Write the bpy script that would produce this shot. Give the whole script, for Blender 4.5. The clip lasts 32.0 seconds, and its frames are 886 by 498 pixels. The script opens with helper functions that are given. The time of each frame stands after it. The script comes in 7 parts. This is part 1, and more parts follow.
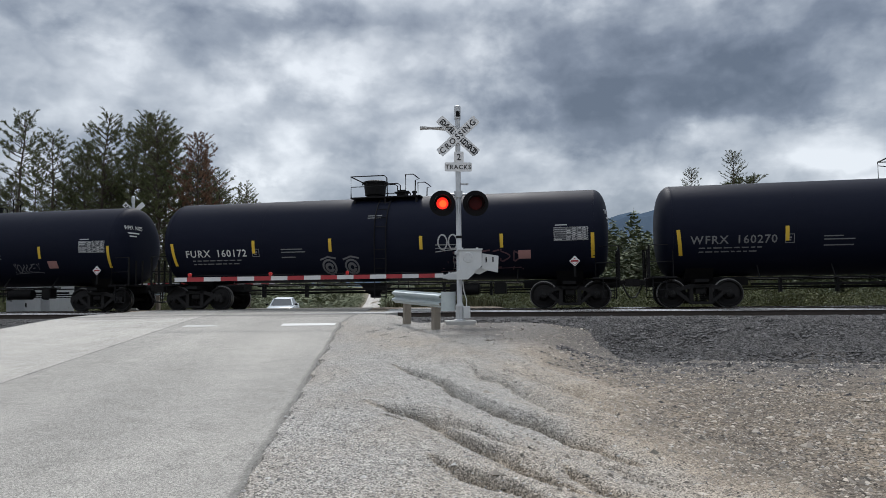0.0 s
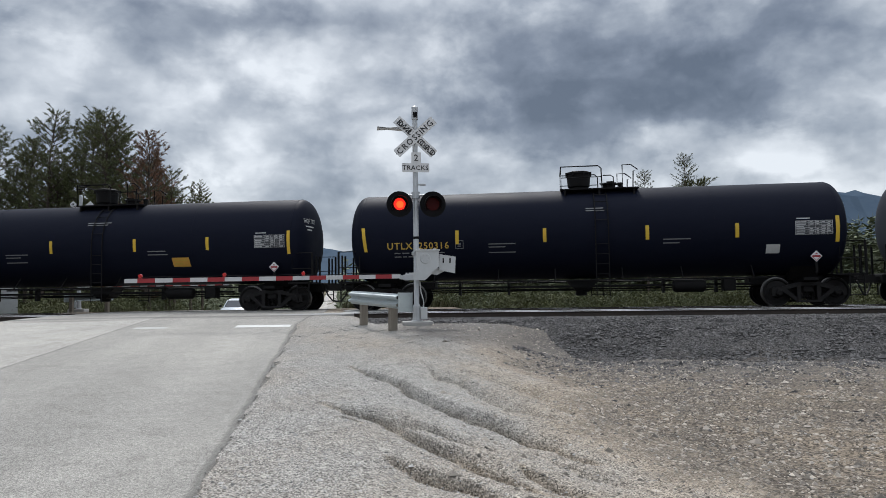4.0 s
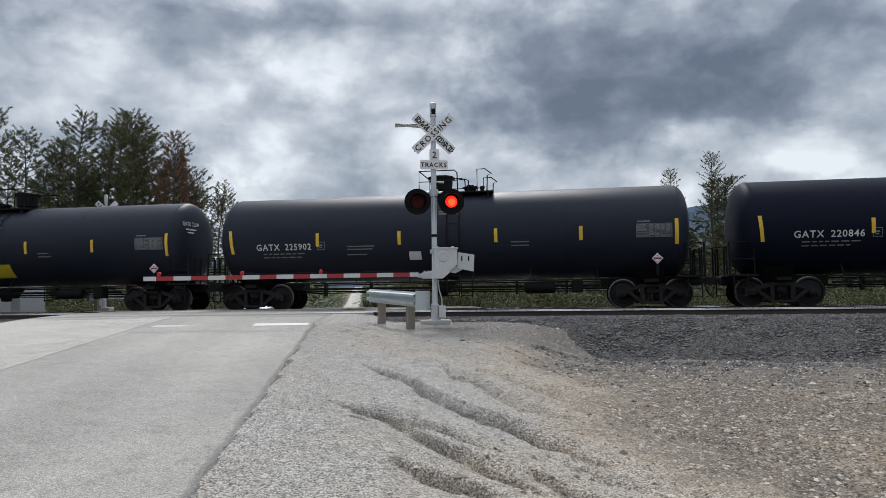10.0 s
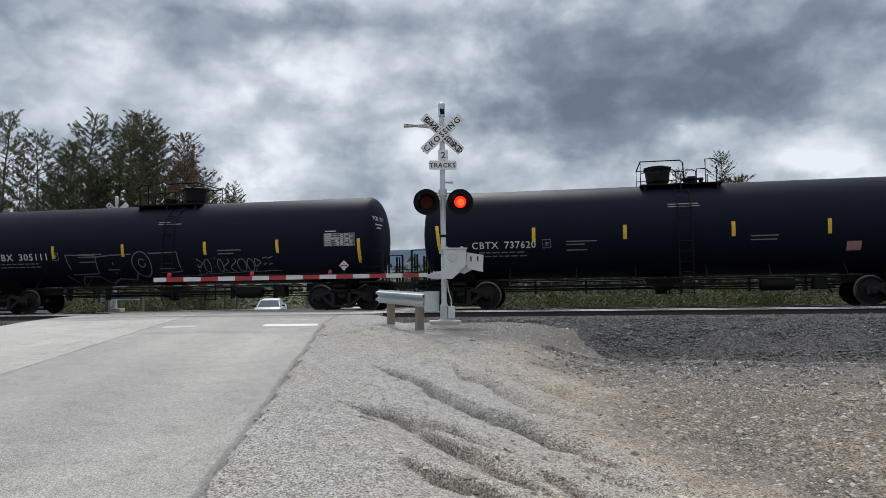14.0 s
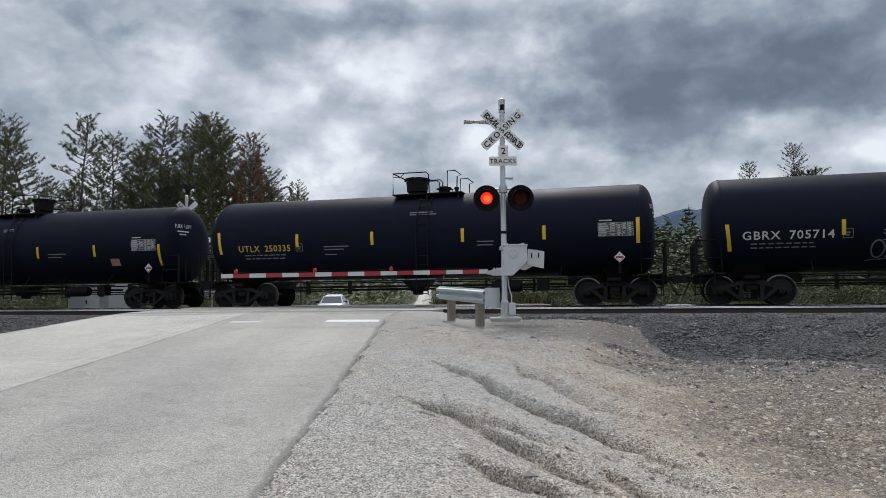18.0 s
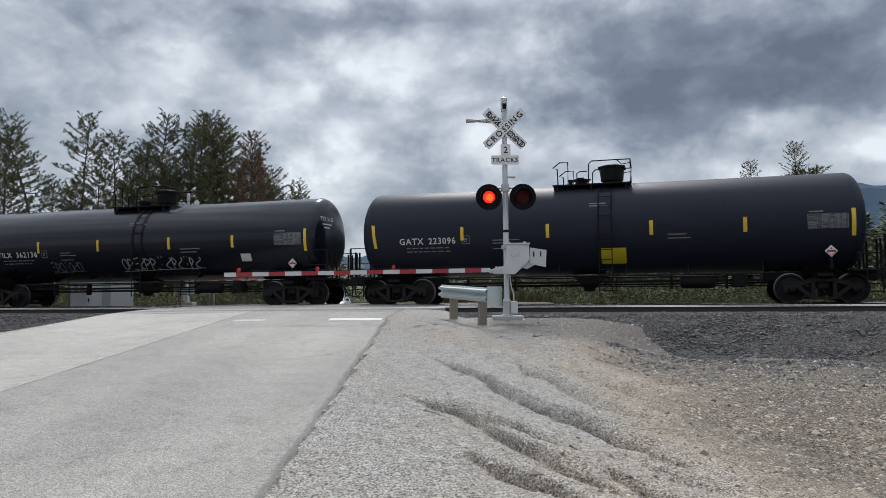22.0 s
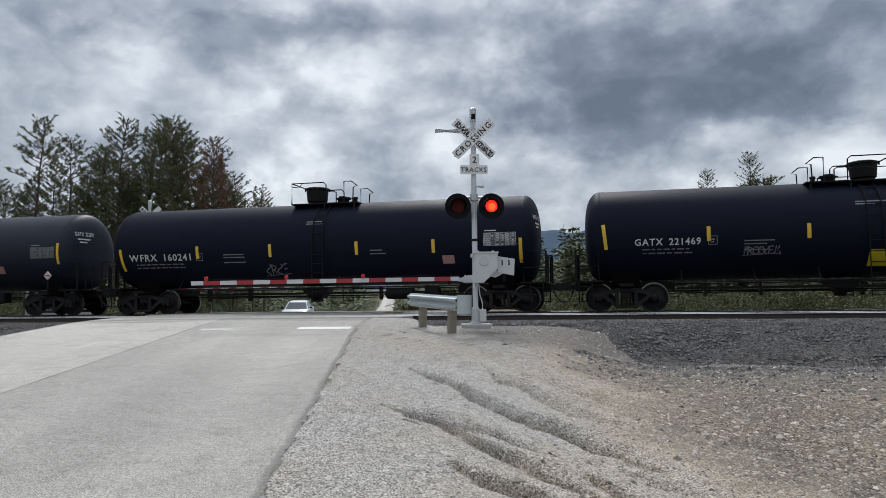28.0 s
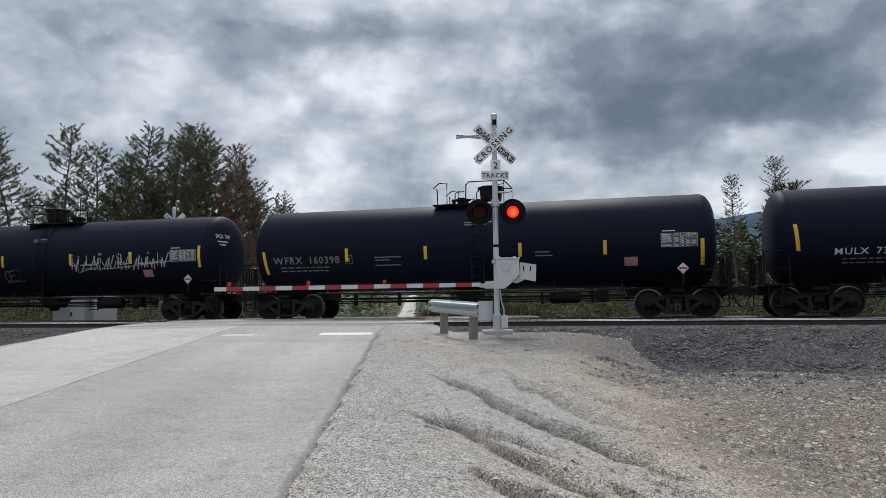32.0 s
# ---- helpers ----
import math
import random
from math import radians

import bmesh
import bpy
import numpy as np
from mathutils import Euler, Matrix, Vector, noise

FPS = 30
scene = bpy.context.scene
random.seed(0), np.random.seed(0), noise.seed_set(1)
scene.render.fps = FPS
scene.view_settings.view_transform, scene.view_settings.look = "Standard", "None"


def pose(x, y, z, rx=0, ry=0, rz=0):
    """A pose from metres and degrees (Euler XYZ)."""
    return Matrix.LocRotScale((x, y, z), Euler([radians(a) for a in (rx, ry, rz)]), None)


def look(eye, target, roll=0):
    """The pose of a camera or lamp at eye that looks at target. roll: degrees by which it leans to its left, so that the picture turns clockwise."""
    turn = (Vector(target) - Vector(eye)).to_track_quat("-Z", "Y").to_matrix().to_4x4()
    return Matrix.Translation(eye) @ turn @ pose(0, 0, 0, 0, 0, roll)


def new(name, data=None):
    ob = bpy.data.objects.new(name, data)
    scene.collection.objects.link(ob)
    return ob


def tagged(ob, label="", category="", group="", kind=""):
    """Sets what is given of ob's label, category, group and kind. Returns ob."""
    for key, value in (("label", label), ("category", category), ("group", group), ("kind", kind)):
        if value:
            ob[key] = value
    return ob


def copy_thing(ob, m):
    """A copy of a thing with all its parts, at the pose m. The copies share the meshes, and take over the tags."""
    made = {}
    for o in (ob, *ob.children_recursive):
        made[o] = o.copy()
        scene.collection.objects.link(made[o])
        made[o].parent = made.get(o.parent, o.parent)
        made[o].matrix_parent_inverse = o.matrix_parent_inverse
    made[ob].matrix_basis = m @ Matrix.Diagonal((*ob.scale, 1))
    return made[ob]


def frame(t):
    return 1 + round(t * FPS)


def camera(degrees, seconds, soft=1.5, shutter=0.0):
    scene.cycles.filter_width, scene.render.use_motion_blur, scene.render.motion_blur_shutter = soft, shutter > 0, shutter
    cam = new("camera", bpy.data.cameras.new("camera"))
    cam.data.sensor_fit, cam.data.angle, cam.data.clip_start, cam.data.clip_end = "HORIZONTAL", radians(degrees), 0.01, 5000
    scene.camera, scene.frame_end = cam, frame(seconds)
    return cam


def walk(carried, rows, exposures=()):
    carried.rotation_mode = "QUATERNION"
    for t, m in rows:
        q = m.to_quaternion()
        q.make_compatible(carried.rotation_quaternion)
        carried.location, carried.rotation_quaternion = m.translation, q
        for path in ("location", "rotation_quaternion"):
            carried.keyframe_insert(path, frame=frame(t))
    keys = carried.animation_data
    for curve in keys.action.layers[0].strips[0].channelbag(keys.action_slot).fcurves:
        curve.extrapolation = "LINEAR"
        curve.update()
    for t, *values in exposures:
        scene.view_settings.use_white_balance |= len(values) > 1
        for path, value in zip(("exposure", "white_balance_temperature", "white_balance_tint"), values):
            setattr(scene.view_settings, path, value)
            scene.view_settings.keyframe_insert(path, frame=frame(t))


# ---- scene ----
cam = camera(63.1, 32.0, soft=0.7)
PATH = [
    (0, pose(-0.000, -0.000, 1.600, 93.800, 0.600, -0.000)),
    (0.5, pose(-0.002, -0.002, 1.601, 93.796, 0.609, -0.006)),
    (1, pose(0.002, 0.007, 1.598, 93.806, 0.652, -0.044)),
    (1.5, pose(0.003, 0.035, 1.595, 93.815, 0.623, -0.134)),
    (2, pose(0.004, 0.010, 1.595, 93.857, 0.643, -0.320)),
    (2.5, pose(0.004, 0.007, 1.600, 93.825, 0.678, -0.583)),
    (3, pose(0.005, 0.022, 1.592, 93.859, 0.668, -1.061)),
    (3.5, pose(-0.002, 0.018, 1.595, 93.837, 0.734, -2.478)),
    (4, pose(-0.003, 0.009, 1.602, 93.818, 0.760, -3.410)),
    (4.5, pose(-0.003, 0.022, 1.598, 93.827, 0.837, -3.813)),
    (6.5, pose(-0.011, 0.030, 1.593, 93.849, 0.716, -3.166)),
    (7, pose(-0.010, 0.025, 1.597, 93.815, 0.739, -2.677)),
    (7.5, pose(0.036, 0.077, 1.595, 93.782, 0.800, -2.261)),
    (8, pose(0.082, 0.135, 1.583, 93.810, 0.734, -1.952)),
    (8.5, pose(0.125, 0.150, 1.587, 93.766, 0.726, -1.753)),
    (9, pose(0.182, 0.189, 1.572, 93.817, 0.736, -1.638)),
    (9.5, pose(0.185, 0.198, 1.564, 93.849, 0.657, -1.545)),
    (10, pose(0.149, 0.191, 1.567, 93.835, 0.658, -1.459)),
    (10.5, pose(0.123, 0.176, 1.573, 93.810, 0.639, -1.356)),
    (11, pose(0.119, 0.161, 1.575, 93.814, 0.677, -1.076)),
    (11.5, pose(0.134, 0.165, 1.569, 93.842, 0.727, 0.163)),
    (12, pose(0.149, 0.203, 1.564, 93.818, 0.740, 0.627)),
    (12.5, pose(0.153, 0.191, 1.575, 93.825, 0.769, 0.267)),
    (13, pose(0.143, 0.206, 1.568, 93.860, 0.748, -0.548)),
    (13.5, pose(0.148, 0.214, 1.565, 93.885, 0.756, -0.751)),
    (15.5, pose(0.134, 0.200, 1.563, 93.892, 0.698, -0.008)),
    (16, pose(0.133, 0.173, 1.572, 93.824, 0.625, 1.500)),
    (16.5, pose(0.144, 0.220, 1.565, 93.823, 0.593, 2.677)),
    (17, pose(0.154, 0.237, 1.557, 93.782, 0.600, 3.526)),
    (17.5, pose(0.153, 0.237, 1.562, 93.708, 0.574, 3.934)),
    (18, pose(0.153, 0.231, 1.559, 93.686, 0.568, 4.063)),
    (18.5, pose(0.145, 0.213, 1.569, 93.632, 0.546, 4.082)),
    (19, pose(0.142, 0.203, 1.569, 93.586, 0.607, 4.154)),
    (19.5, pose(0.138, 0.210, 1.569, 93.571, 0.555, 4.218)),
    (20, pose(0.130, 0.208, 1.570, 93.540, 0.524, 4.246)),
    (20.5, pose(0.126, 0.188, 1.571, 93.532, 0.550, 4.239)),
    (21, pose(0.122, 0.195, 1.569, 93.524, 0.570, 4.330)),
    (21.5, pose(0.121, 0.192, 1.570, 93.523, 0.561, 4.391)),
    (22, pose(0.120, 0.190, 1.570, 93.538, 0.553, 4.123)),
    (22.5, pose(0.102, 0.161, 1.587, 93.463, 0.708, 2.196)),
    (23, pose(0.063, 0.149, 1.590, 93.482, 0.704, 0.486)),
    (23.5, pose(0.015, 0.099, 1.601, 93.422, 0.727, 0.078)),
    (24, pose(-0.025, 0.070, 1.604, 93.431, 0.704, -0.058)),
    (24.5, pose(-0.045, 0.054, 1.608, 93.420, 0.714, -0.083)),
    (26.5, pose(-0.035, 0.059, 1.611, 93.733, 0.748, 0.991)),
    (27, pose(-0.035, 0.075, 1.608, 93.856, 0.732, 1.151)),
    (27.5, pose(-0.034, 0.065, 1.608, 93.938, 0.721, 1.184)),
    (28, pose(-0.042, 0.067, 1.606, 94.054, 0.652, 1.111)),
    (28.5, pose(-0.044, 0.086, 1.601, 94.133, 0.660, 1.002)),
    (29, pose(-0.050, 0.072, 1.606, 94.159, 0.735, 1.031)),
    (29.5, pose(-0.049, 0.069, 1.608, 94.220, 0.676, 1.636)),
    (30, pose(-0.049, 0.073, 1.610, 94.294, 0.608, 2.470)),
    (30.5, pose(-0.043, 0.078, 1.608, 94.380, 0.581, 2.608)),
    (31, pose(-0.041, 0.084, 1.606, 94.445, 0.630, 2.677)),
    (31.5, pose(-0.048, 0.067, 1.610, 94.485, 0.597, 2.675)),
    (32, pose(-0.043, 0.086, 1.607, 94.541, 0.616, 2.795)),
]

walk(cam, PATH, [(0, -0.02, 6380, 10), (32, -0.02, 6380, 10)])

# ---- light ----
# thick broken overcast; the veiled sun stands high ahead of the viewer, beyond the tracks
SUN_EL, SUN_AZ = 50.0, -2.0            # degrees; azimuth from the road's direction, negative to the left
sun_dir = Vector((math.sin(radians(SUN_AZ)) * math.cos(radians(SUN_EL)), math.cos(radians(SUN_AZ)) * math.cos(radians(SUN_EL)), math.sin(radians(SUN_EL))))
sun = new("sun", bpy.data.lights.new("sun", "SUN"))
sun.data.energy, sun.data.angle, sun.data.color = 2.7, radians(12), (1.0, 0.975, 0.945)
sun.matrix_world = look(sun_dir * 50, (0, 0, 0))


def sky_world():
    world = bpy.data.worlds.new("overcast_sky")
    scene.world = world
    world.use_nodes = True
    nt = world.node_tree
    nt.nodes.clear()
    N, L = nt.nodes.new, nt.links.new

    def math_node(op, a, b=None, clamp=False):
        n = N("ShaderNodeMath")
        n.operation, n.use_clamp = op, clamp
        for i, v in enumerate((a, b)):
            if v is None:
                continue
            if isinstance(v, (int, float)):
                n.inputs[i].default_value = v
            else:
                L(v, n.inputs[i])
        return n.outputs[0]

    def noise_at(vec, scale, detail, rough, dist=0.0, offset=(0, 0, 0), stretch=(1, 1, 1)):
        mp = N("ShaderNodeMapping")
        mp.inputs["Location"].default_value, mp.inputs["Scale"].default_value = offset, stretch
        L(vec, mp.inputs[0])
        n = N("ShaderNodeTexNoise")
        n.inputs["Scale"].default_value, n.inputs["Detail"].default_value = scale, detail
        n.inputs["Roughness"].default_value, n.inputs["Distortion"].default_value = rough, dist
        L(mp.outputs[0], n.inputs["Vector"])
        return n.outputs["Fac"]

    co = N("ShaderNodeTexCoord").outputs["Generated"]
    sep = N("ShaderNodeSeparateXYZ")
    L(co, sep.inputs[0])
    x, y, z = sep.outputs
    az = math_node("ARCTAN2", x, y)                      # radians, right of straight ahead
    el = math_node("ARCSINE", z)
    up = math_node("ADD", math_node("MAXIMUM", z, 0.0), 0.30)
    flat = N("ShaderNodeCombineXYZ")
    L(math_node("DIVIDE", x, up), flat.inputs[0])
    L(math_node("DIVIDE", y, up), flat.inputs[1])
    flat = flat.outputs[0]
    big = noise_at(co, 3.0, 6, 0.48, 0.0, (3.1, 1.4, 0.6), (1.0, 1.0, 2.0))
    fine = noise_at(co, 9.5, 7, 0.52, 0.0, (0.7, 5.2, 0.2), (1.0, 1.0, 1.6))
    wisps = noise_at(flat, 2.2, 6, 0.5, 0.0, (0.4, 2.2, 0.0), (1.0, 1.3, 1.0))
    ragged = noise_at(co, 11.0, 5, 0.55, 0.0, (2.0, 0.3, 0.1), (1.0, 1.0, 1.3))
    # heaped lumps of cloud, round-topped and soft
    vm = N("ShaderNodeMapping")
    vm.inputs["Location"].default_value, vm.inputs["Scale"].default_value = (1.7, 0.4, 2.3), (1.0, 1.0, 1.7)
    push = N("ShaderNodeVectorMath")
    push.operation = "MULTIPLY_ADD"
    wob = N("ShaderNodeTexNoise")
    wob.inputs["Scale"].default_value, wob.inputs["Detail"].default_value = 14.0, 5
    L(co, wob.inputs["Vector"])
    L(wob.outputs["Color"], push.inputs[0])
    push.inputs[1].default_value = (0.10, 0.10, 0.10)
    L(co, push.inputs[2])
    L(push.outputs[0], vm.inputs[0])
    vor = N("ShaderNodeTexVoronoi")
    vor.feature = "SMOOTH_F1"
    vor.inputs["Scale"].default_value, vor.inputs["Detail"].default_value, vor.inputs["Roughness"].default_value = 7.0, 3.0, 0.5
    vor.inputs["Smoothness"].default_value = 0.6
    L(vm.outputs[0], vor.inputs["Vector"])
    heap = math_node("SUBTRACT", 0.45, vor.outputs["Distance"])

    torn = noise_at(co, 6.0, 9, 0.55, 0.25, (4.3, 2.2, 1.7), (1.0, 1.0, 1.7))
    bands = noise_at(co, 4.0, 8, 0.52, 0.4, (1.3, 6.1, 0.9), (1.0, 1.0, 5.5))
    wx = math_node("MULTIPLY", math_node("SUBTRACT", ragged, 0.5), 0.30)
    wy = math_node("MULTIPLY", math_node("SUBTRACT", torn, 0.5), 0.20)
    azw, elw = math_node("ADD", az, wx), math_node("ADD", el, wy)

    def bank(a0, e0, wa, we, amount, total):
        """A cloud mass or a thin, bright spot, centred at a0, e0 degrees, with ragged edges."""
        da = math_node("DIVIDE", math_node("SUBTRACT", azw, radians(a0)), radians(wa))
        de = math_node("DIVIDE", math_node("SUBTRACT", elw, radians(e0)), radians(we))
        r = math_node("ADD", math_node("MULTIPLY", da, da), math_node("MULTIPLY", de, de))
        g = math_node("POWER", 2.718, math_node("MULTIPLY", math_node("POWER", r, 1.5), -1.0))
        return math_node("ADD", total, math_node("MULTIPLY", g, amount))

    total = math_node("ADD", math_node("MULTIPLY", big, 0.38), math_node("MULTIPLY", fine, 0.44))
    total = math_node("ADD", total, math_node("MULTIPLY", wisps, 0.20))
    total = math_node("ADD", total, math_node("MULTIPLY", heap, 0.30))
    total = math_node("ADD", total, math_node("MULTIPLY", torn, 0.42))
    total = math_node("ADD", total, math_node("MULTIPLY", bands, 0.12))
    total = math_node("ADD", total, -0.055)
    for a0, e0, wa, we, amount in ((17, 14.2, 14.5, 3.6, -0.27), (20, 18.5, 15, 4.5, -0.15), (13, 12.8, 8, 1.8, -0.10), (10, 20, 4.5, 3.5, -0.12), (-3, 16, 7, 8, 0.12), (26, 11.0, 5.0, 1.5, 0.16), (22, 8.0, 12, 1.6, 0.10), (9, 15.6, 3.5, 0.8, 0.07), (-11, 17.5, 4, 2.0, 0.12), (-15, 11.0, 4, 1.0, 0.12), (-14, 20.5, 9, 1.2, -0.10), (-24, 18.0, 9, 1.5, -0.08)):
        total = bank(a0, e0, wa, we, amount, total)
    ramp = N("ShaderNodeValToRGB")
    cr = ramp.color_ramp
    stops = ((0.18, (0.110, 0.138, 0.184)), (0.36, (0.200, 0.236, 0.297)), (0.50, (0.345, 0.388, 0.448)), (0.62, (0.53, 0.572, 0.624)), (0.80, (0.86, 0.90, 0.94)))
    cr.elements[0].position, cr.elements[0].color = stops[0][0], (*stops[0][1], 1)
    cr.elements[1].position, cr.elements[1].color = stops[-1][0], (*stops[-1][1], 1)
    for p, c in stops[1:-1]:
        cr.elements.new(p).color = (*c, 1)
    L(total, ramp.inputs[0])
    # an overcast sky is about three times as bright overhead as at the horizon
    zen = N("ShaderNodeMapRange")
    zen.inputs["From Min"].default_value, zen.inputs["From Max"].default_value = 0.36, 1.0
    zen.inputs["To Min"].default_value, zen.inputs["To Max"].default_value = 1.0, 2.9
    L(z, zen.inputs["Value"])
    clouds = N("ShaderNodeBackground")
    L(ramp.outputs[0], clouds.inputs["Color"])
    L(zen.outputs[0], clouds.inputs["Strength"])
    sky = N("ShaderNodeTexSky")
    sky.sky_type, sky.sun_disc = "NISHITA", False
    sky.sun_elevation, sky.sun_rotation = radians(SUN_EL), radians(SUN_AZ)
    clear = N("ShaderNodeBackground")
    clear.inputs["Strength"].default_value = 0.1
    L(sky.outputs[0], clear.inputs["Color"])
    mix = N("ShaderNodeMixShader")
    mix.inputs[0].default_value = 0.90
    L(clear.outputs[0], mix.inputs[1])
    L(clouds.outputs[0], mix.inputs[2])
    L(mix.outputs[0], N("ShaderNodeOutputWorld").inputs[0])


sky_world()


# ---- materials ----
def material(name, colour, rough=0.6, metal=0.0, tint=None, scale=6.0, amount=0.5, fine=60.0, bump=0.0, bump_scale=40.0, vary=0.0, emit=None, strength=0.0, island=False, spec=0.5, streak=None):
    """Base colour broken by a large stain and a fine grain towards tint; vary: brightness from piece to piece."""
    m = bpy.data.materials.new(name)
    m.use_nodes = True
    nt = m.node_tree
    b = nt.nodes["Principled BSDF"]
    N, L = nt.nodes.new, nt.links.new
    b.inputs["Roughness"].default_value, b.inputs["Metallic"].default_value = rough, metal
    b.inputs["Specular IOR Level"].default_value = spec
    tint = tint or tuple(c * 0.72 for c in colour)
    co = N("ShaderNodeTexCoord").outputs["Object"]
    if streak:
        mp = N("ShaderNodeMapping")
        mp.inputs["Scale"].default_value = streak
        L(co, mp.inputs[0])
        co = mp.outputs[0]
    n1, n2 = N("ShaderNodeTexNoise"), N("ShaderNodeTexNoise")
    for n, s, d in ((n1, scale, 6), (n2, fine, 4)):
        n.inputs["Scale"].default_value, n.inputs["Detail"].default_value, n.inputs["Roughness"].default_value = s, d, 0.6
        L(co, n.inputs["Vector"])
    add = N("ShaderNodeMath")
    add.operation = "MULTIPLY_ADD"
    L(n2.outputs["Fac"], add.inputs[0])
    add.inputs[1].default_value = 0.45
    L(n1.outputs["Fac"], add.inputs[2])
    rng = N("ShaderNodeMapRange")
    rng.inputs["From Min"].default_value, rng.inputs["From Max"].default_value = 0.48, 0.98
    rng.inputs["To Min"].default_value, rng.inputs["To Max"].default_value = 0.0, amount
    L(add.outputs[0], rng.inputs["Value"])
    mix = N("ShaderNodeMix")
    mix.data_type = "RGBA"
    mix.inputs["A"].default_value, mix.inputs["B"].default_value = (*colour, 1), (*tint, 1)
    L(rng.outputs[0], mix.inputs["Factor"])
    out = mix.outputs["Result"]
    if vary:
        hsv = N("ShaderNodeHueSaturation")
        vr = N("ShaderNodeMapRange")
        vr.inputs["To Min"].default_value, vr.inputs["To Max"].default_value = 1 - vary, 1 + vary
        L(N("ShaderNodeNewGeometry").outputs["Random Per Island"] if island else N("ShaderNodeObjectInfo").outputs["Random"], vr.inputs["Value"])
        L(vr.outputs[0], hsv.inputs["Value"])
        L(out, hsv.inputs["Color"])
        out = hsv.outputs[0]
    L(out, b.inputs["Base Color"])
    rr = N("ShaderNodeMapRange")
    rr.inputs["To Min"].default_value, rr.inputs["To Max"].default_value = max(0.03, rough - 0.12), min(1.0, rough + 0.12)
    L(n1.outputs["Fac"], rr.inputs["Value"])
    L(rr.outputs[0], b.inputs["Roughness"])
    if bump:
        bp, n3 = N("ShaderNodeBump"), N("ShaderNodeTexNoise")
        n3.inputs["Scale"].default_value, n3.inputs["Detail"].default_value = bump_scale, 5
        L(co, n3.inputs["Vector"])
        bp.inputs["Strength"].default_value, bp.inputs["Distance"].default_value = bump, 0.02
        L(n3.outputs["Fac"], bp.inputs["Height"])
        L(bp.outputs[0], b.inputs["Normal"])
    if emit:
        b.inputs["Emission Color"].default_value, b.inputs["Emission Strength"].default_value = (*emit, 1), strength
    return m


M_TANKS = {
    "black": material("tank_black_paint", (0.0058, 0.0074, 0.0165), 0.58, spec=0.065, tint=(0.0095, 0.0112, 0.0205), scale=1.3, amount=0.9, fine=9, streak=(0.5, 1, 2.2)),
    "grey": material("tank_faded_grey_paint", (0.0130, 0.0160, 0.0265), 0.50, spec=0.15, tint=(0.0205, 0.0235, 0.0345), scale=1.1, amount=0.9, fine=9, streak=(0.5, 1, 2.2)),
    "brown": material("tank_dusty_brown_black_paint", (0.0078, 0.0078, 0.0108), 0.52, spec=0.12, tint=(0.013, 0.0118, 0.0125), scale=1.2, amount=0.9, fine=9, streak=(0.5, 1, 2.2)),
    "gloss": material("tank_glossy_black_paint", (0.004, 0.007, 0.014), 0.18, spec=0.35, tint=(0.010, 0.011, 0.014), scale=1.0, amount=0.7, fine=9),
}
M_UNDER = material("grimy_black_steel", (0.005, 0.005, 0.0058), 0.65, spec=0.15, tint=(0.012, 0.0108, 0.0105), scale=5, amount=0.8, fine=50, bump=0.3)
M_TRUCK = material("truck_casting_steel", (0.0085, 0.0082, 0.0088), 0.75, spec=0.25, tint=(0.019, 0.0165, 0.0155), scale=6, amount=0.8, fine=50, bump=0.4)
M_WHEEL = material("wheel_steel", (0.0075, 0.007, 0.0075), 0.65, spec=0.25, tint=(0.016, 0.0135, 0.0125), scale=5, amount=0.7)
M_TREAD = material("polished_wheel_tread", (0.15, 0.145, 0.14), 0.4, metal=1.0)
M_RAIL_TOP = material("polished_rail_head", (0.52, 0.51, 0.50), 0.25, metal=1.0, scale=2)
M_RAIL = material("rusty_rail_web", (0.032, 0.024, 0.020), 0.8, tint=(0.058, 0.040, 0.030), scale=8, bump=0.3)
M_TIE = material("weathered_tie_wood", (0.075, 0.062, 0.052), 0.9, tint=(0.035, 0.030, 0.026), scale=5, fine=30, bump=0.7, vary=0.25, streak=(1, 6, 6))
M_YELLOW = material("yellow_reflective_tape", (0.72, 0.46, 0.03), 0.45, tint=(0.45, 0.29, 0.04), scale=4, amount=0.5)
M_YPANEL = material("yellow_panel_paint", (0.62, 0.50, 0.02), 0.5, tint=(0.45, 0.34, 0.02), scale=3)
M_WHITE = material("white_stencil_paint", (0.62, 0.62, 0.60), 0.6, tint=(0.35, 0.35, 0.34), scale=7, amount=0.6, fine=40)
M_DIM = material("faded_stencil_paint", (0.20, 0.20, 0.20), 0.6, tint=(0.10, 0.10, 0.10), scale=7, amount=0.7, fine=40)
M_PANEL_INK = material("worn_white_stencil", (0.50, 0.50, 0.50), 0.6, tint=(0.32, 0.32, 0.32), scale=7, amount=0.7, fine=40)
M_PANEL_GROUND = material("dull_grey_stencil_ground", (0.060, 0.062, 0.068), 0.6, tint=(0.035, 0.036, 0.042), scale=4, amount=0.8)
M_GOLD = material("gold_stencil_paint", (0.55, 0.36, 0.05), 0.6, tint=(0.33, 0.22, 0.05), scale=7)
M_RED = material("red_reflective_tape", (0.30, 0.018, 0.024), 0.45, tint=(0.22, 0.014, 0.020), scale=4, amount=0.6)
M_TAPE_WHITE = material("white_reflective_tape", (0.52, 0.52, 0.53), 0.45, tint=(0.38, 0.38, 0.38), scale=4)
M_ORANGE = material("orange_placard", (0.62, 0.33, 0.05), 0.55)
M_PINK = material("faded_red_card", (0.42, 0.22, 0.20), 0.6)
M_PAPER = material("white_card", (0.6, 0.6, 0.58), 0.6)
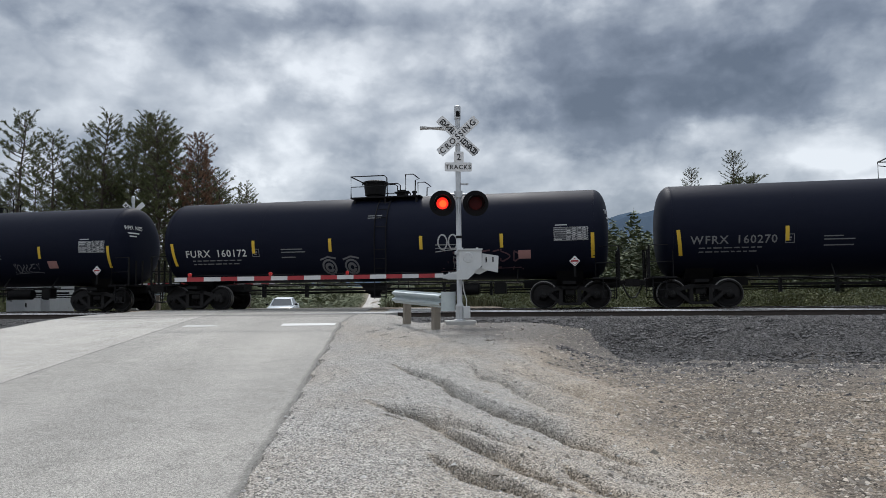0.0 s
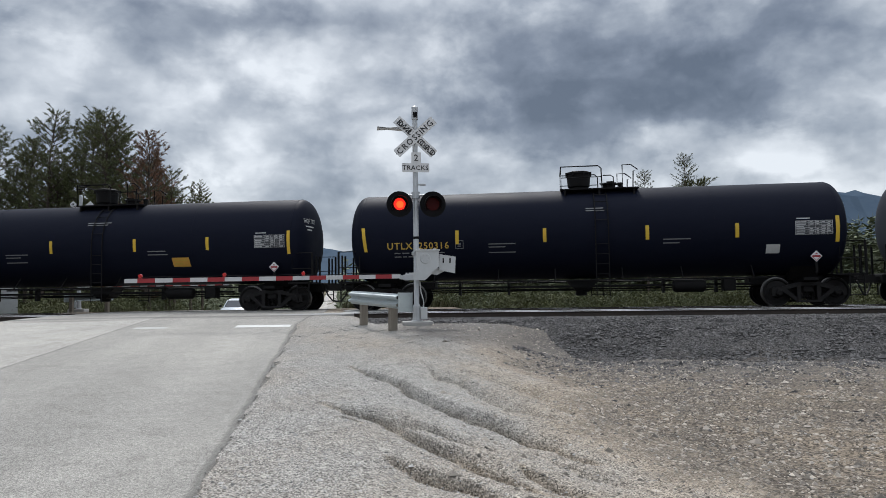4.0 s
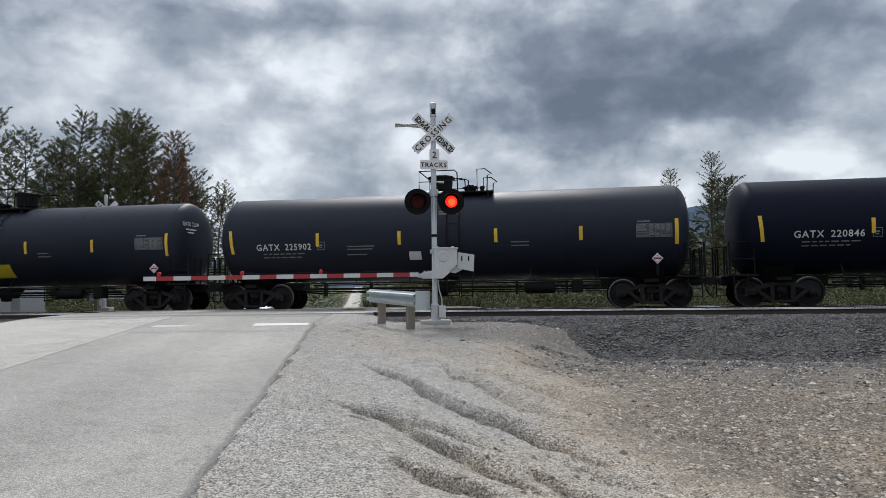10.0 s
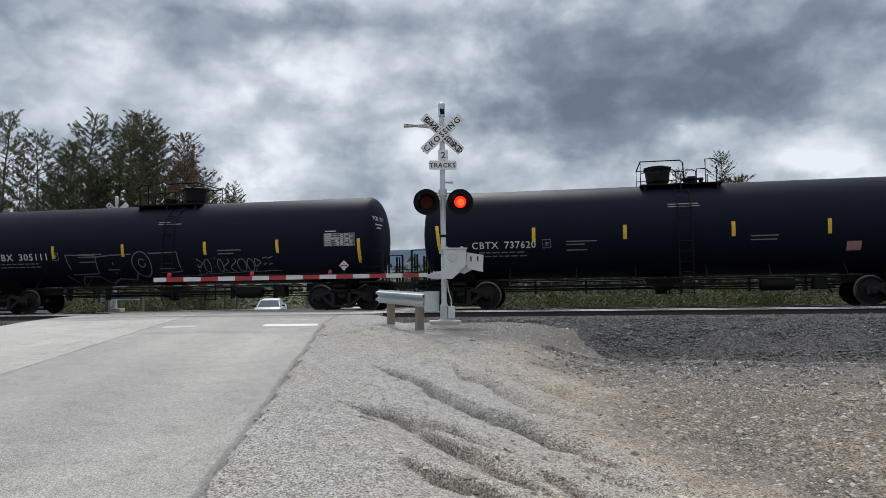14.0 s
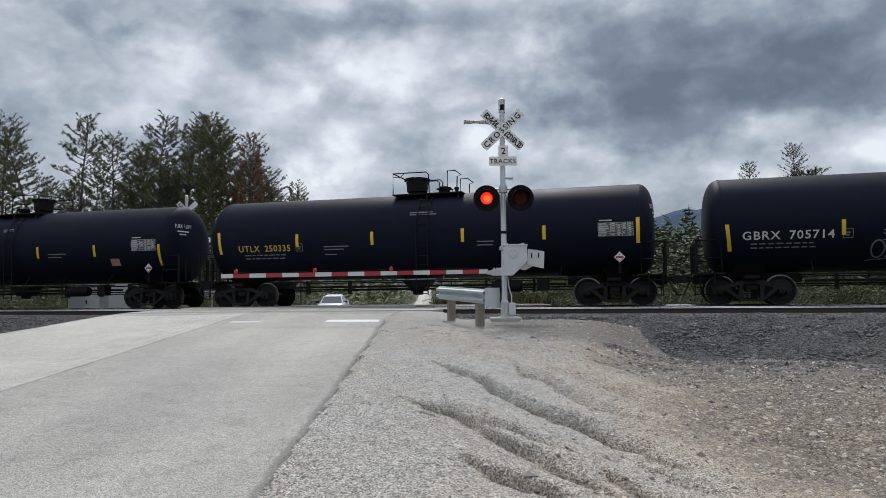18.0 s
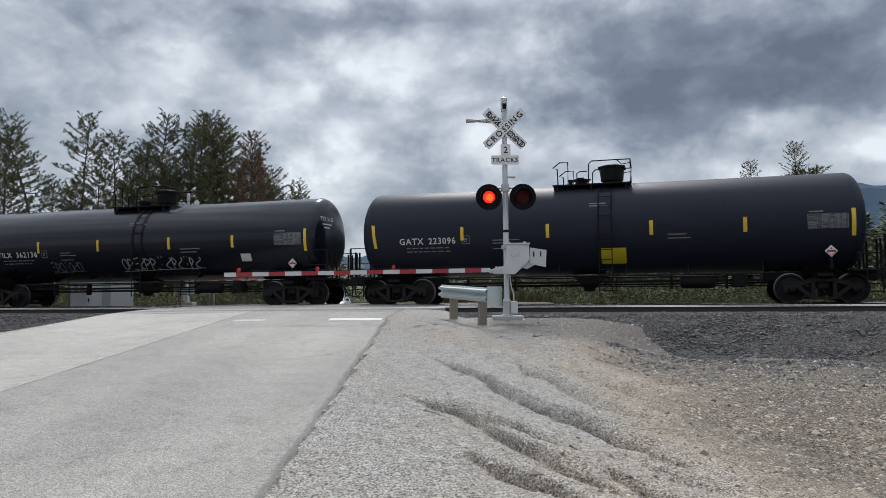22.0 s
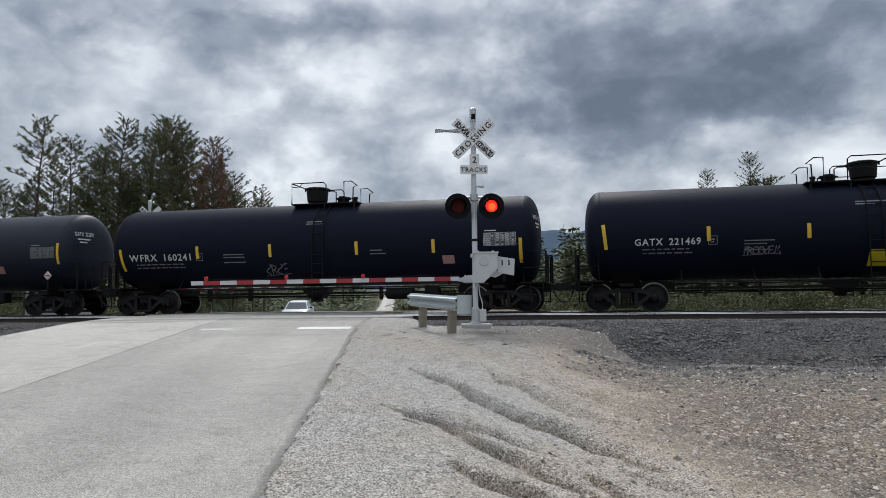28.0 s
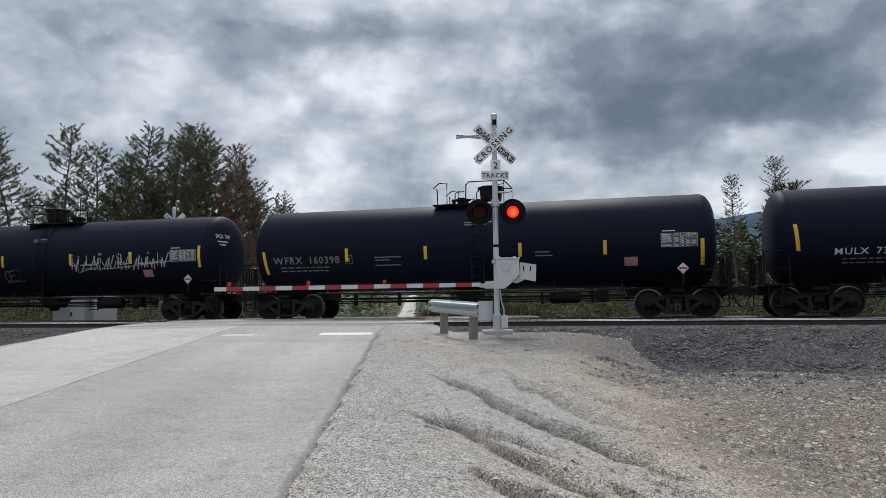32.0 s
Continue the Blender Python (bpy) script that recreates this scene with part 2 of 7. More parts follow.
M_ALU = material("galvanised_mast", (0.46, 0.47, 0.48), 0.42, metal=0.4, tint=(0.34, 0.35, 0.36), scale=9, bump=0.05)
M_GALV = material("galvanised_guardrail", (0.44, 0.49, 0.50), 0.45, metal=0.45, tint=(0.32, 0.36, 0.37), scale=6, bump=0.08)
M_CABINET = material("grey_enamel", (0.52, 0.53, 0.53), 0.5, tint=(0.38, 0.39, 0.39), scale=5)
M_SIGN = material("white_sign_sheeting", (0.66, 0.66, 0.66), 0.45, tint=(0.55, 0.55, 0.55), scale=3)
M_BLACK = material("black_paint", (0.006, 0.006, 0.007), 0.6, spec=0.12)
M_BLACKTXT = material("black_lettering", (0.02, 0.02, 0.021), 0.5)
M_LIT = material("lit_red_signal", (0.5, 0.01, 0.005), 0.4, emit=(1.0, 0.020, 0.008), strength=1.1)
M_LITCORE = material("lit_red_signal_core", (0.5, 0.03, 0.01), 0.4, emit=(1.0, 0.085, 0.012), strength=1.9)
M_LENS = material("dark_red_lens", (0.060, 0.005, 0.005), 0.35, spec=0.12)
M_GATELAMP = material("red_gate_lamp", (0.30, 0.012, 0.012), 0.3, emit=(1.0, 0.02, 0.015), strength=0.10)
M_POST = material("weathered_timber_post", (0.24, 0.21, 0.17), 0.9, tint=(0.14, 0.12, 0.10), scale=4, fine=40, bump=0.6, streak=(4, 4, 0.7))
M_CONCRETE = material("concrete", (0.40, 0.39, 0.37), 0.85, tint=(0.27, 0.26, 0.25), scale=4, bump=0.2)
M_PANEL = material("concrete_crossing_panel", (0.33, 0.325, 0.31), 0.85, tint=(0.22, 0.215, 0.205), scale=2.5, bump=0.25, vary=0.06)
M_RUBBER = material("black_rubber", (0.02, 0.02, 0.02), 0.7)
M_PAINTLINE = material("worn_white_road_paint", (0.66, 0.66, 0.64), 0.8, tint=(0.42, 0.41, 0.39), scale=7, amount=0.9, fine=40)
M_PAINTFADE = material("almost_gone_road_paint", (0.50, 0.495, 0.47), 0.85, tint=(0.33, 0.32, 0.30), scale=9, amount=0.95, fine=30)
M_BAL = material("crushed_basalt", (0.098, 0.093, 0.092), 0.92, tint=(0.042, 0.040, 0.040), scale=6, fine=50, vary=0.75, island=True)
M_STONE = material("tan_gravel_stone", (0.34, 0.300, 0.252), 0.9, tint=(0.13, 0.115, 0.098), scale=8, vary=0.8, island=True, bump=0.3)
M_GSTONE = material("grey_gravel_stone", (0.32, 0.308, 0.290), 0.9, tint=(0.17, 0.163, 0.155), scale=8, vary=0.65, island=True, bump=0.3)
M_CARPAINT = material("silver_car_paint", (0.50, 0.53, 0.56), 0.25, tint=(0.42, 0.45, 0.48), scale=2)
M_CARGLASS = material("car_window_glass", (0.015, 0.018, 0.022), 0.06, spec=0.8)
M_CHROME = material("chrome", (0.55, 0.56, 0.57), 0.15, metal=1.0)
M_LAMPGLASS = material("headlamp_glass", (0.55, 0.57, 0.58), 0.1)
M_BARK = material("pine_bark", (0.085, 0.066, 0.052), 0.95, tint=(0.045, 0.036, 0.030), scale=5, bump=0.6)
M_NEEDLE = material("pine_needles", (0.105, 0.120, 0.058), 0.75, tint=(0.145, 0.145, 0.068), scale=0.6, vary=0.45, island=True, spec=0.2)
M_NEEDLE_DRY = material("browning_pine_needles", (0.20, 0.105, 0.070), 0.8, tint=(0.095, 0.088, 0.052), scale=0.6, vary=0.4, island=True, spec=0.2)
# far woods: green paled so that the colour itself carries the haze
M_WOODS = material("hazed_conifer_foliage", (0.140, 0.162, 0.105), 0.85, tint=(0.195, 0.200, 0.130), scale=0.05, vary=0.4, island=True, spec=0.1)
M_SHRUB = material("shrub_leaves", (0.062, 0.074, 0.030), 0.75, tint=(0.125, 0.112, 0.055), scale=0.35, vary=0.5, island=True, spec=0.2)
M_GRASS = material("dry_green_grass", (0.050, 0.052, 0.026), 0.85, tint=(0.105, 0.088, 0.052), scale=0.3, vary=0.45, island=True, spec=0.15)
M_HILL = material("forested_hill", (0.034, 0.048, 0.032), 0.95, tint=(0.055, 0.066, 0.042), scale=0.02, fine=0.25, amount=0.8, spec=0.1)
M_HILLBLUE = material("far_hazy_ridge", (0.060, 0.088, 0.128), 1.0, tint=(0.085, 0.112, 0.142), scale=0.004, fine=0.04, amount=0.8, spec=0.0)
GRAF = {c: material("graffiti_" + c, rgb, 0.6, tint=tuple(v * 0.5 for v in rgb), scale=3, amount=0.7, fine=20) for c, rgb in
        (("white", (0.45, 0.45, 0.45)), ("grey", (0.17, 0.17, 0.18)), ("blue", (0.06, 0.34, 0.60)), ("green", (0.05, 0.20, 0.16)), ("gold", (0.30, 0.27, 0.07)), ("red", (0.22, 0.04, 0.07)), ("maroon", (0.10, 0.045, 0.055)))}


class Nodes:
    """Short names for building a node material."""

    def __init__(self, name, rough=0.95, spec=0.2):
        self.m = bpy.data.materials.new(name)
        self.m.use_nodes = True
        self.nt = self.m.node_tree
        self.b = self.nt.nodes["Principled BSDF"]
        self.b.inputs["Roughness"].default_value, self.b.inputs["Specular IOR Level"].default_value = rough, spec
        self.co = self.n("ShaderNodeTexCoord").outputs["Object"]

    def n(self, kind):
        return self.nt.nodes.new(kind)

    def link(self, a, b):
        self.nt.links.new(a, b)

    def noise(self, scale, detail=6, rough=0.6):
        n = self.n("ShaderNodeTexNoise")
        n.inputs["Scale"].default_value, n.inputs["Detail"].default_value, n.inputs["Roughness"].default_value = scale, detail, rough
        self.link(self.co, n.inputs["Vector"])
        return n.outputs["Fac"]

    def cells(self, scale):
        """Pebbles: a random value and the distance to the middle of each cell."""
        n = self.n("ShaderNodeTexVoronoi")
        n.inputs["Scale"].default_value = scale
        self.link(self.co, n.inputs["Vector"])
        bw = self.n("ShaderNodeRGBToBW")
        self.link(n.outputs["Color"], bw.inputs[0])
        return bw.outputs[0], n.outputs["Distance"]

    def ranged(self, v, a, c, lo=0.0, hi=1.0):
        n = self.n("ShaderNodeMapRange")
        for key, val in (("From Min", a), ("From Max", c), ("To Min", lo), ("To Max", hi)):
            n.inputs[key].default_value = val
        self.link(v, n.inputs["Value"])
        return n.outputs[0]

    def math(self, op, a, b):
        n = self.n("ShaderNodeMath")
        n.operation = op
        for i, v in enumerate((a, b)):
            if isinstance(v, (int, float)):
                n.inputs[i].default_value = v
            else:
                self.link(v, n.inputs[i])
        return n.outputs[0]

    def mix(self, fac, a, c, blend="MIX"):
        n = self.n("ShaderNodeMix")
        n.data_type, n.blend_type = "RGBA", blend
        for key, v in (("A", a), ("B", c)):
            if isinstance(v, tuple):
                n.inputs[key].default_value = (*v, 1)
            else:
                self.link(v, n.inputs[key])
        if isinstance(fac, (int, float)):
            n.inputs["Factor"].default_value = fac
        else:
            self.link(fac, n.inputs["Factor"])
        return n.outputs["Result"]

    def grey(self, v):
        n = self.n("ShaderNodeCombineColor")
        for i in range(3):
            self.link(v, n.inputs[i])
        return n.outputs[0]

    def layer(self, name):
        n = self.n("ShaderNodeAttribute")
        n.attribute_name = name
        return n.outputs["Fac"]

    def done(self, colour, height, strength=1.0, distance=0.02):
        self.link(colour, self.b.inputs["Base Color"])
        bp = self.n("ShaderNodeBump")
        bp.inputs["Strength"].default_value, bp.inputs["Distance"].default_value = strength, distance
        self.link(height, bp.inputs["Height"])
        self.link(bp.outputs[0], self.b.inputs["Normal"])
        return self.m


def ground_material():
    """Tan dirt, grey gravel over the road's shoulder, dark fines by the ballast, sparse green beyond the tracks."""
    k = Nodes("gravel_and_dirt")
    big, mid, patch = k.noise(0.55), k.noise(7.0), k.noise(1.6, 8, 0.65)
    c1, d1 = k.cells(44.0)
    c2, d2 = k.cells(85.0)
    dirt = k.mix(k.ranged(big, 0.36, 0.64), (0.200, 0.162, 0.120), (0.112, 0.094, 0.075))
    dirt = k.mix(k.ranged(mid, 0.42, 0.70), dirt, (0.092, 0.076, 0.062))
    dirt = k.mix(1.0, dirt, k.grey(k.ranged(c1, 0.15, 0.85, 0.25, 2.0)), "MULTIPLY")
    dirt = k.mix(k.ranged(patch, 0.50, 0.68, 0.0, 0.55), dirt, k.mix(k.ranged(c1, 0.15, 0.85), (0.066, 0.058, 0.052), (0.185, 0.160, 0.135)))
    grey = k.mix(k.ranged(mid, 0.35, 0.70), (0.335, 0.318, 0.292), (0.235, 0.221, 0.202))
    grey = k.mix(1.0, grey, k.grey(k.ranged(c2, 0.15, 0.85, 0.28, 1.78)), "MULTIPLY")
    sand = k.mix(1.0, k.mix(k.ranged(mid, 0.35, 0.70), (0.335, 0.283, 0.222), (0.235, 0.196, 0.155)), k.grey(k.ranged(c2, 0.15, 0.85, 0.35, 1.65)), "MULTIPLY")
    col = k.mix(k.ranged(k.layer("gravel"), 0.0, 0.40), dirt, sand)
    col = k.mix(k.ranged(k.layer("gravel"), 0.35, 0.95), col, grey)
    cinder = k.mix(k.ranged(c1, 0.15, 0.85), (0.050, 0.046, 0.044), (0.175, 0.160, 0.148))
    col = k.mix(k.layer("cinder"), col, cinder)
    green = k.mix(k.ranged(k.noise(0.25), 0.4, 0.62), (0.070, 0.075, 0.032), (0.135, 0.115, 0.065))
    col = k.mix(k.layer("grass"), col, green)
    h = k.math("ADD", k.math("MULTIPLY", d1, -1.0), k.math("MULTIPLY", d2, -0.5))
    return k.done(col, h, 1.0, 0.013)


def ballast_material():
    """Crushed rock in cells, dusted tan towards the foot."""
    k = Nodes("ballast_bed")
    c1, d1 = k.cells(27.0)
    c2, d2 = k.cells(60.0)
    rock = k.mix(k.ranged(c1, 0.15, 0.85), (0.014, 0.0135, 0.0138), (0.125, 0.119, 0.117))
    rock = k.mix(1.0, rock, k.grey(k.ranged(c2, 0.15, 0.85, 0.55, 1.4)), "MULTIPLY")
    dust = k.mix(k.ranged(c1, 0.15, 0.85), (0.070, 0.059, 0.049), (0.215, 0.180, 0.145))
    col = k.mix(k.layer("dust"), rock, dust)
    return k.done(col, k.math("ADD", k.math("MULTIPLY", d1, -1.0), k.math("MULTIPLY", d2, -0.4)), 1.0, 0.06)


def road_material():
    """Old sun-bleached asphalt: pale, speckled chippings, paler wheel tracks and faint stains."""
    k = Nodes("bleached_asphalt", 0.9, 0.25)
    c1, d1 = k.cells(120.0)
    c2, d2 = k.cells(52.0)
    base = k.mix(k.ranged(k.noise(0.35), 0.38, 0.62), (0.310, 0.294, 0.266), (0.264, 0.251, 0.229))
    base = k.mix(k.ranged(k.noise(3.5), 0.50, 0.75), base, (0.224, 0.213, 0.194))
    base = k.mix(1.0, base, k.grey(k.ranged(c1, 0.15, 0.85, 0.62, 1.40)), "MULTIPLY")
    base = k.mix(1.0, base, k.grey(k.ranged(c2, 0.15, 0.85, 0.86, 1.14)), "MULTIPLY")
    base = k.mix(1.0, base, k.grey(k.ranged(k.layer("worn"), 0.0, 1.8, 0.90, 1.42)), "MULTIPLY")
    base = k.mix(k.layer("crack"), base, (0.095, 0.090, 0.084))
    return k.done(base, d1, 0.5, 0.01)


M_GROUND, M_ROAD, M_BED = ground_material(), road_material(), ballast_material()
M_TAR = material("dark_pavement_edge", (0.135, 0.13, 0.122), 0.9, tint=(0.20, 0.19, 0.18), scale=6, bump=0.4)


# ---- geometry helpers ----
class Geo:
    """Collects vertices and faces for one mesh."""

    def __init__(self):
        self.v, self.f, self.m = [], [], []

    def add(self, verts, faces, mat=0):
        k = len(self.v)
        self.v.extend([tuple(p) for p in verts])
        self.f.extend([tuple(i + k for i in f) for f in faces])
        self.m.extend([mat] * len(faces))
        return self

    def box(self, x0, x1, y0, y1, z0, z1, c=0.0, m=None, mat=0):
        """A box with its upright and flat edges cut off by c."""
        if c <= 0:
            vs = [(x, y, z) for z in (z0, z1) for x, y in ((x0, y0), (x1, y0), (x1, y1), (x0, y1))]
            fs = [(3, 2, 1, 0), (4, 5, 6, 7), (0, 1, 5, 4), (1, 2, 6, 5), (2, 3, 7, 6), (3, 0, 4, 7)]
        else:
            def ring(d, z):
                return [(x0 + d + c, y0 + d, z), (x1 - d - c, y0 + d, z), (x1 - d, y0 + d + c, z), (x1 - d, y1 - d - c, z), (x1 - d - c, y1 - d, z), (x0 + d + c, y1 - d, z), (x0 + d, y1 - d - c, z), (x0 + d, y0 + d + c, z)]
            vs = ring(c * 0.6, z0) + ring(0, z0 + c) + ring(0, z1 - c) + ring(c * 0.6, z1)
            fs = [tuple(range(7, -1, -1)), tuple(range(24, 32))]
            for r in range(3):
                fs += [(r * 8 + i, r * 8 + (i + 1) % 8, r * 8 + 8 + (i + 1) % 8, r * 8 + 8 + i) for i in range(8)]
        if m is not None:
            vs = [m @ Vector(p) for p in vs]
        return self.add(vs, fs, mat)

    def tube(self, pts, r, n=6, closed=False, mat=0):
        """A round bar along a line of points."""
        pts = [Vector(p) for p in pts]
        rings, k = [], len(pts)
        ref = Vector((0, 0, 1))
        for i, p in enumerate(pts):
            a = pts[(i - 1) % k] if (closed or i > 0) else p
            b = pts[(i + 1) % k] if (closed or i < k - 1) else p
            d = (b - a).normalized()
            u = d.cross(ref if abs(d.z) < 0.95 else Vector((1, 0, 0))).normalized()
            w = u.cross(d)
            rr = r[i] if isinstance(r, (list, tuple)) else r
            rings.append([p + (u * math.cos(2 * math.pi * j / n) + w * math.sin(2 * math.pi * j / n)) * rr for j in range(n)])
        vs = [q for ring in rings for q in ring]
        fs = []
        for i in range(k if closed else k - 1):
            a, b = i * n, ((i + 1) % k) * n
            fs += [(a + j, b + j, b + (j + 1) % n, a + (j + 1) % n) for j in range(n)]
        if not closed:
            fs += [tuple(range(n)), tuple(range((k - 1) * n + n - 1, (k - 1) * n - 1, -1))]
        return self.add(vs, fs, mat)

    def lathe(self, prof, n=24, axis="x", at=(0, 0, 0), mat=0):
        """Turns a profile of (along, radius) round an axis through at."""
        vs, fs = [], []
        for a, r in prof:
            for j in range(n):
                c, s = math.cos(2 * math.pi * j / n) * r, math.sin(2 * math.pi * j / n) * r
                p = {"x": (a, c, s), "y": (s, a, c), "z": (c, s, a)}[axis]
                vs.append((p[0] + at[0], p[1] + at[1], p[2] + at[2]))
        for i in range(len(prof) - 1):
            fs += [(i * n + j, i * n + (j + 1) % n, (i + 1) * n + (j + 1) % n, (i + 1) * n + j) for j in range(n)]
        fs += [tuple(range(n - 1, -1, -1)), tuple(range((len(prof) - 1) * n, len(prof) * n))]
        return self.add(vs, fs, mat)

    def prism(self, poly, d0, d1, axis="y", m=None, mat=0):
        """A flat outline pushed out along an axis: poly in (x, z) for y, (x, y) for z, (y, z) for x."""
        k = len(poly)
        put = {"y": lambda a, b, d: (a, d, b), "z": lambda a, b, d: (a, b, d), "x": lambda a, b, d: (d, a, b)}[axis]
        vs = [put(a, b, d0) for a, b in poly] + [put(a, b, d1) for a, b in poly]
        if m is not None:
            vs = [m @ Vector(p) for p in vs]
        fs = [tuple(range(k)), tuple(range(2 * k - 1, k - 1, -1))] + [(i, i + k, (i + 1) % k + k, (i + 1) % k) for i in range(k)]
        return self.add(vs, fs, mat)

    def mesh(self, name, mats, smooth=False):
        me = bpy.data.meshes.new(name)
        me.from_pydata(self.v, [], self.f)
        for mt in mats if isinstance(mats, (list, tuple)) else [mats]:
            me.materials.append(mt)
        if any(self.m):
            me.polygons.foreach_set("material_index", self.m)
        bm = bmesh.new()
        bm.from_mesh(me)
        bmesh.ops.recalc_face_normals(bm, faces=bm.faces)
        bm.to_mesh(me)
        bm.free()
        if smooth:
            me.shade_smooth()
            me.set_sharp_from_angle(angle=radians(40))
        me.update()
        return me


def part(name, geo, mats, parent, label="", at=None, smooth=False):
    data = geo.mesh(name, mats, smooth) if isinstance(geo, Geo) else geo
    ob = new(name, data)
    ob.parent = parent
    if at is not None:
        ob.matrix_basis = at
    if label:
        ob["label"] = label
    return ob


def thing(name, label, category, m=None, group=""):
    ob = new(name)
    ob.empty_display_size = 0.2
    if m is not None:
        ob.matrix_basis = m
    return tagged(ob, label, category, group)


GLYPHS = {}


def outline_of(body):
    cu = bpy.data.curves.new("letters", "FONT")
    cu.body, cu.size, cu.resolution_u, cu.offset = body, 1.0, 2, 0.014
    ob = bpy.data.objects.new("letters", cu)
    scene.collection.objects.link(ob)
    me = bpy.data.meshes.new_from_object(ob.evaluated_get(bpy.context.evaluated_depsgraph_get()))
    out = ([tuple(v.co)[:2] for v in me.vertices], [tuple(p.vertices) for p in me.polygons])
    bpy.data.objects.remove(ob)
    bpy.data.meshes.remove(me)
    bpy.data.curves.remove(cu)
    return out


def load_glyphs():
    pair = max(x for x, _ in outline_of("HH")[0])
    for ch in "ABCDEFGHIJKLMNOPQRSTUVWXYZ0123456789-":
        GLYPHS[ch] = (*outline_of(ch), max(x for x, _ in outline_of("H" + ch + "H")[0]) - pair)


load_glyphs()


def letters(body, height, spacing=1.0, align="LEFT"):
    """Filled outlines of built-in letters as vertices and faces in the plane, capital height given."""
    vs, fs, x = [], [], 0.0
    for ch in body:
        if ch == " ":
            x += 0.28
            continue
        gv, gf, adv = GLYPHS[ch]
        k = len(vs)
        vs += [(x + a, b) for a, b in gv]
        fs += [tuple(i + k for i in f) for f in gf]
        x += adv * spacing
    k = height / 0.69
    shift = x / 2 if align == "CENTER" else 0.0
    return [((a - shift) * k, b * k) for a, b in vs], fs


# ---- plan ----
# Road: right pavement edge through EDGE, along ROAD_DIR. Tracks: far track through TRACK, along TRACK_DIR (to the right), rail tops at RAIL_Z.
EDGE, ROAD_DIR, ROAD_W = Vector((-1.37, 4.75, 0)), Vector((-0.0848, 0.9964, 0)), 7.6
ROAD_SIDE = Vector((0.9964, 0.0848, 0))
TRACK, TRACK_TURN, RAIL_Z, TRACK_GAP = Vector((-1.75, 26.65, 0)), -11.77, 1.17, 4.3
TRACK_DIR = Vector((math.cos(radians(TRACK_TURN)), math.sin(radians(TRACK_TURN)), 0))
TRACK_SIDE = Vector((-TRACK_DIR.y, TRACK_DIR.x, 0))      # away from the viewer
ROAD_PROFILE = ((-400, -1.5), (-60, -1.2), (-15, -0.75), (0, 0.0), (17, 0.985), (20, 1.14), (22, 1.175), (27, 1.20), (31, 1.20), (34, 1.10), (47, 0.25), (60, 0.0), (120, -2.0), (250, -4.0), (400, -1.0), (600, 8.0), (900, 16.0), (4000, 30.0))


def on_track(s, q, z=0.0):
    return TRACK + TRACK_DIR * s + TRACK_SIDE * q + Vector((0, 0, z))


def on_road(a, r, z=0.0):
    """a metres along the road from the viewer's place, r metres right of its right edge."""
    return EDGE + ROAD_DIR * (a - 4.75) + ROAD_SIDE * r + Vector((0, 0, z))


def road_z(y):
    k = np.asarray(ROAD_PROFILE)
    y = np.asarray(y, float)
    w = np.clip(np.abs(y) * 0.05, 0.5, 40)
    return sum(np.interp(y + w * d, k[:, 0], k[:, 1]) for d in (-1, -0.5, 0, 0.5, 1)) / 5


def smooth(a, b, v):
    t = np.clip((v - a) / (b - a), 0, 1)
    return t * t * (3 - 2 * t)


# washed-out rills: the foot line, the width of the bank above it, its height, how open the crack at its foot is
RILLS = (
    (((-0.76, 10.80), (-0.32, 10.21), (-0.08, 9.81), (0.10, 9.18), (0.24, 8.86), (0.42, 8.45), (0.59, 8.09), (0.75, 7.81), (0.93, 7.57), (1.06, 7.30), (1.15, 6.96), (1.27, 6.79), (1.41, 6.69), (1.48, 6.35), (1.56, 6.08), (1.66, 5.93)), 0.30, 0.125, 1.0),
    (((-0.86, 8.13), (-0.58, 7.76), (-0.27, 7.57), (-0.15, 7.43), (0.02, 7.06), (0.17, 6.64), (0.31, 6.38), (0.49, 6.13), (0.60, 5.87), (0.71, 5.66), (0.82, 5.39), (0.93, 5.23), (1.03, 5.12), (1.10, 4.98)), 0.22, 0.095, 1.0),
    (((-0.10, 5.94), (0.01, 5.82), (0.10, 5.64), (0.22, 5.54), (0.34, 5.42), (0.46, 5.29), (0.55, 5.18), (0.61, 5.05), (0.69, 4.92)), 0.18, 0.080, 1.0),
)
RILLS += (
    (((0.31, 11.43), (0.52, 10.36), (0.82, 10.06), (0.98, 9.39), (1.14, 8.98), (1.34, 8.51), (1.54, 8.16), (1.80, 7.93)), 0.45, 0.110, 0.15),
    (((0.94, 5.74), (1.02, 5.48), (1.12, 5.34), (1.24, 5.15), (1.32, 5.09)), 0.16, 0.060, 0.9),
    (((-0.66, 7.52), (-0.52, 7.41), (-0.42, 7.26)), 0.07, 0.035, 1.0),
    (((-0.23, 7.35), (-0.09, 7.30), (0.07, 7.07), (0.33, 6.82), (0.52, 6.49), (0.68, 6.14)), 0.14, 0.045, 0.35),
    (((-0.19, 6.62), (0.02, 6.30), (0.16, 6.10), (0.32, 6.02)), 0.14, 0.030, 0.3),
    (((1.01, 10.84), (1.40, 10.32), (1.88, 9.54), (1.95, 8.06)), 0.45, 0.060, 0.0),
    (((0.99, 6.66), (1.26, 6.24), (1.48, 5.80), (1.70, 5.36)), 0.25, 0.045, 0.2),
)


def wobble(x, y, k=1.0):
    return (np.sin(x * 1.7 * k + 1.3) * np.cos(y * 1.3 * k + 0.4) + 0.6 * np.sin(x * 3.9 * k + y * 2.3 * k) + 0.4 * np.cos(x * 7.1 * k - y * 5.7 * k + 2.0)) / 2


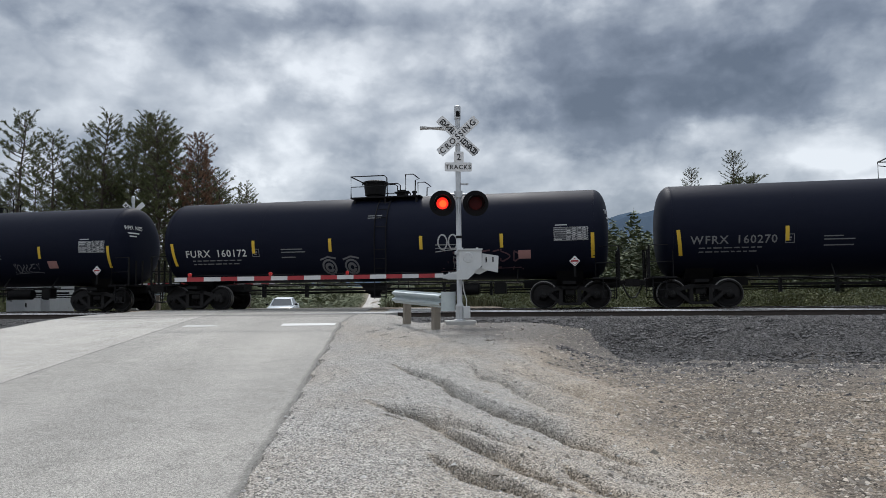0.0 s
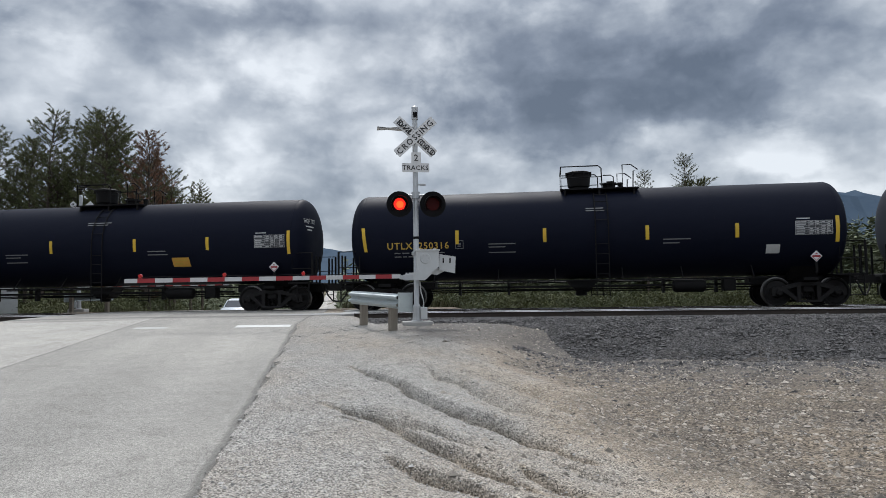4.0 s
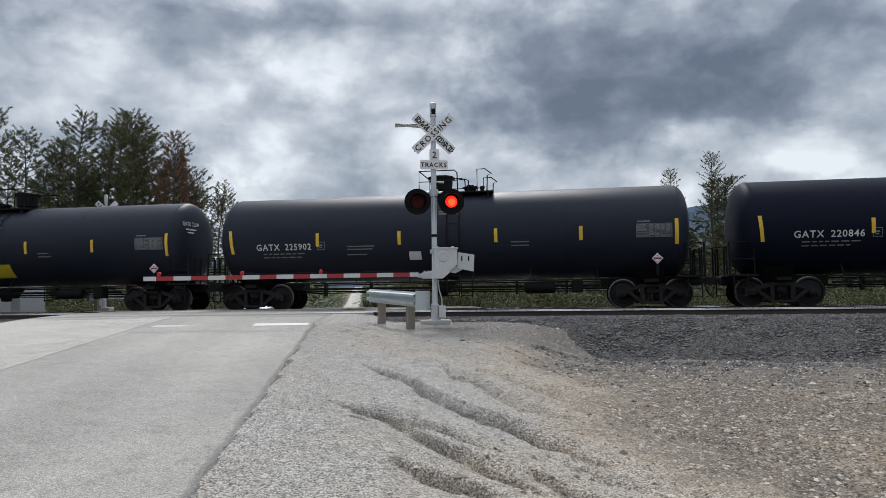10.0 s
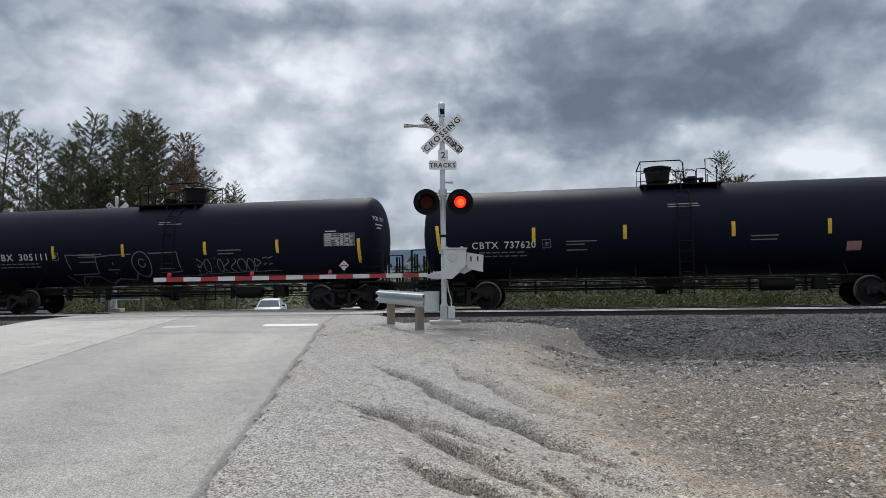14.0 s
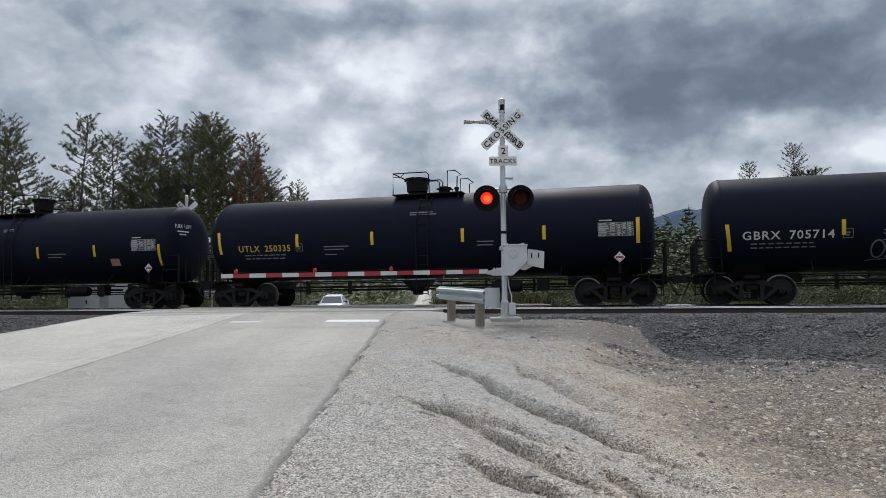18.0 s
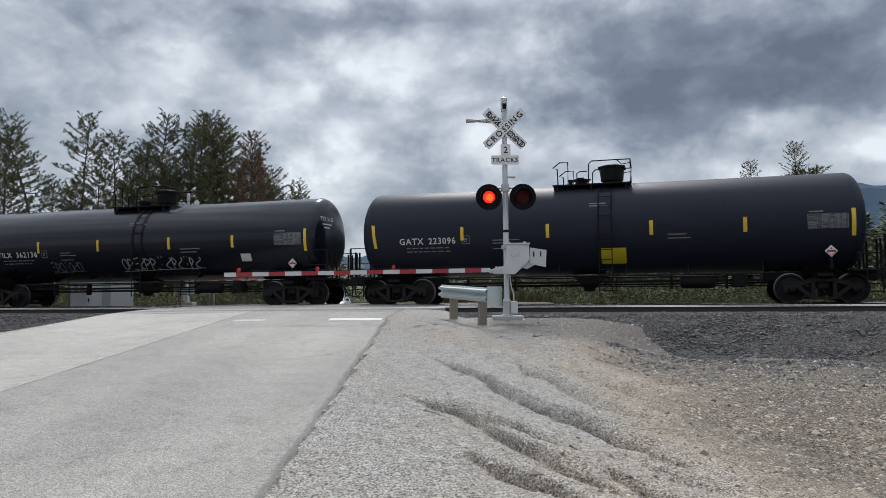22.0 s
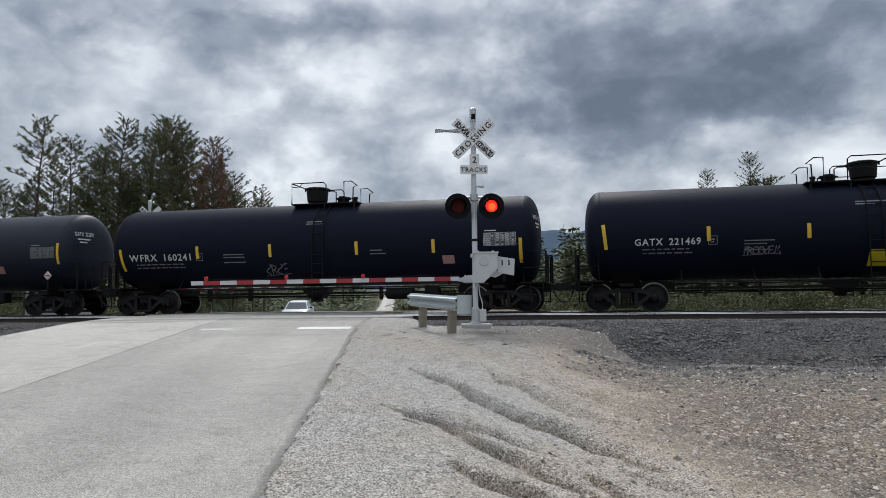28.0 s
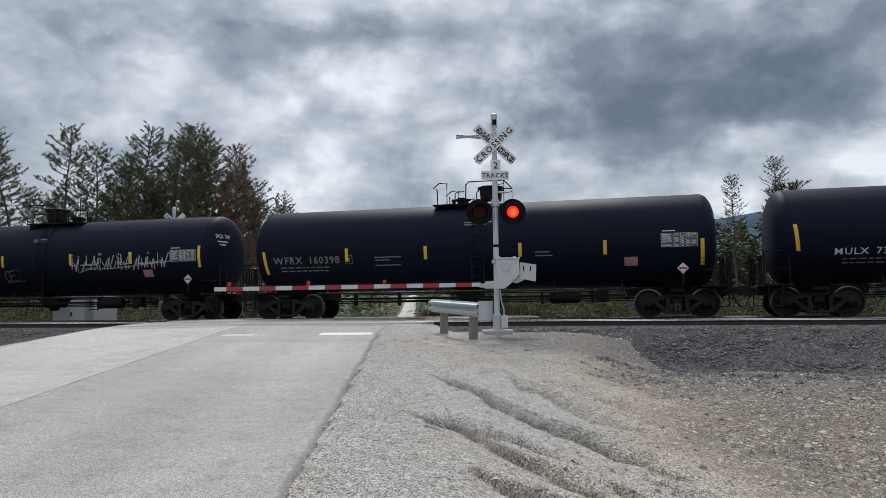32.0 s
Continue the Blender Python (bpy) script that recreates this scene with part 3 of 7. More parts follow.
def ground_z(x, y, rills=True):
    """Height of the ground sheet; also the layers for its material."""
    x, y = np.asarray(x, float), np.asarray(y, float)
    a = (x - EDGE.x) * ROAD_DIR.x + (y - EDGE.y) * ROAD_DIR.y + 4.75
    r = (x - EDGE.x) * ROAD_SIDE.x + (y - EDGE.y) * ROAD_SIDE.y
    q = (x - TRACK.x) * TRACK_SIDE.x + (y - TRACK.y) * TRACK_SIDE.y
    zr = road_z(a)
    near = 0.06 + 0.012 * np.clip(y, -30, 25) + 0.035 * wobble(x * 0.6, y * 0.6)
    far = np.where(y < 60, 0.15 + 0.12 * wobble(x * 0.15, y * 0.15), 0) + np.where(y >= 60, road_z(y) - 0.5, 0)
    base = near + (far - near) * smooth(0.0, 6.0, q)
    r0 = np.interp(a, (0, 6, 12, 15, 17, 21), (1.3, 1.3, 1.9, 3.2, 4.7, 5.4))
    r1 = r0 + np.interp(a, (0, 6, 12, 17, 22), (3.2, 3.2, 3.6, 3.4, 3.0))
    right = 1 - smooth(r0, r1, r)
    left = 1 - smooth(np.interp(a, (11, 16, 26, 29), (2.0, 0.25, 0.25, 2.0)), np.interp(a, (11, 16, 26, 29), (5.0, 1.5, 1.5, 5.0)), -r - ROAD_W)
    bank = np.where(r > -ROAD_W / 2, right, left)
    z = base + (zr - base) * bank
    z = z + np.where((r > 0.3) & (r < 9), 0.018 * wobble(x * 2.2, y * 2.2), 0) * smooth(0.3, 1.2, r)
    beyond = smooth(1.0, 2.4, r) * smooth(-8.7, -7.3, q) * (q < 1)
    z = np.where(r > 0, z + (np.minimum(z, 0.80) - z) * beyond, z)
    z = np.where(y > 62, base, z)
    inside = (r < -0.02) & (r > -ROAD_W + 0.02)
    z = np.where(inside, zr - 0.10, z)
    carve, bare, notch = np.zeros_like(z), np.zeros_like(z), np.zeros_like(z)
    if rills:
        for line, width, depth, crack in RILLS:
            best, side, along, total = np.full(z.shape, 9.0), np.ones(z.shape), np.zeros(z.shape), 0.0
            for (x0, y0), (x1, y1) in zip(line[:-1], line[1:]):
                dx, dy = x1 - x0, y1 - y0
                ll = math.hypot(dx, dy)
                t = np.clip(((x - x0) * dx + (y - y0) * dy) / ll ** 2, 0, 1)
                d = np.hypot(x - x0 - t * dx, y - y0 - t * dy)
                nearer = d < best
                along = np.where(nearer, total + t * ll, along)
                side = np.where(nearer, np.sign(dx * (y - y0) - dy * (x - x0)), side)
                best = np.minimum(best, d)
                total += ll
            f = np.clip(along / total, 0, 1)
            swell = np.sin(f * math.pi).clip(0, 1) ** 0.6
            jag = 0.020 * np.sin(along * 4.3 + depth * 90) + 0.009 * np.sin(along * 13.0) + 0.004 * np.sin(along * 37.0)
            d = best * side + jag
            wide = 0.75 * width * (0.55 + 0.45 * swell) * (1 + 0.22 * np.sin(along * 3.1 + depth * 50))
            # a rounded bank above the foot line, steepest at its foot; a long washed apron below
            cut = np.where(d > 0, np.clip(1 - d / wide, 0, 1) ** 2.6, np.clip(1 + d / (2.6 * width), 0, 1) ** 1.3)
            carve = np.maximum(carve, 1.35 * depth * swell * cut)
            open_foot = crack * swell * np.clip(0.62 + 0.5 * np.sin(along * 5.3 + depth * 40) + 0.3 * np.sin(along * 17.0), 0, 1)
            notch = np.maximum(notch, 0.085 * open_foot * np.exp(-((d + 0.004) / 0.026) ** 2))
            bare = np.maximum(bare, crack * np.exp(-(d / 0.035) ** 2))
            z = z + 0.30 * depth * swell * np.where(d > 0, np.exp(-((d - 1.15 * wide) / (0.6 * wide)) ** 2), 0)
    carve = carve + notch
    z = z - carve
    edge_noise = 0.55 * wobble(x * 0.9, y * 0.9) + 0.25 * wobble(x * 3, y * 3)
    gravel = np.where(r > -ROAD_W / 2, 1 - smooth(r0 + np.interp(a, (0, 11, 14), (0.5, 0.5, 0.0)), r0 + np.interp(a, (0, 10, 14, 16), (3.3, 3.3, 2.8, 1.2)), r + edge_noise), left) * (q < -3)
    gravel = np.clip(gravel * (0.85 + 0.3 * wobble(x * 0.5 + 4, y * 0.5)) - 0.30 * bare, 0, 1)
    cinder = 0.90 * smooth(-15.6, -9.4, q + 2.2 * edge_noise) * (1 - smooth(3.5, 6, q)) * (1 - np.clip(bank * 1.4, 0, 1))
    cinder = np.maximum(cinder, 0.78 * smooth(13.0, 14.6, a + 0.6 * edge_noise) * smooth(2.0, 3.2, r + edge_noise) * (q < -4))
    grass = smooth(4.0, 6.5, q + edge_noise) * np.where(r > 0, smooth(0.5, 2.5, r), smooth(0.5, 2.5, -r - ROAD_W))
    return z, gravel, cinder, grass


def build_ground():
    def axis(dense0, dense1, step, spans):
        v = list(np.arange(dense0, dense1, step))
        lo, d = dense0, step
        while lo > spans[0]:
            d *= 1.17
            lo -= d
            v.insert(0, lo)
        hi, d = dense1, step
        while hi < spans[1]:
            v.append(hi)
            d = min(d * 1.17, 300)
            hi += d
        return np.array(v + [hi])
    xs, ys = axis(-1.2, 2.5, 0.0135, (-3200, 3200)), axis(4.4, 11.4, 0.017, (-500, 4000))
    X, Y = np.meshgrid(xs, ys)
    Z, gravel, cinder, grass = ground_z(X, Y)
    nx, ny = len(xs), len(ys)
    me = bpy.data.meshes.new("ground")
    idx = np.arange(nx * ny).reshape(ny, nx)
    quads = np.stack([idx[:-1, :-1], idx[:-1, 1:], idx[1:, 1:], idx[1:, :-1]], -1).reshape(-1, 4)
    me.from_pydata(np.stack([X, Y, Z], -1).reshape(-1, 3).tolist(), [], quads.tolist())
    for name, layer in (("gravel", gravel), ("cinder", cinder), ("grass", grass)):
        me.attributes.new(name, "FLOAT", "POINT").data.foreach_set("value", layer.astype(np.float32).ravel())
    me.materials.append(M_GROUND)
    me.shade_smooth()
    tagged(new("ground", me), "tan dirt and grey gravel ground with washed-out rills", "ground", kind="structure")


def build_road():
    """The pavement in one sheet with a rough right edge, a worn centre seam and pale wheel tracks."""
    a = np.concatenate([np.arange(-60, 2, 2.0), np.arange(2, 21, 0.12), np.arange(21, 60, 1.0), np.arange(60, 1000, 10.0)])
    r = np.concatenate([[-ROAD_W - 0.06, -ROAD_W], np.arange(-ROAD_W + 0.2, -3.9, 0.2), [-3.88, -3.85, -3.82], np.arange(-3.7, -0.25, 0.2), [-0.16, -0.08, -0.03, 0.0, 0.06]])
    A, Rr = np.meshgrid(a, r, indexing="ij")
    Rj = Rr + np.where(Rr > -0.2, 0.018 * np.sin(A * 0.9) * np.sin(A * 2.3 + 1) + 0.010 * np.sin(A * 11 + np.sin(A * 3.0)), 0) + np.where(A > 17.5, np.clip((A - 17.5) * 0.10, 0, 0.6), 0) * (Rr > -0.2)
    X = EDGE.x + ROAD_DIR.x * (A - 4.75) + ROAD_SIDE.x * Rj
    Y = EDGE.y + ROAD_DIR.y * (A - 4.75) + ROAD_SIDE.y * Rj
    Z = road_z(A) + 0.012 * (1 - ((Rr + ROAD_W / 2) / (ROAD_W / 2)) ** 2)
    Z = Z - np.where((Rr > 0.03) | (Rr < -ROAD_W - 0.03), 0.14, 0.0)
    seam = np.abs(Rr + 3.85) < 0.02
    Z = Z - np.where(seam, 0.008, 0)
    worn = 0.25 + 0.5 * np.exp(-((Rr + 1.0) / 0.45) ** 2) + 0.5 * np.exp(-((Rr + 2.7) / 0.45) ** 2)
    worn = np.where(Rr < -3.86, 1.25 + 0.25 * np.exp(-((Rr + 5.2) / 0.5) ** 2), worn)
    worn = worn * (0.8 + 0.3 * wobble(X * 0.4, Y * 0.25)) + np.where(A < 3, -0.1, 0)
    worn = worn + 0.35 * smooth(8, 16, A)
    crack = 0.62 * smooth(19.2, 19.8, A + 0.25 * np.sin(X * 1.3)) * (1 - smooth(30, 33, A)) * (0.75 + 0.35 * np.sin(A * 5.0 + 0.6 * np.sin(X))) + 0.55 * (np.abs(Rr + 0.015) < 0.03) + 0.95 * seam * (0.7 + 0.3 * np.sin(A * 1.7) * np.sin(A * 4.1))
    me = bpy.data.meshes.new("road")
    n0, n1 = A.shape
    idx = np.arange(n0 * n1).reshape(n0, n1)
    quads = np.stack([idx[:-1, :-1], idx[:-1, 1:], idx[1:, 1:], idx[1:, :-1]], -1).reshape(-1, 4)
    me.from_pydata(np.stack([X, Y, Z], -1).reshape(-1, 3).tolist(), [], quads.tolist())
    me.attributes.new("worn", "FLOAT", "POINT").data.foreach_set("value", worn.astype(np.float32).ravel())
    me.attributes.new("crack", "FLOAT", "POINT").data.foreach_set("value", np.clip(crack, 0, 1).astype(np.float32).ravel())
    me.materials.append(M_ROAD)
    me.shade_smooth()
    road = tagged(new("road", me), "pale bleached asphalt road rising to the crossing", "road", kind="structure")

    def paint(name, a0, a1, r0, r1, label, mat=M_PAINTLINE):
        g = Geo()
        k = 8
        vs = []
        for i in range(k + 1):
            for aa in (a0, a1):
                rr = r0 + (r1 - r0) * i / k
                zc = float(road_z(aa)) + 0.012 * (1 - ((rr + ROAD_W / 2) / (ROAD_W / 2)) ** 2) + 0.005
                vs.append(on_road(aa, rr, zc))
        fs = [(2 * i, 2 * i + 2, 2 * i + 3, 2 * i + 1) for i in range(k)]
        g.add(vs, fs)
        tagged(new(name, g.mesh(name, mat)), label, "road marking", kind="structure")
    paint("stop_line", 16.75, 17.3, -1.35, -0.12, "worn white stop line across the lane")
    paint("stop_line", 16.75, 17.15, -3.55, -2.85, "faded remnant of the white stop line", M_PAINTFADE)
    return road


def build_tracks():
    # ballast bed under both tracks
    prof = ((-11.0, 0.12), (-9.8, 0.30), (-7.8, 0.78), (-6.9, 0.97), (-6.2, 1.0), (-3.0, 1.0), (-1.7, 0.985), (1.6, 1.0), (2.3, 0.97), (3.9, 0.35), (4.6, 0.05))
    svals = np.concatenate([np.arange(-1100, -60, 40.0), np.arange(-60, 60, 0.4), np.arange(60, 1101, 40.0)])
    rng = np.random.default_rng(4)
    qs = np.concatenate([np.linspace(p[0], q[0], 4, endpoint=False) for p, q in zip(prof[:-1], prof[1:])] + [[prof[-1][0]]])
    zs = np.interp(qs, [p[0] for p in prof], [p[1] for p in prof])
    S, Q = np.meshgrid(svals, qs, indexing="ij")
    Z = np.broadcast_to(zs, S.shape) + rng.normal(0, 0.022, S.shape) * (np.abs(S) < 61)
    Q = Q + rng.normal(0, 0.03, S.shape)
    r = (TRACK.x + TRACK_DIR.x * S + TRACK_SIDE.x * Q - EDGE.x) * ROAD_SIDE.x + (TRACK.y + TRACK_DIR.y * S + TRACK_SIDE.y * Q - EDGE.y) * ROAD_SIDE.y
    Z = np.where((r < 0.9) & (r > -ROAD_W - 0.9), np.minimum(Z, 0.9), Z)
    me = bpy.data.meshes.new("ballast")
    n0, n1 = S.shape
    idx = np.arange(n0 * n1).reshape(n0, n1)
    quads = np.stack([idx[:-1, :-1], idx[1:, :-1], idx[1:, 1:], idx[:-1, 1:]], -1).reshape(-1, 4)
    P = np.stack([TRACK.x + TRACK_DIR.x * S + TRACK_SIDE.x * Q, TRACK.y + TRACK_DIR.y * S + TRACK_SIDE.y * Q, Z], -1)
    me.from_pydata(P.reshape(-1, 3).tolist(), [], quads.tolist())
    dust = np.clip(0.72 - (Q + 11.0) / 1.6 + 0.75 * wobble(P[..., 0] * 0.8, P[..., 1] * 0.8) + 0.3 * wobble(P[..., 0] * 3, P[..., 1] * 3), 0, 1)
    me.attributes.new("dust", "FLOAT", "POINT").data.foreach_set("value", dust.astype(np.float32).ravel())
    me.materials.append(M_BED)
    tagged(new("ballast", me), "dark crushed-rock ballast bed under two tracks", "ballast", kind="structure")

    # rails, 1.435 m apart: head, web and foot
    rail_prof = ((-0.07, 0.0), (0.07, 0.0), (0.07, 0.015), (0.012, 0.035), (0.010, 0.13), (0.036, 0.145), (0.036, 0.170), (0.028, 0.18), (-0.028, 0.18), (-0.036, 0.170), (-0.036, 0.145), (-0.010, 0.13), (-0.012, 0.035), (-0.07, 0.015))
    for q0 in (0.0, -TRACK_GAP):
        tr = tagged(new("railway_track"), "steel rails on weathered ties, rusty web and polished head", "railway track", kind="structure")
        tr.matrix_basis = Matrix.LocRotScale(TRACK + TRACK_SIDE * q0 + Vector((0, 0, RAIL_Z)), Euler((0, 0, radians(TRACK_TURN))), None)
        for side in (-0.7525, 0.7525):
            g = Geo()
            g.prism([(y + side, z - 0.18) for y, z in rail_prof], -1100, 1100, "x")
            g.m = [0] * len(g.f)
            me = g.mesh("rail", [M_RAIL, M_RAIL_TOP])
            for p in me.polygons:
                if p.normal.z > 0.5 and p.center.z > -0.012:
                    p.material_index = 1
            part("rail", me, None, tr)
        tie = Geo().box(-0.115, 0.115, -1.3, 1.3, -0.36, -0.19, 0.012).mesh("tie", M_TIE)
        rngt = random.Random(5 + int(q0))
        for i in range(-75, 75):
            s = i * 0.5
            c = tr.matrix_basis @ Vector((s, 0, 0))
            rr = (c - EDGE).dot(ROAD_SIDE)
            if -ROAD_W - 0.9 < rr < 0.9:
                continue
            part("tie", tie, None, tr, at=pose(s + rngt.uniform(-0.03, 0.03), rngt.uniform(-0.05, 0.05), rngt.uniform(-0.01, 0.01), 0, 0, rngt.uniform(-1.5, 1.5)))
        # crossing panels: two between the rails and one outside each, in three lengths along the track
        s0, s1 = (-7.1, 1.75) if q0 == 0 else (-6.4, 1.5)
        for k in range(4):
            a0, a1 = s0 + (s1 - s0) * k / 4, s0 + (s1 - s0) * (k + 1) / 4
            for y0, y1 in ((-1.95, -0.84), (-0.66, -0.02), (0.02, 0.66), (0.84, 1.95)):
                part("crossing_panel", Geo().box(a0 + 0.008, a1 - 0.008, y0, y1, -0.24, -0.004, 0.012), M_PANEL, tr, "grey concrete crossing panel")


def stones(name, count, pick, size, mat, label, seed):
    """Loose stones as one mass: rough eight-sided lumps lying on what pick() returns."""
    rng = np.random.default_rng(seed)
    pos = pick(rng, count)
    n = len(pos)
    base = np.array([(1, 0, 0), (0, 1, 0), (-1, 0, 0), (0, -1, 0), (0, 0, 0.55), (0, 0, -0.6)], float)
    faces = np.array([(0, 1, 4), (1, 2, 4), (2, 3, 4), (3, 0, 4), (1, 0, 5), (2, 1, 5), (3, 2, 5), (0, 3, 5)])
    sc = rng.lognormal(math.log(size), 0.42, n)[:, None, None]
    v = base[None] * (1 + rng.normal(0, 0.22, (n, 6, 3)))
    v = v * sc * rng.uniform(0.65, 1.2, (n, 1, 3))
    th = rng.uniform(0, 6.28, n)
    c, s = np.cos(th)[:, None], np.sin(th)[:, None]
    v = np.stack([v[..., 0] * c - v[..., 1] * s, v[..., 0] * s + v[..., 1] * c, v[..., 2]], -1) + pos[:, None, :]
    f = (faces[None] + (np.arange(n) * 6)[:, None, None]).reshape(-1, 3)
    me = bpy.data.meshes.new(name)
    me.from_pydata(v.reshape(-1, 3).tolist(), [], f.tolist())
    me.materials.append(mat)
    tagged(new(name, me), label, "gravel", kind="stuff")


def scatter_stones():
    prof = ((-11.0, 0.12), (-9.8, 0.30), (-7.8, 0.78), (-6.9, 0.97), (-6.2, 1.0), (4.0, 1.0))

    def ballast_spots(rng, n):
        s = rng.uniform(-2, 26, n)
        q = np.where(rng.random(n) < 0.86, -11.3 + 8.0 * rng.beta(1.4, 1.5, n), -9.5 - rng.gamma(2.0, 1.1, n))
        z = np.interp(q, [p[0] for p in prof], [p[1] for p in prof]) + 0.005
        x, y = TRACK.x + TRACK_DIR.x * s + TRACK_SIDE.x * q, TRACK.y + TRACK_DIR.y * s + TRACK_SIDE.y * q
        zg, gravel = ground_z(x, y, False)[:2]
        r = (x - EDGE.x) * ROAD_SIDE.x + (y - EDGE.y) * ROAD_SIDE.y
        keep = (r > 0.9) & ((z > zg - 0.02) | (q < -10.6) & (gravel < 0.25))
        return np.stack([x, y, np.maximum(z, zg)], -1)[keep]

    def left_ballast(rng, n):
        s = rng.uniform(-32, -7.5, n)
        q = rng.uniform(-9.3, -5.4, n)
        z = np.interp(q, [p[0] for p in prof], [p[1] for p in prof]) + 0.005
        x, y = TRACK.x + TRACK_DIR.x * s + TRACK_SIDE.x * q, TRACK.y + TRACK_DIR.y * s + TRACK_SIDE.y * q
        return np.stack([x, y, z], -1)[(x - EDGE.x) * ROAD_SIDE.x + (y - EDGE.y) * ROAD_SIDE.y < -ROAD_W - 0.9]

    def dirt(rng, n):
        y = 3.0 + 16 * rng.beta(1.2, 1.6, n)
        x = rng.uniform(0.5, 13.5, n) * (0.45 + 0.55 * y / 18)
        z, gravel, cinder, grass = ground_z(x, y)
        return np.stack([x, y, z - 0.002], -1)[rng.uniform(0, 1, n) > gravel * 0.85]

    def shoulder(rng, n):
        a = 2.5 + 15 * rng.beta(1.1, 1.5, n)
        r = rng.gamma(1.6, 1.1, n) - 0.05
        x, y = EDGE.x + ROAD_DIR.x * (a - 4.75) + ROAD_SIDE.x * r, EDGE.y + ROAD_DIR.y * (a - 4.75) + ROAD_SIDE.y * r
        z = ground_z(x, y)[0]
        return np.stack([x, y, z - 0.002], -1)[r < 6.5]
    stones("ballast_stones", 88000, ballast_spots, 0.0235, M_BAL, "loose dark angular ballast stones", 11)
    stones("ballast_stones", 5000, left_ballast, 0.032, M_BAL, "loose dark ballast stones beside the road", 12)
    stones("dirt_stones", 56000, dirt, 0.0135, M_STONE, "pale pebbles strewn over tan dirt", 13)
    stones("dirt_rocks", 800, dirt, 0.027, M_STONE, "fist-sized pale stones on the dirt", 14)
    stones("shoulder_gravel", 38000, shoulder, 0.008, M_GSTONE, "grey crushed gravel on the road's shoulder", 15)


build_ground()
build_road()
build_tracks()
scatter_stones()


# ---- crossing signals ----
def sign_plate(w, h, d=0.006, c=0.03):
    poly = []
    for sx, sz, a0 in ((1, -1, -90), (1, 1, 0), (-1, 1, 90), (-1, -1, 180)):
        for k in range(4):
            a = radians(a0 + 30 * k)
            poly.append((sx * (w / 2 - c) + c * math.cos(a), sz * (h / 2 - c) + c * math.sin(a)))
    return Geo().prism(poly, 0, d, "y")


def lettering(parent, body, height, x, z, y, turn=0.0, spacing=1.0, mat=None, label=""):
    vs, fs = letters(body, height, spacing, "CENTER")
    c, s = math.cos(radians(turn)), math.sin(radians(turn))
    g = Geo().add([(x + u * c - (v - height / 2) * s, y, z + u * s + (v - height / 2) * c) for u, v in vs], fs)
    return part("lettering", g, mat or M_BLACKTXT, parent, label)


def crossbuck(parent, x, y, z, words=True, name="crossbuck"):
    """Two white blades crossed; RAILROAD falls to the right, CROSSING rises."""
    out = []
    for k, turn in enumerate((-43, 43)):
        yy = y - 0.012 * k
        m = Matrix.Translation((x, yy, z)) @ Matrix.Rotation(radians(-turn), 4, "Y")
        g = sign_plate(1.22, 0.225, 0.006, 0.02)
        g.v = [tuple(m @ Vector(p)) for p in g.v]
        blade = part("crossbuck_blade", g, M_SIGN, parent, "white reflective blade with black words")
        if words:
            text = (("RAIL", -0.335), ("ROAD", 0.335)) if k == 0 else (("CROS", -0.30), ("SING", 0.30))
            if k == 1:
                vs, fs = letters("CROSSING", 0.135, 1.22, "CENTER")
                c, s = math.cos(radians(turn)), math.sin(radians(turn))
                part("lettering", Geo().add([(x + u * c - (v - 0.0675) * s, yy - 0.004, z + u * s + (v - 0.0675) * c) for u, v in vs], fs), M_BLACKTXT, blade)
            else:
                for body, off in text:
                    c, s = math.cos(radians(turn)), math.sin(radians(turn))
                    lettering(blade, body, 0.135, x + off * c, z + off * s, yy - 0.004, turn, 1.12)
            for ob in list(blade.children):
                rear = part("lettering", ob.data, None, blade)
                rear.matrix_basis = Matrix.Translation((2 * x, 2 * yy + 0.006, 0)) @ Matrix.Rotation(math.pi, 4, "Z")
        out.append(blade)
    return out


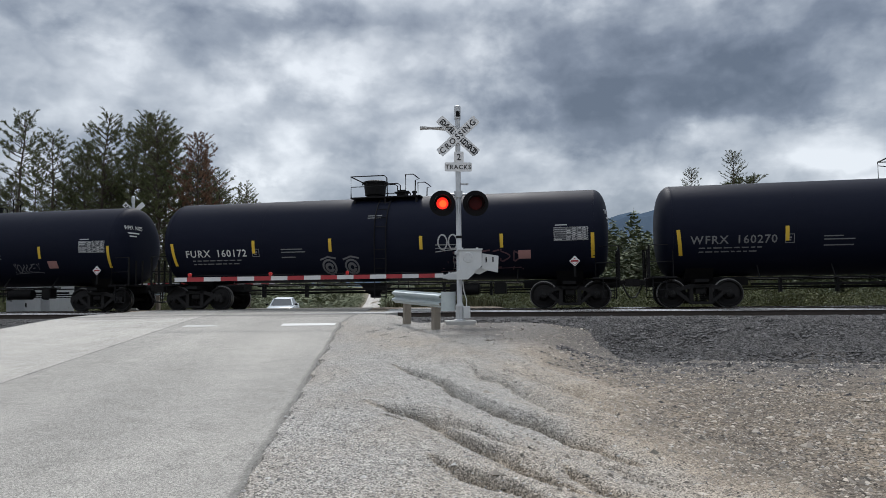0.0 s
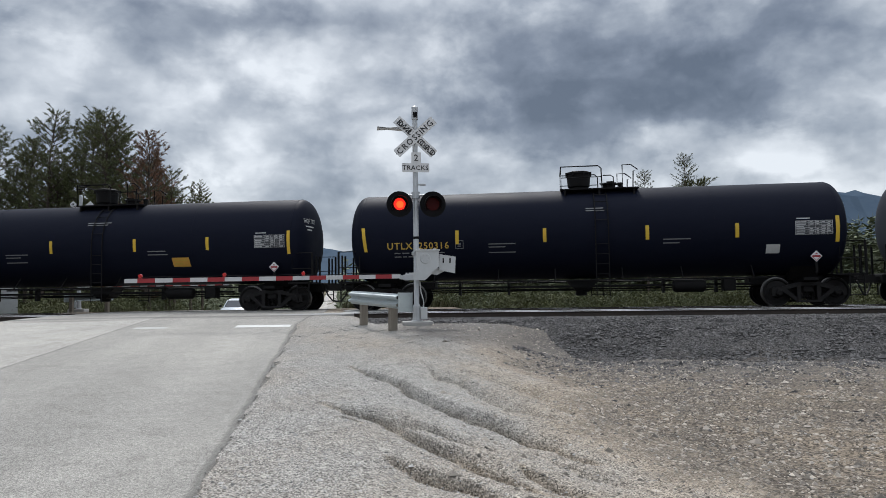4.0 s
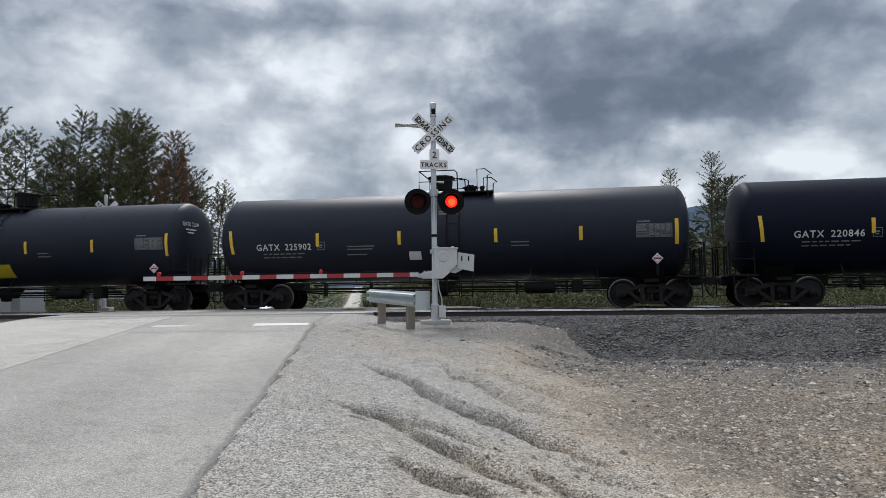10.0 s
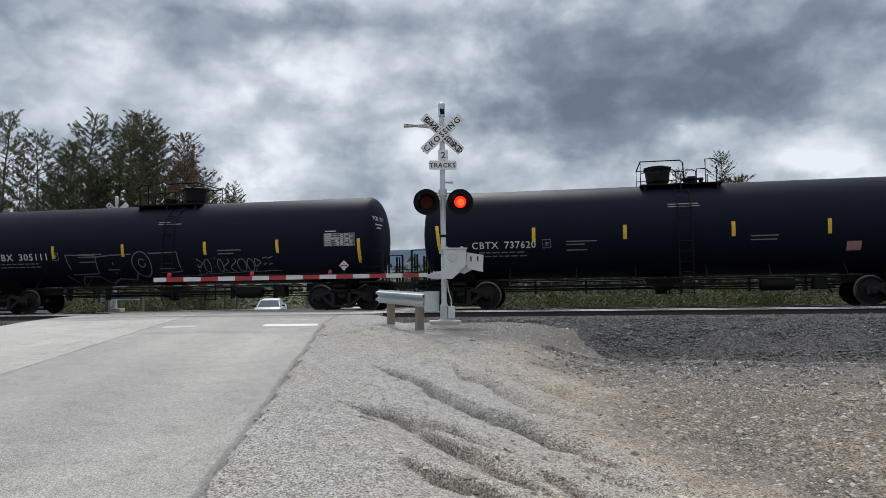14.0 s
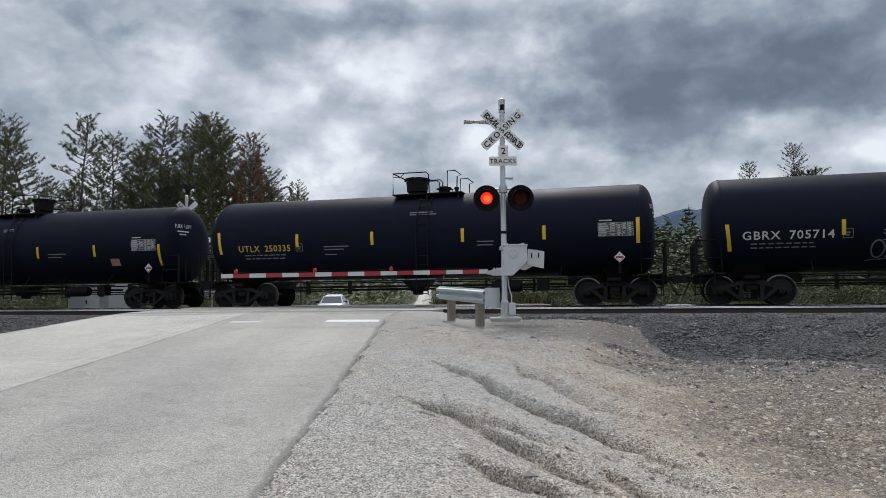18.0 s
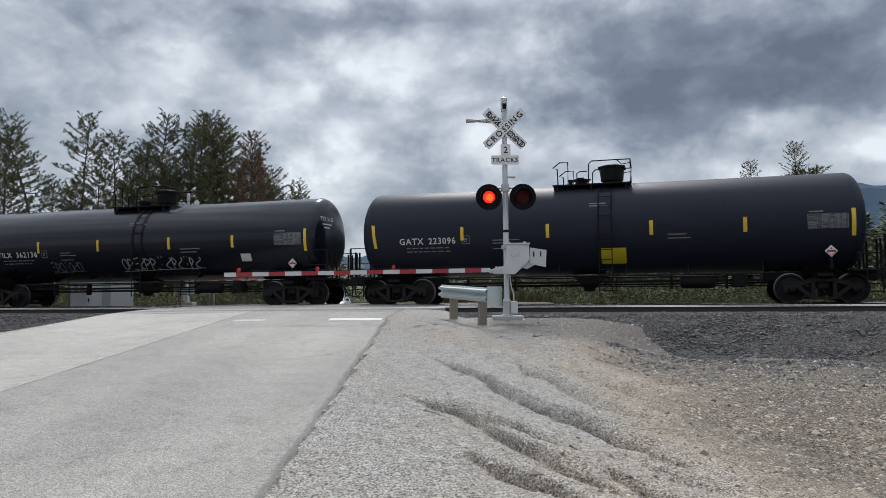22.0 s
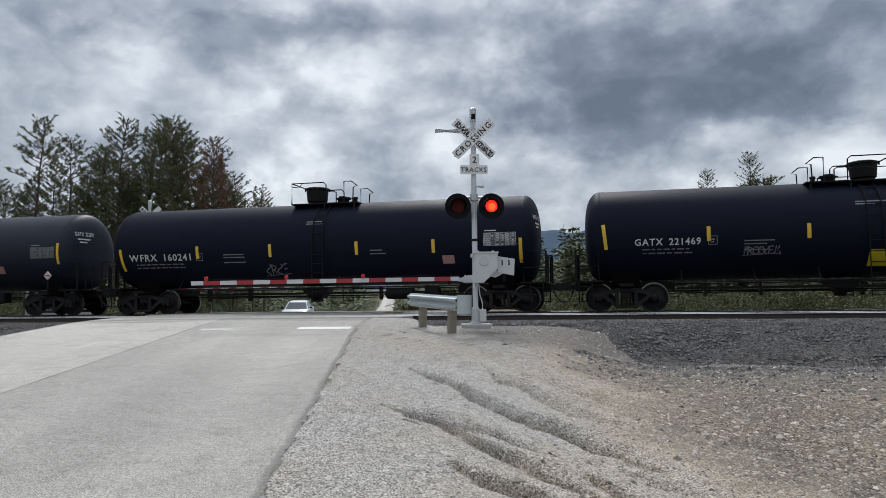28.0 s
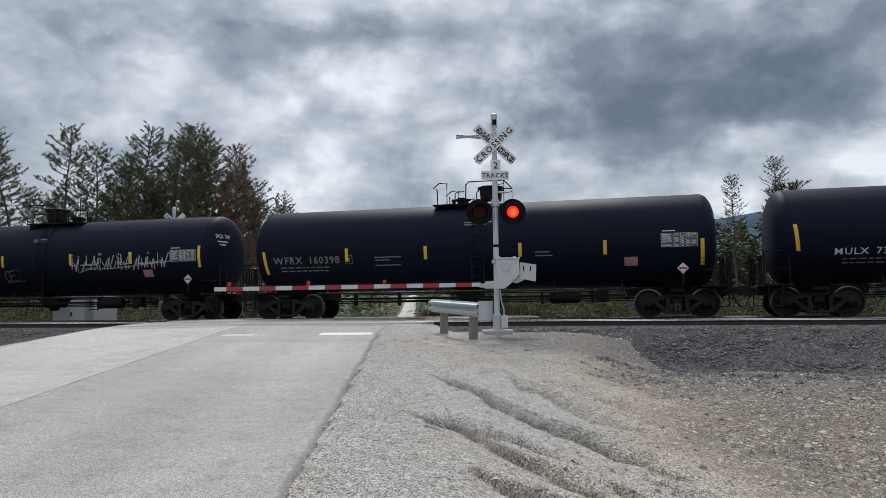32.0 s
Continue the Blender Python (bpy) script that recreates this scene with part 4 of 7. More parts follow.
def flasher(sig, x, z, name):
    """A red flashing light: round black background, hood, lit reflector, and an added dark shutter that covers it to
    imitate switching off.
    """
    unit = part("flashing_light", Geo().lathe([(0.02, 0.05), (0.0, 0.305), (0.012, 0.305), (0.03, 0.29), (0.03, 0.165), (0.012, 0.155), (0.10, 0.155), (0.10, 0.04)], 40, "y", (x, -0.17, z)), M_BLACK, sig, "round black background with a red lens", smooth=True)
    # hood: a part tube over the lens, longer at the top
    g = Geo()
    vs, n = [], 24
    for rad in (0.205, 0.195):
        for j in range(n + 1):
            a = radians(-40 + 260 * j / n)
            reach = 0.06 + 0.24 * (0.5 + 0.5 * math.sin(a))
            vs += [(x + rad * math.cos(a), -0.17, z + rad * math.sin(a)), (x + rad * math.cos(a), -0.17 - reach, z + rad * math.sin(a) - 0.03 * (reach / 0.3))]
    k = 2 * (n + 1)
    fs = []
    for j in range(n):
        i = 2 * j
        fs += [(i, i + 2, i + 3, i + 1), (k + i, k + i + 1, k + i + 3, k + i + 2), (i + 1, i + 3, k + i + 3, k + i + 1)]
    g.add(vs, fs)
    part("hood", g, M_BLACK, unit, "black hood over the lens", smooth=True)
    part("housing", Geo().lathe([(0, 0.10), (0.0, 0.16), (0.10, 0.15), (0.16, 0.08), (0.16, 0.0)], 20, "y", (x, -0.14, z)), M_BLACK, unit, smooth=True)
    part("lit_reflector", Geo().lathe([(0.0, 0.0), (0.0, 0.14), (0.01, 0.14), (0.012, 0.0)], 28, "y", (x, -0.185, z)), M_LIT, unit, "glowing red reflector")
    part("lit_core", Geo().lathe([(-0.004, 0.0), (-0.003, 0.07), (0.0, 0.085), (0.004, 0.0)], 24, "y", (x + 0.01, -0.19, z - 0.01)), M_LITCORE, unit, "bright centre of the lamp")
    sh = part("shutter", Geo().lathe([(-0.004, 0.0), (-0.003, 0.07), (0.0, 0.15), (0.003, 0.15), (0.003, 0.0)], 28, "y"), M_LENS, unit, "dark red added shutter, standing in for the unlit lens", smooth=True)
    return sh


def signal(name, m, label, side=True):
    sig = thing(name, label, "crossing signal", m, "crossing signals")
    part("concrete_base", Geo().box(-0.34, 0.36, -0.30, 0.34, -0.30, 0.07, 0.02), M_CONCRETE, sig, "concrete foundation slab")
    part("mast", Geo().lathe([(0.07, 0.075), (0.45, 0.075), (0.47, 0.064), (5.1, 0.062), (5.14, 0.062)], 20, "z"), M_ALU, sig, smooth=True)
    part("mast_base", Geo().lathe([(0.07, 0.14), (0.09, 0.14), (0.10, 0.10), (0.42, 0.092), (0.44, 0.08)], 12, "z"), M_ALU, sig)
    cap = part("mast_cap", Geo().lathe([(4.86, 0.066), (4.86, 0.078), (5.16, 0.078), (5.19, 0.05), (5.20, 0.0)], 16, "z"), M_ALU, sig, smooth=True)
    part("sticker", Geo().box(-0.045, 0.045, -0.082, -0.072, 4.90, 5.03), M_BLACK, cap)
    part("junction_box", Geo().box(0.08, 0.24, -0.10, 0.08, 0.12, 0.40, 0.012), M_CABINET, sig, "small grey junction box")
    cond = Geo().tube([(0.16, -0.02, 0.40), (0.16, -0.02, 0.55), (0.10, -0.04, 0.75), (0.075, -0.02, 1.0)], 0.014)
    part("conduit", cond, M_CABINET, sig)
    crossbuck(sig, 0.0, -0.085, 4.43)
    # a second cross faces along the side road, seen edge-on
    if side:
        part("sign_bracket", Geo().tube([(-0.05, 0, 4.62), (-0.42, 0.0, 4.64)], 0.02), M_ALU, sig)
        for turn in (42, -42):
            g = Geo().box(-0.40, 0.42, 0, 0.22, -0.004, 0.004, 0.0, Matrix.Translation((-0.50, -0.1, 4.645 - 0.02 * (turn < 0))) @ Matrix.Rotation(radians(-4 if turn > 0 else 5), 4, "Y"))
            part("side_blade", g, M_SIGN, sig, "sign blade seen edge-on")
    two = part("number_plate_two", sign_plate(0.23, 0.26, 0.006, 0.02), M_SIGN, sig, "small white plate", at=Matrix.Translation((0.015, -0.08, 3.93)))
    lettering(two, "2", 0.15, 0, 0, -0.004)
    tr = part("tracks_plate", sign_plate(0.65, 0.215, 0.006, 0.03), M_SIGN, sig, "white plate under the crossbuck", at=Matrix.Translation((0.0, -0.082, 3.69)))
    lettering(tr, "TRACKS", 0.105, 0, 0, -0.004, 0, 1.1)
    g = Geo().tube([(0.05, 0, 3.30), (0.20, -0.01, 3.30)], 0.022).box(0.12, 0.24, -0.02, 0.02, 3.27, 3.32)
    part("bell_bracket", g, M_ALU, sig)
    part("crossarm", Geo().tube([(-0.42, -0.02, 3.04), (0.42, -0.02, 3.04)], 0.028, 10).tube([(-0.385, -0.02, 3.04), (-0.385, -0.10, 2.80)], 0.022).tube([(0.385, -0.02, 3.04), (0.385, -0.10, 2.80)], 0.022), M_ALU, sig)
    part("mast_clamp", Geo().lathe([(2.96, 0.065), (2.96, 0.10), (3.12, 0.10), (3.12, 0.065)], 12, "z"), M_ALU, sig)
    part("cable_band", Geo().lathe([(2.0, 0.064), (2.0, 0.073), (2.06, 0.073), (2.06, 0.064)], 12, "z"), M_BLACK, sig)
    shutters = (flasher(sig, -0.395, 2.81, "left"), flasher(sig, 0.39, 2.81, "right"))
    # gate machine
    mech = part("gate_machine", Geo().prism([(-0.04, 1.16), (0.30, 1.16), (0.50, 1.34), (0.50, 1.70), (-0.02, 1.72), (-0.02, 1.30)], -0.30, -0.08, "y"), M_CABINET, sig, "light grey gate drive housing")
    part("machine_arm", Geo().prism([(-0.30, 1.02), (0.16, 1.02), (0.32, 1.16), (0.32, 1.24), (0.05, 1.30), (-0.10, 1.20), (-0.30, 1.16)], -0.36, -0.30, "y"), M_CABINET, mech)
    part("machine_lid", Geo().box(-0.04, 0.52, -0.32, -0.06, 1.70, 1.735, 0.008), M_CABINET, mech)
    for i in range(6):
        a = radians(60 * i)
        part("bolt", Geo().lathe([(0, 0.0), (0, 0.018), (0.02, 0.018), (0.02, 0.0)], 6, "y", (0.18 + 0.08 * math.cos(a), -0.32, 1.53 + 0.07 * math.sin(a))), M_ALU, mech)
    part("cover_plate", Geo().lathe([(-0.012, 0.0), (-0.012, 0.115), (0.0, 0.125), (0.0, 0.0)], 20, "y", (0.18, -0.302, 1.53)), M_CABINET, mech, smooth=True)
    for lx in (0.06, 0.42):
        part("lid_lug", Geo().box(lx - 0.03, lx + 0.03, -0.10, -0.04, 1.735, 1.775, 0.008), M_ALU, mech)
    for lx in (-0.26, -0.19, -0.12):
        part("arm_bolt", Geo().lathe([(1.16, 0.0), (1.16, 0.022), (1.20, 0.022), (1.20, 0.0)], 6, "z", (lx, -0.33, 0)), M_ALU, mech)
    part("arm_saddle", Geo().box(-0.34, -0.10, -0.372, -0.36, 1.03, 1.15, 0.004), M_ALU, mech)
    part("mast_bracket", Geo().box(-0.10, 0.10, -0.10, 0.10, 1.62, 1.70, 0.01), M_ALU, mech)
    cw = part("counterweight_plate", Geo().prism([(0.51, 1.26), (0.89, 1.18), (0.91, 1.57), (0.53, 1.63)], -0.20, -0.17, "y"), M_CABINET, sig, "flat grey counterweight plate with slots")
    for sx in (0.60, 0.76):
        part("slot", Geo().box(sx, sx + 0.03, -0.206, -0.20, 1.42, 1.54), M_BLACK, cw)
    part("counterweight_arm", Geo().prism([(0.30, 1.18), (0.46, 1.14), (0.70, 1.26), (0.70, 1.34), (0.45, 1.30)], -0.17, -0.13, "y"), M_CABINET, sig)
    # arm with red and white tape, drooping a little
    arm = part("gate_arm", Geo().box(-0.42, -0.20, -0.355, -0.305, 1.045, 1.135, 0.01), M_ALU, sig, "gate arm striped red and white")
    x, k = -0.40, 0
    while x > -6.42:
        x1 = max(x - (0.372 if k else 0.20), -6.45)
        z0, z1 = 1.12 + 0.008 * x, 1.12 + 0.008 * x1
        hh = 0.047
        part("arm_stripe", Geo().prism([(x1, z1 - hh), (x, z0 - hh), (x, z0 + hh), (x1, z1 + hh)], -0.35, -0.315, "y"), M_RED if k % 2 else M_TAPE_WHITE, arm, "red tape" if k % 2 else "white tape")
        x, k = x1, k + 1
    for lx in (-6.12, -4.33, -2.60) if side else ():
        lz = 1.12 + 0.008 * lx + 0.047
        lamp = part("arm_lamp", Geo().lathe([(-0.05, 0.0), (-0.05, 0.036), (0.03, 0.042), (0.05, 0.0)], 16, "y", (lx, -0.335, lz + 0.06)), M_GATELAMP, arm, "red gate arm lamp", smooth=True)
        part("lamp_foot", Geo().box(lx - 0.035, lx + 0.035, -0.36, -0.31, lz, lz + 0.03), M_RED, lamp)
    part("arm_cable", Geo().tube([(-6.1 + 0.3 * i, -0.30, 1.12 + 0.008 * (-6.1 + 0.3 * i) + 0.072 + 0.012 * math.sin(i * 1.3)) for i in range(20)], 0.008, 5), M_BLACK, arm)
    return sig, shutters


gz = float(ground_z(0.39, 17.0)[0])
near_signal, SHUTTERS = signal("crossing_signal", pose(0.39, 17.0, gz, 0, -0.0, 4.0), "silver mast with crossbuck, red flashing lights and lowered gate arm")
far_gz = float(ground_z(-14.3, 33.2)[0])
far_signal, FAR_SHUTTERS = signal("crossing_signal", pose(-14.3, 33.2, far_gz + 0.33, 0, 0, 184.0), "silver crossing signal seen from behind across the tracks", side=False)


# ---- guardrails ----
def guardrail(name, m, length, label):
    """A short W-beam on timber posts."""
    gr = thing(name, label, "guardrail", m, "guardrails")
    prof = [(0.0, 0.0), (-0.02, 0.035), (-0.08, 0.055), (-0.08, 0.10), (-0.02, 0.125), (0.0, 0.155), (-0.02, 0.185), (-0.08, 0.21), (-0.08, 0.255), (-0.02, 0.275), (0.0, 0.31)]
    outline = prof + [(y + 0.006, z) for y, z in reversed(prof)]
    g = Geo().prism([(y, z + 0.44) for y, z in outline], -length / 2, length / 2, "x")
    part("w_beam", g, M_GALV, gr, "galvanised corrugated beam", smooth=True)
    # flared buffer end
    vs, fs = [], []
    n = 8
    for i in range(n + 1):
        a = radians(150 * i / n)
        px, py = length / 2 + 0.16 * math.sin(a), 0.16 - 0.16 * math.cos(a) - 0.04
        for z in (0.38, 0.78):
            vs.append((px, py, z))
    for i in range(n):
        fs.append((2 * i, 2 * i + 2, 2 * i + 3, 2 * i + 1))
    vs2 = [(x * 1.0 - 0.006, y + 0.006, z) for x, y, z in vs]
    k = len(vs)
    part("end_wrap", Geo().add(vs + vs2, fs + [tuple(k + i for i in reversed(f)) for f in fs]), M_GALV, gr, smooth=True)
    for px in (-0.80, 0.85):
        part("post", Geo().box(px - 0.075, px + 0.075, 0.01, 0.17, -0.4, 0.60, 0.012), M_POST, gr, "weathered square timber post")
    for px in (-0.80, 0.85):
        part("bolt", Geo().lathe([(0, 0), (0, 0.02), (-0.02, 0.012), (-0.02, 0)], 8, "y", (px, -0.03, 0.595)), M_ALU, gr)
    return gr


g1 = Vector((-0.60, 16.35, 0))
guardrail("guardrail", pose(g1.x, g1.y, float(ground_z(g1.x, g1.y)[0]) + 0.03, 0, 2.2, -65), 2.75, "short galvanised guardrail on timber posts guarding the mast")
guardrail("guardrail", pose(-13.4, 32.3, float(ground_z(-13.4, 32.3)[0]) + 0.1, 0, 0, 170), 2.0, "short guardrail beside the far mast")


def bungalow():
    b = thing("equipment_cabinet", "silver metal signal equipment hut beside the tracks", "signal hut", pose(-20.3, 36.5, float(ground_z(-20.3, 36.5)[0]), 0, 0, TRACK_TURN))
    part("plinth", Geo().box(-1.35, 1.35, -0.95, 0.95, -0.4, 0.10, 0.02), M_CONCRETE, b)
    body = part("body", Geo().box(-1.25, 1.25, -0.85, 0.85, 0.10, 2.35, 0.02), M_ALU, b, "silver sheet-metal walls")
    part("roof", Geo().prism([(-1.38, 2.35), (1.38, 2.35), (1.38, 2.42), (0, 2.58), (-1.38, 2.42)], -0.98, 0.98, "y"), M_ALU, b)
    d = part("door", Geo().box(-0.15, 0.75, -0.885, -0.855, 0.2, 2.2, 0.008), M_CABINET, b)
    part("handle", Geo().box(-0.08, -0.03, -0.93, -0.885, 1.1, 1.3), M_BLACK, d)
    for x in (-1.0, -0.62):
        part("vent", Geo().box(x, x + 0.25, -0.875, -0.855, 1.7, 2.0), M_DIM, body)


bungalow()


# ---- the train ----
PITCH, TANK_R, TANK_Z, TANK_L = 18.06, 1.55, 2.57, 16.5     # car spacing, tank radius, axis above the rails, length over the heads
TRUCK_X, AXLE_X, WHEEL_R = 6.93, 0.89, 0.457


def tank_spot(x, z, out=0.004):
    """A place on the viewer's side of the shell."""
    dz = max(-0.999, min(0.999, (z - TANK_Z) / TANK_R))
    c = math.sqrt(1 - dz * dz)
    rr = TANK_R + out
    return (x, -c * rr, TANK_Z + dz * rr)


def wrap(points, faces, out=0.004, far=False):
    """Lays a flat pattern (x, height above the rails) on the shell."""
    vs = [tank_spot(x, z, out) for x, z in points]
    if far:
        vs = [(-x, -y, z) for x, y, z in vs]
    return Geo().add(vs, faces)


def strip(x, z0, z1, w=0.12, lean=0.0, out=0.006, far=False):
    k = 5
    pts = []
    for i in range(k + 1):
        z = z0 + (z1 - z0) * i / k
        pts += [(x - w / 2 + lean * i / k, z), (x + w / 2 + lean * i / k, z)]
    return wrap(pts, [(2 * i, 2 * i + 1, 2 * i + 3, 2 * i + 2) for i in range(k)], out, far)


def patch(g, x0, x1, z0, z1, out=0.004, k=3):
    pts, n = [], len(g.v)
    for i in range(k + 1):
        z = z0 + (z1 - z0) * i / k
        pts += [(x0, z), (x1, z)]
    g.add([tank_spot(x, z, out) for x, z in pts], [(2 * i, 2 * i + 1, 2 * i + 3, 2 * i + 2) for i in range(k)])
    return g


def stroke(g, pts, w, out=0.005):
    """A painted line along flat points, laid on the shell."""
    vs = []
    for i, (x, z) in enumerate(pts):
        a, b = pts[max(i - 1, 0)], pts[min(i + 1, len(pts) - 1)]
        dx, dz = b[0] - a[0], b[1] - a[1]
        ll = math.hypot(dx, dz) or 1
        nx, nz = -dz / ll * w / 2, dx / ll * w / 2
        vs += [tank_spot(x + nx, z + nz, out), tank_spot(x - nx, z - nz, out)]
    g.add(vs, [(2 * i, 2 * i + 1, 2 * i + 3, 2 * i + 2) for i in range(len(pts) - 1)])
    return g


def build_wheelset():
    g = Geo()
    for sgn in (-1, 1):
        y = 0.7525 * sgn
        prof = [(-0.065, 0.10), (-0.075, 0.16), (-0.02, 0.20), (-0.02, 0.36), (-0.068, 0.40), (-0.068, 0.452), (0.055, WHEEL_R), (0.062, 0.487), (0.085, 0.482), (0.085, 0.40), (0.02, 0.36), (0.02, 0.2), (0.09, 0.15), (0.09, 0.10)]
        g.lathe([(-a * sgn, r) for a, r in prof], 24, "y", (0, y, 0))
    g.lathe([(-1.0, 0.075), (1.0, 0.075)], 10, "y")
    for sgn in (-1, 1):
        g.lathe([(0, 0.11), (0.17 * sgn, 0.11), (0.18 * sgn, 0.07), (0.19 * sgn, 0.0)], 16, "y", (0, 0.93 * sgn, 0))
        for k in range(3):
            a = radians(120 * k)
            g.lathe([(0, 0.022), (0.03 * sgn, 0.02), (0.03 * sgn, 0.0)], 6, "y", (0.06 * math.cos(a), 1.11 * sgn, 0.06 * math.sin(a)))
    me = g.mesh("wheelset", [M_WHEEL, M_TREAD], smooth=True)
    for p in me.polygons:
        rad = math.hypot(p.center.x, p.center.z)
        if 0.44 < rad:
            p.material_index = 1
    return me


def build_truck_meshes():
    # cast side frame: arched top chord, sloped bottom chord, open windows at the bolster
    frame_geo = Geo()
    # built from chords so that daylight shows through
    for sgn in (-1, 1):
        frame_geo.prism([(sgn * a, b) for a, b in ((0.34, 0.62), (0.34, 0.76), (0.60, 0.68), (0.80, 0.63), (1.0, 0.63), (1.13, 0.57), (1.13, 0.34), (1.03, 0.32), (1.0, 0.50), (0.78, 0.50), (0.74, 0.42), (0.62, 0.55))], -0.09, 0.07, "y")
        frame_geo.prism([(sgn * a, b) for a, b in ((0.74, 0.44), (0.66, 0.54), (0.34, 0.26), (0.34, 0.12))], -0.09, 0.07, "y")
        frame_geo.prism([(sgn * a, b) for a, b in ((0.24, 0.14), (0.24, 0.72), (0.36, 0.74), (0.36, 0.14))], -0.11, 0.09, "y")
    frame_geo.box(-0.36, 0.36, -0.11, 0.09, 0.64, 0.76, 0.015).box(-0.36, 0.36, -0.13, 0.11, 0.11, 0.19, 0.015)
    side = frame_geo.mesh("side_frame", M_TRUCK)
    coil = [(0.055 * math.cos(i * 1.3), 0.055 * math.sin(i * 1.3), 0.19 + 0.26 * i / 19) for i in range(20)]
    spring = Geo().tube(coil, 0.016, 3).mesh("coil_spring", M_TRUCK)
    bolster = Geo().box(-0.17, 0.17, -1.05, 1.05, 0.45, 0.64, 0.03).lathe([(0.60, 0.20), (0.72, 0.20)], 16, "z").mesh("bolster", M_TRUCK)
    beam = Geo().box(-0.05, 0.05, -0.85, 0.85, 0.28, 0.40, 0.01).box(-0.06, 0.06, -0.80, -0.70, 0.25, 0.50).box(-0.06, 0.06, 0.70, 0.80, 0.25, 0.50).mesh("brake_beam", M_TRUCK)
    return side, spring, bolster, beam


def build_car(variant):
    """One tank car, standing on the rails at its middle, without its own lettering. Variants differ in their top fittings."""
    car = new("tank_car")
    # shell: straight barrel and dished heads
    half, depth = TANK_L / 2, 0.50
    prof = [(-half, 0.0)]
    for i in range(1, 11):
        a = radians(90 * i / 10)
        prof.append((-half + depth * (1 - math.cos(a)), TANK_R * math.sin(a) ** 0.62))
    prof += [(-4.6, TANK_R), (-1.2, TANK_R), (1.2, TANK_R), (4.6, TANK_R)]
    prof += [(-a, r) for a, r in reversed(prof[:11])]
    tank_me = Geo().lathe(prof, 56, "x", (0, 0, TANK_Z)).mesh("tank", M_TANKS["black"], smooth=True)
    tank = part("tank", tank_me, None, car, "black cylindrical tank with dished ends")
    for x in (-half + depth, -4.05, 4.05, half - depth):
        part("weld_seam", Geo().lathe([(x - 0.03, TANK_R - 0.01), (x - 0.028, TANK_R + 0.004), (x + 0.028, TANK_R + 0.004), (x + 0.03, TANK_R - 0.01)], 56, "x", (0, 0, TANK_Z)).mesh("weld_seam", M_TANKS["black"], smooth=True), None, car)
    for x in (-TRUCK_X, TRUCK_X):
        # saddle and stub sill
        sgn = 1 if x > 0 else -1
        sad = Geo()
        poly = [(-0.52, 0.86), (0.52, 0.86)]
        for i in range(9):
            poly.append((1.15 * TANK_R * 0.86 * math.sin(radians(66 - 132 * i / 8)), TANK_Z - (TANK_R - 0.02) * math.cos(radians(66 - 132 * i / 8)) * (0.98)))
        sad.prism(poly, x - 0.45, x + 0.45, "x")
        part("saddle", sad, M_UNDER, car)
        part("stub_sill", Geo().box(min(x - sgn * 1.6, x + sgn * 1.68), max(x - sgn * 1.6, x + sgn * 1.68), -0.33, 0.33, 0.70, 1.0, 0.02), M_UNDER, car)
        part("body_bolster", Geo().prism([(-1.35, 0.92), (-1.35, 0.82), (-0.4, 0.70), (0.4, 0.70), (1.35, 0.82), (1.35, 0.92)], x - 0.22, x + 0.22, "x"), M_UNDER, car)
        e0, e1 = x + sgn * 0.75, x + sgn * 1.62
        part("end_platform", Geo().box(min(e0, e1), max(e0, e1), -1.42, 1.42, 0.96, 1.02, 0.008), M_UNDER, car)
        for sy in (-1, 1):
            rail = Geo()
            rail.tube([(e1, sy * 1.40, 0.98), (e1, sy * 1.40, 2.05)], 0.038).tube([(e1 - sgn * 0.75, sy * 1.40, 1.0), (e1 - sgn * 0.75, sy * 1.36, 2.05), (e1, sy * 1.40, 2.05)], 0.02)
            rail.tube([(e1, sy * 1.40, 1.5), (e1 - sgn * 0.75, sy * 1.38, 1.5)], 0.016)
            rail.tube([(e1, sy * 0.55, 1.0), (e1, sy * 0.55, 1.95)], 0.036).tube([(e1, sy * 0.95, 1.0), (e1, sy * 0.95, 1.95)], 0.030)
            part("end_railing", rail, M_UNDER, car, "black pipe handrail")
            lad = Geo()
            for xx in (e1 - sgn * 0.10, e1 - sgn * 0.52):
                lad.tube([(xx, sy * 1.46, 0.30), (xx, sy * 1.46, 1.05)], 0.022)
            for zz in (0.34, 0.58, 0.82):
                lad.tube([(e1 - sgn * 0.10, sy * 1.46, zz), (e1 - sgn * 0.52, sy * 1.46, zz)], 0.015)
            part("end_steps", lad, M_UNDER, car)
        cp = Geo().box(min(x + sgn * 1.55, x + sgn * 1.95), max(x + sgn * 1.55, x + sgn * 1.95), -0.10, 0.10, 0.76, 0.94, 0.02)
        cp.prism([(x + sgn * 1.85, -0.20), (x + sgn * 2.12, -0.16), (x + sgn * 2.14, 0.02), (x + sgn * 2.0, 0.06), (x + sgn * 2.06, 0.20), (x + sgn * 1.85, 0.18)], 0.72, 0.98, "z")
        part("coupler", cp, M_TRUCK, car, "rust-brown knuckle coupler")
        hose = [(x + sgn * 1.75, -0.30 * sgn, 0.80), (x + sgn * 1.85, -0.30 * sgn, 0.55), (x + sgn * 1.98, -0.18 * sgn, 0.36), (x + sgn * 2.09, 0.0, 0.33)]
        part("air_hose", Geo().tube(hose, 0.03, 8), M_RUBBER, car)
        # truck
        tr = new("truck")
        tr.parent = car
        tr.matrix_basis = pose(x, 0, 0)
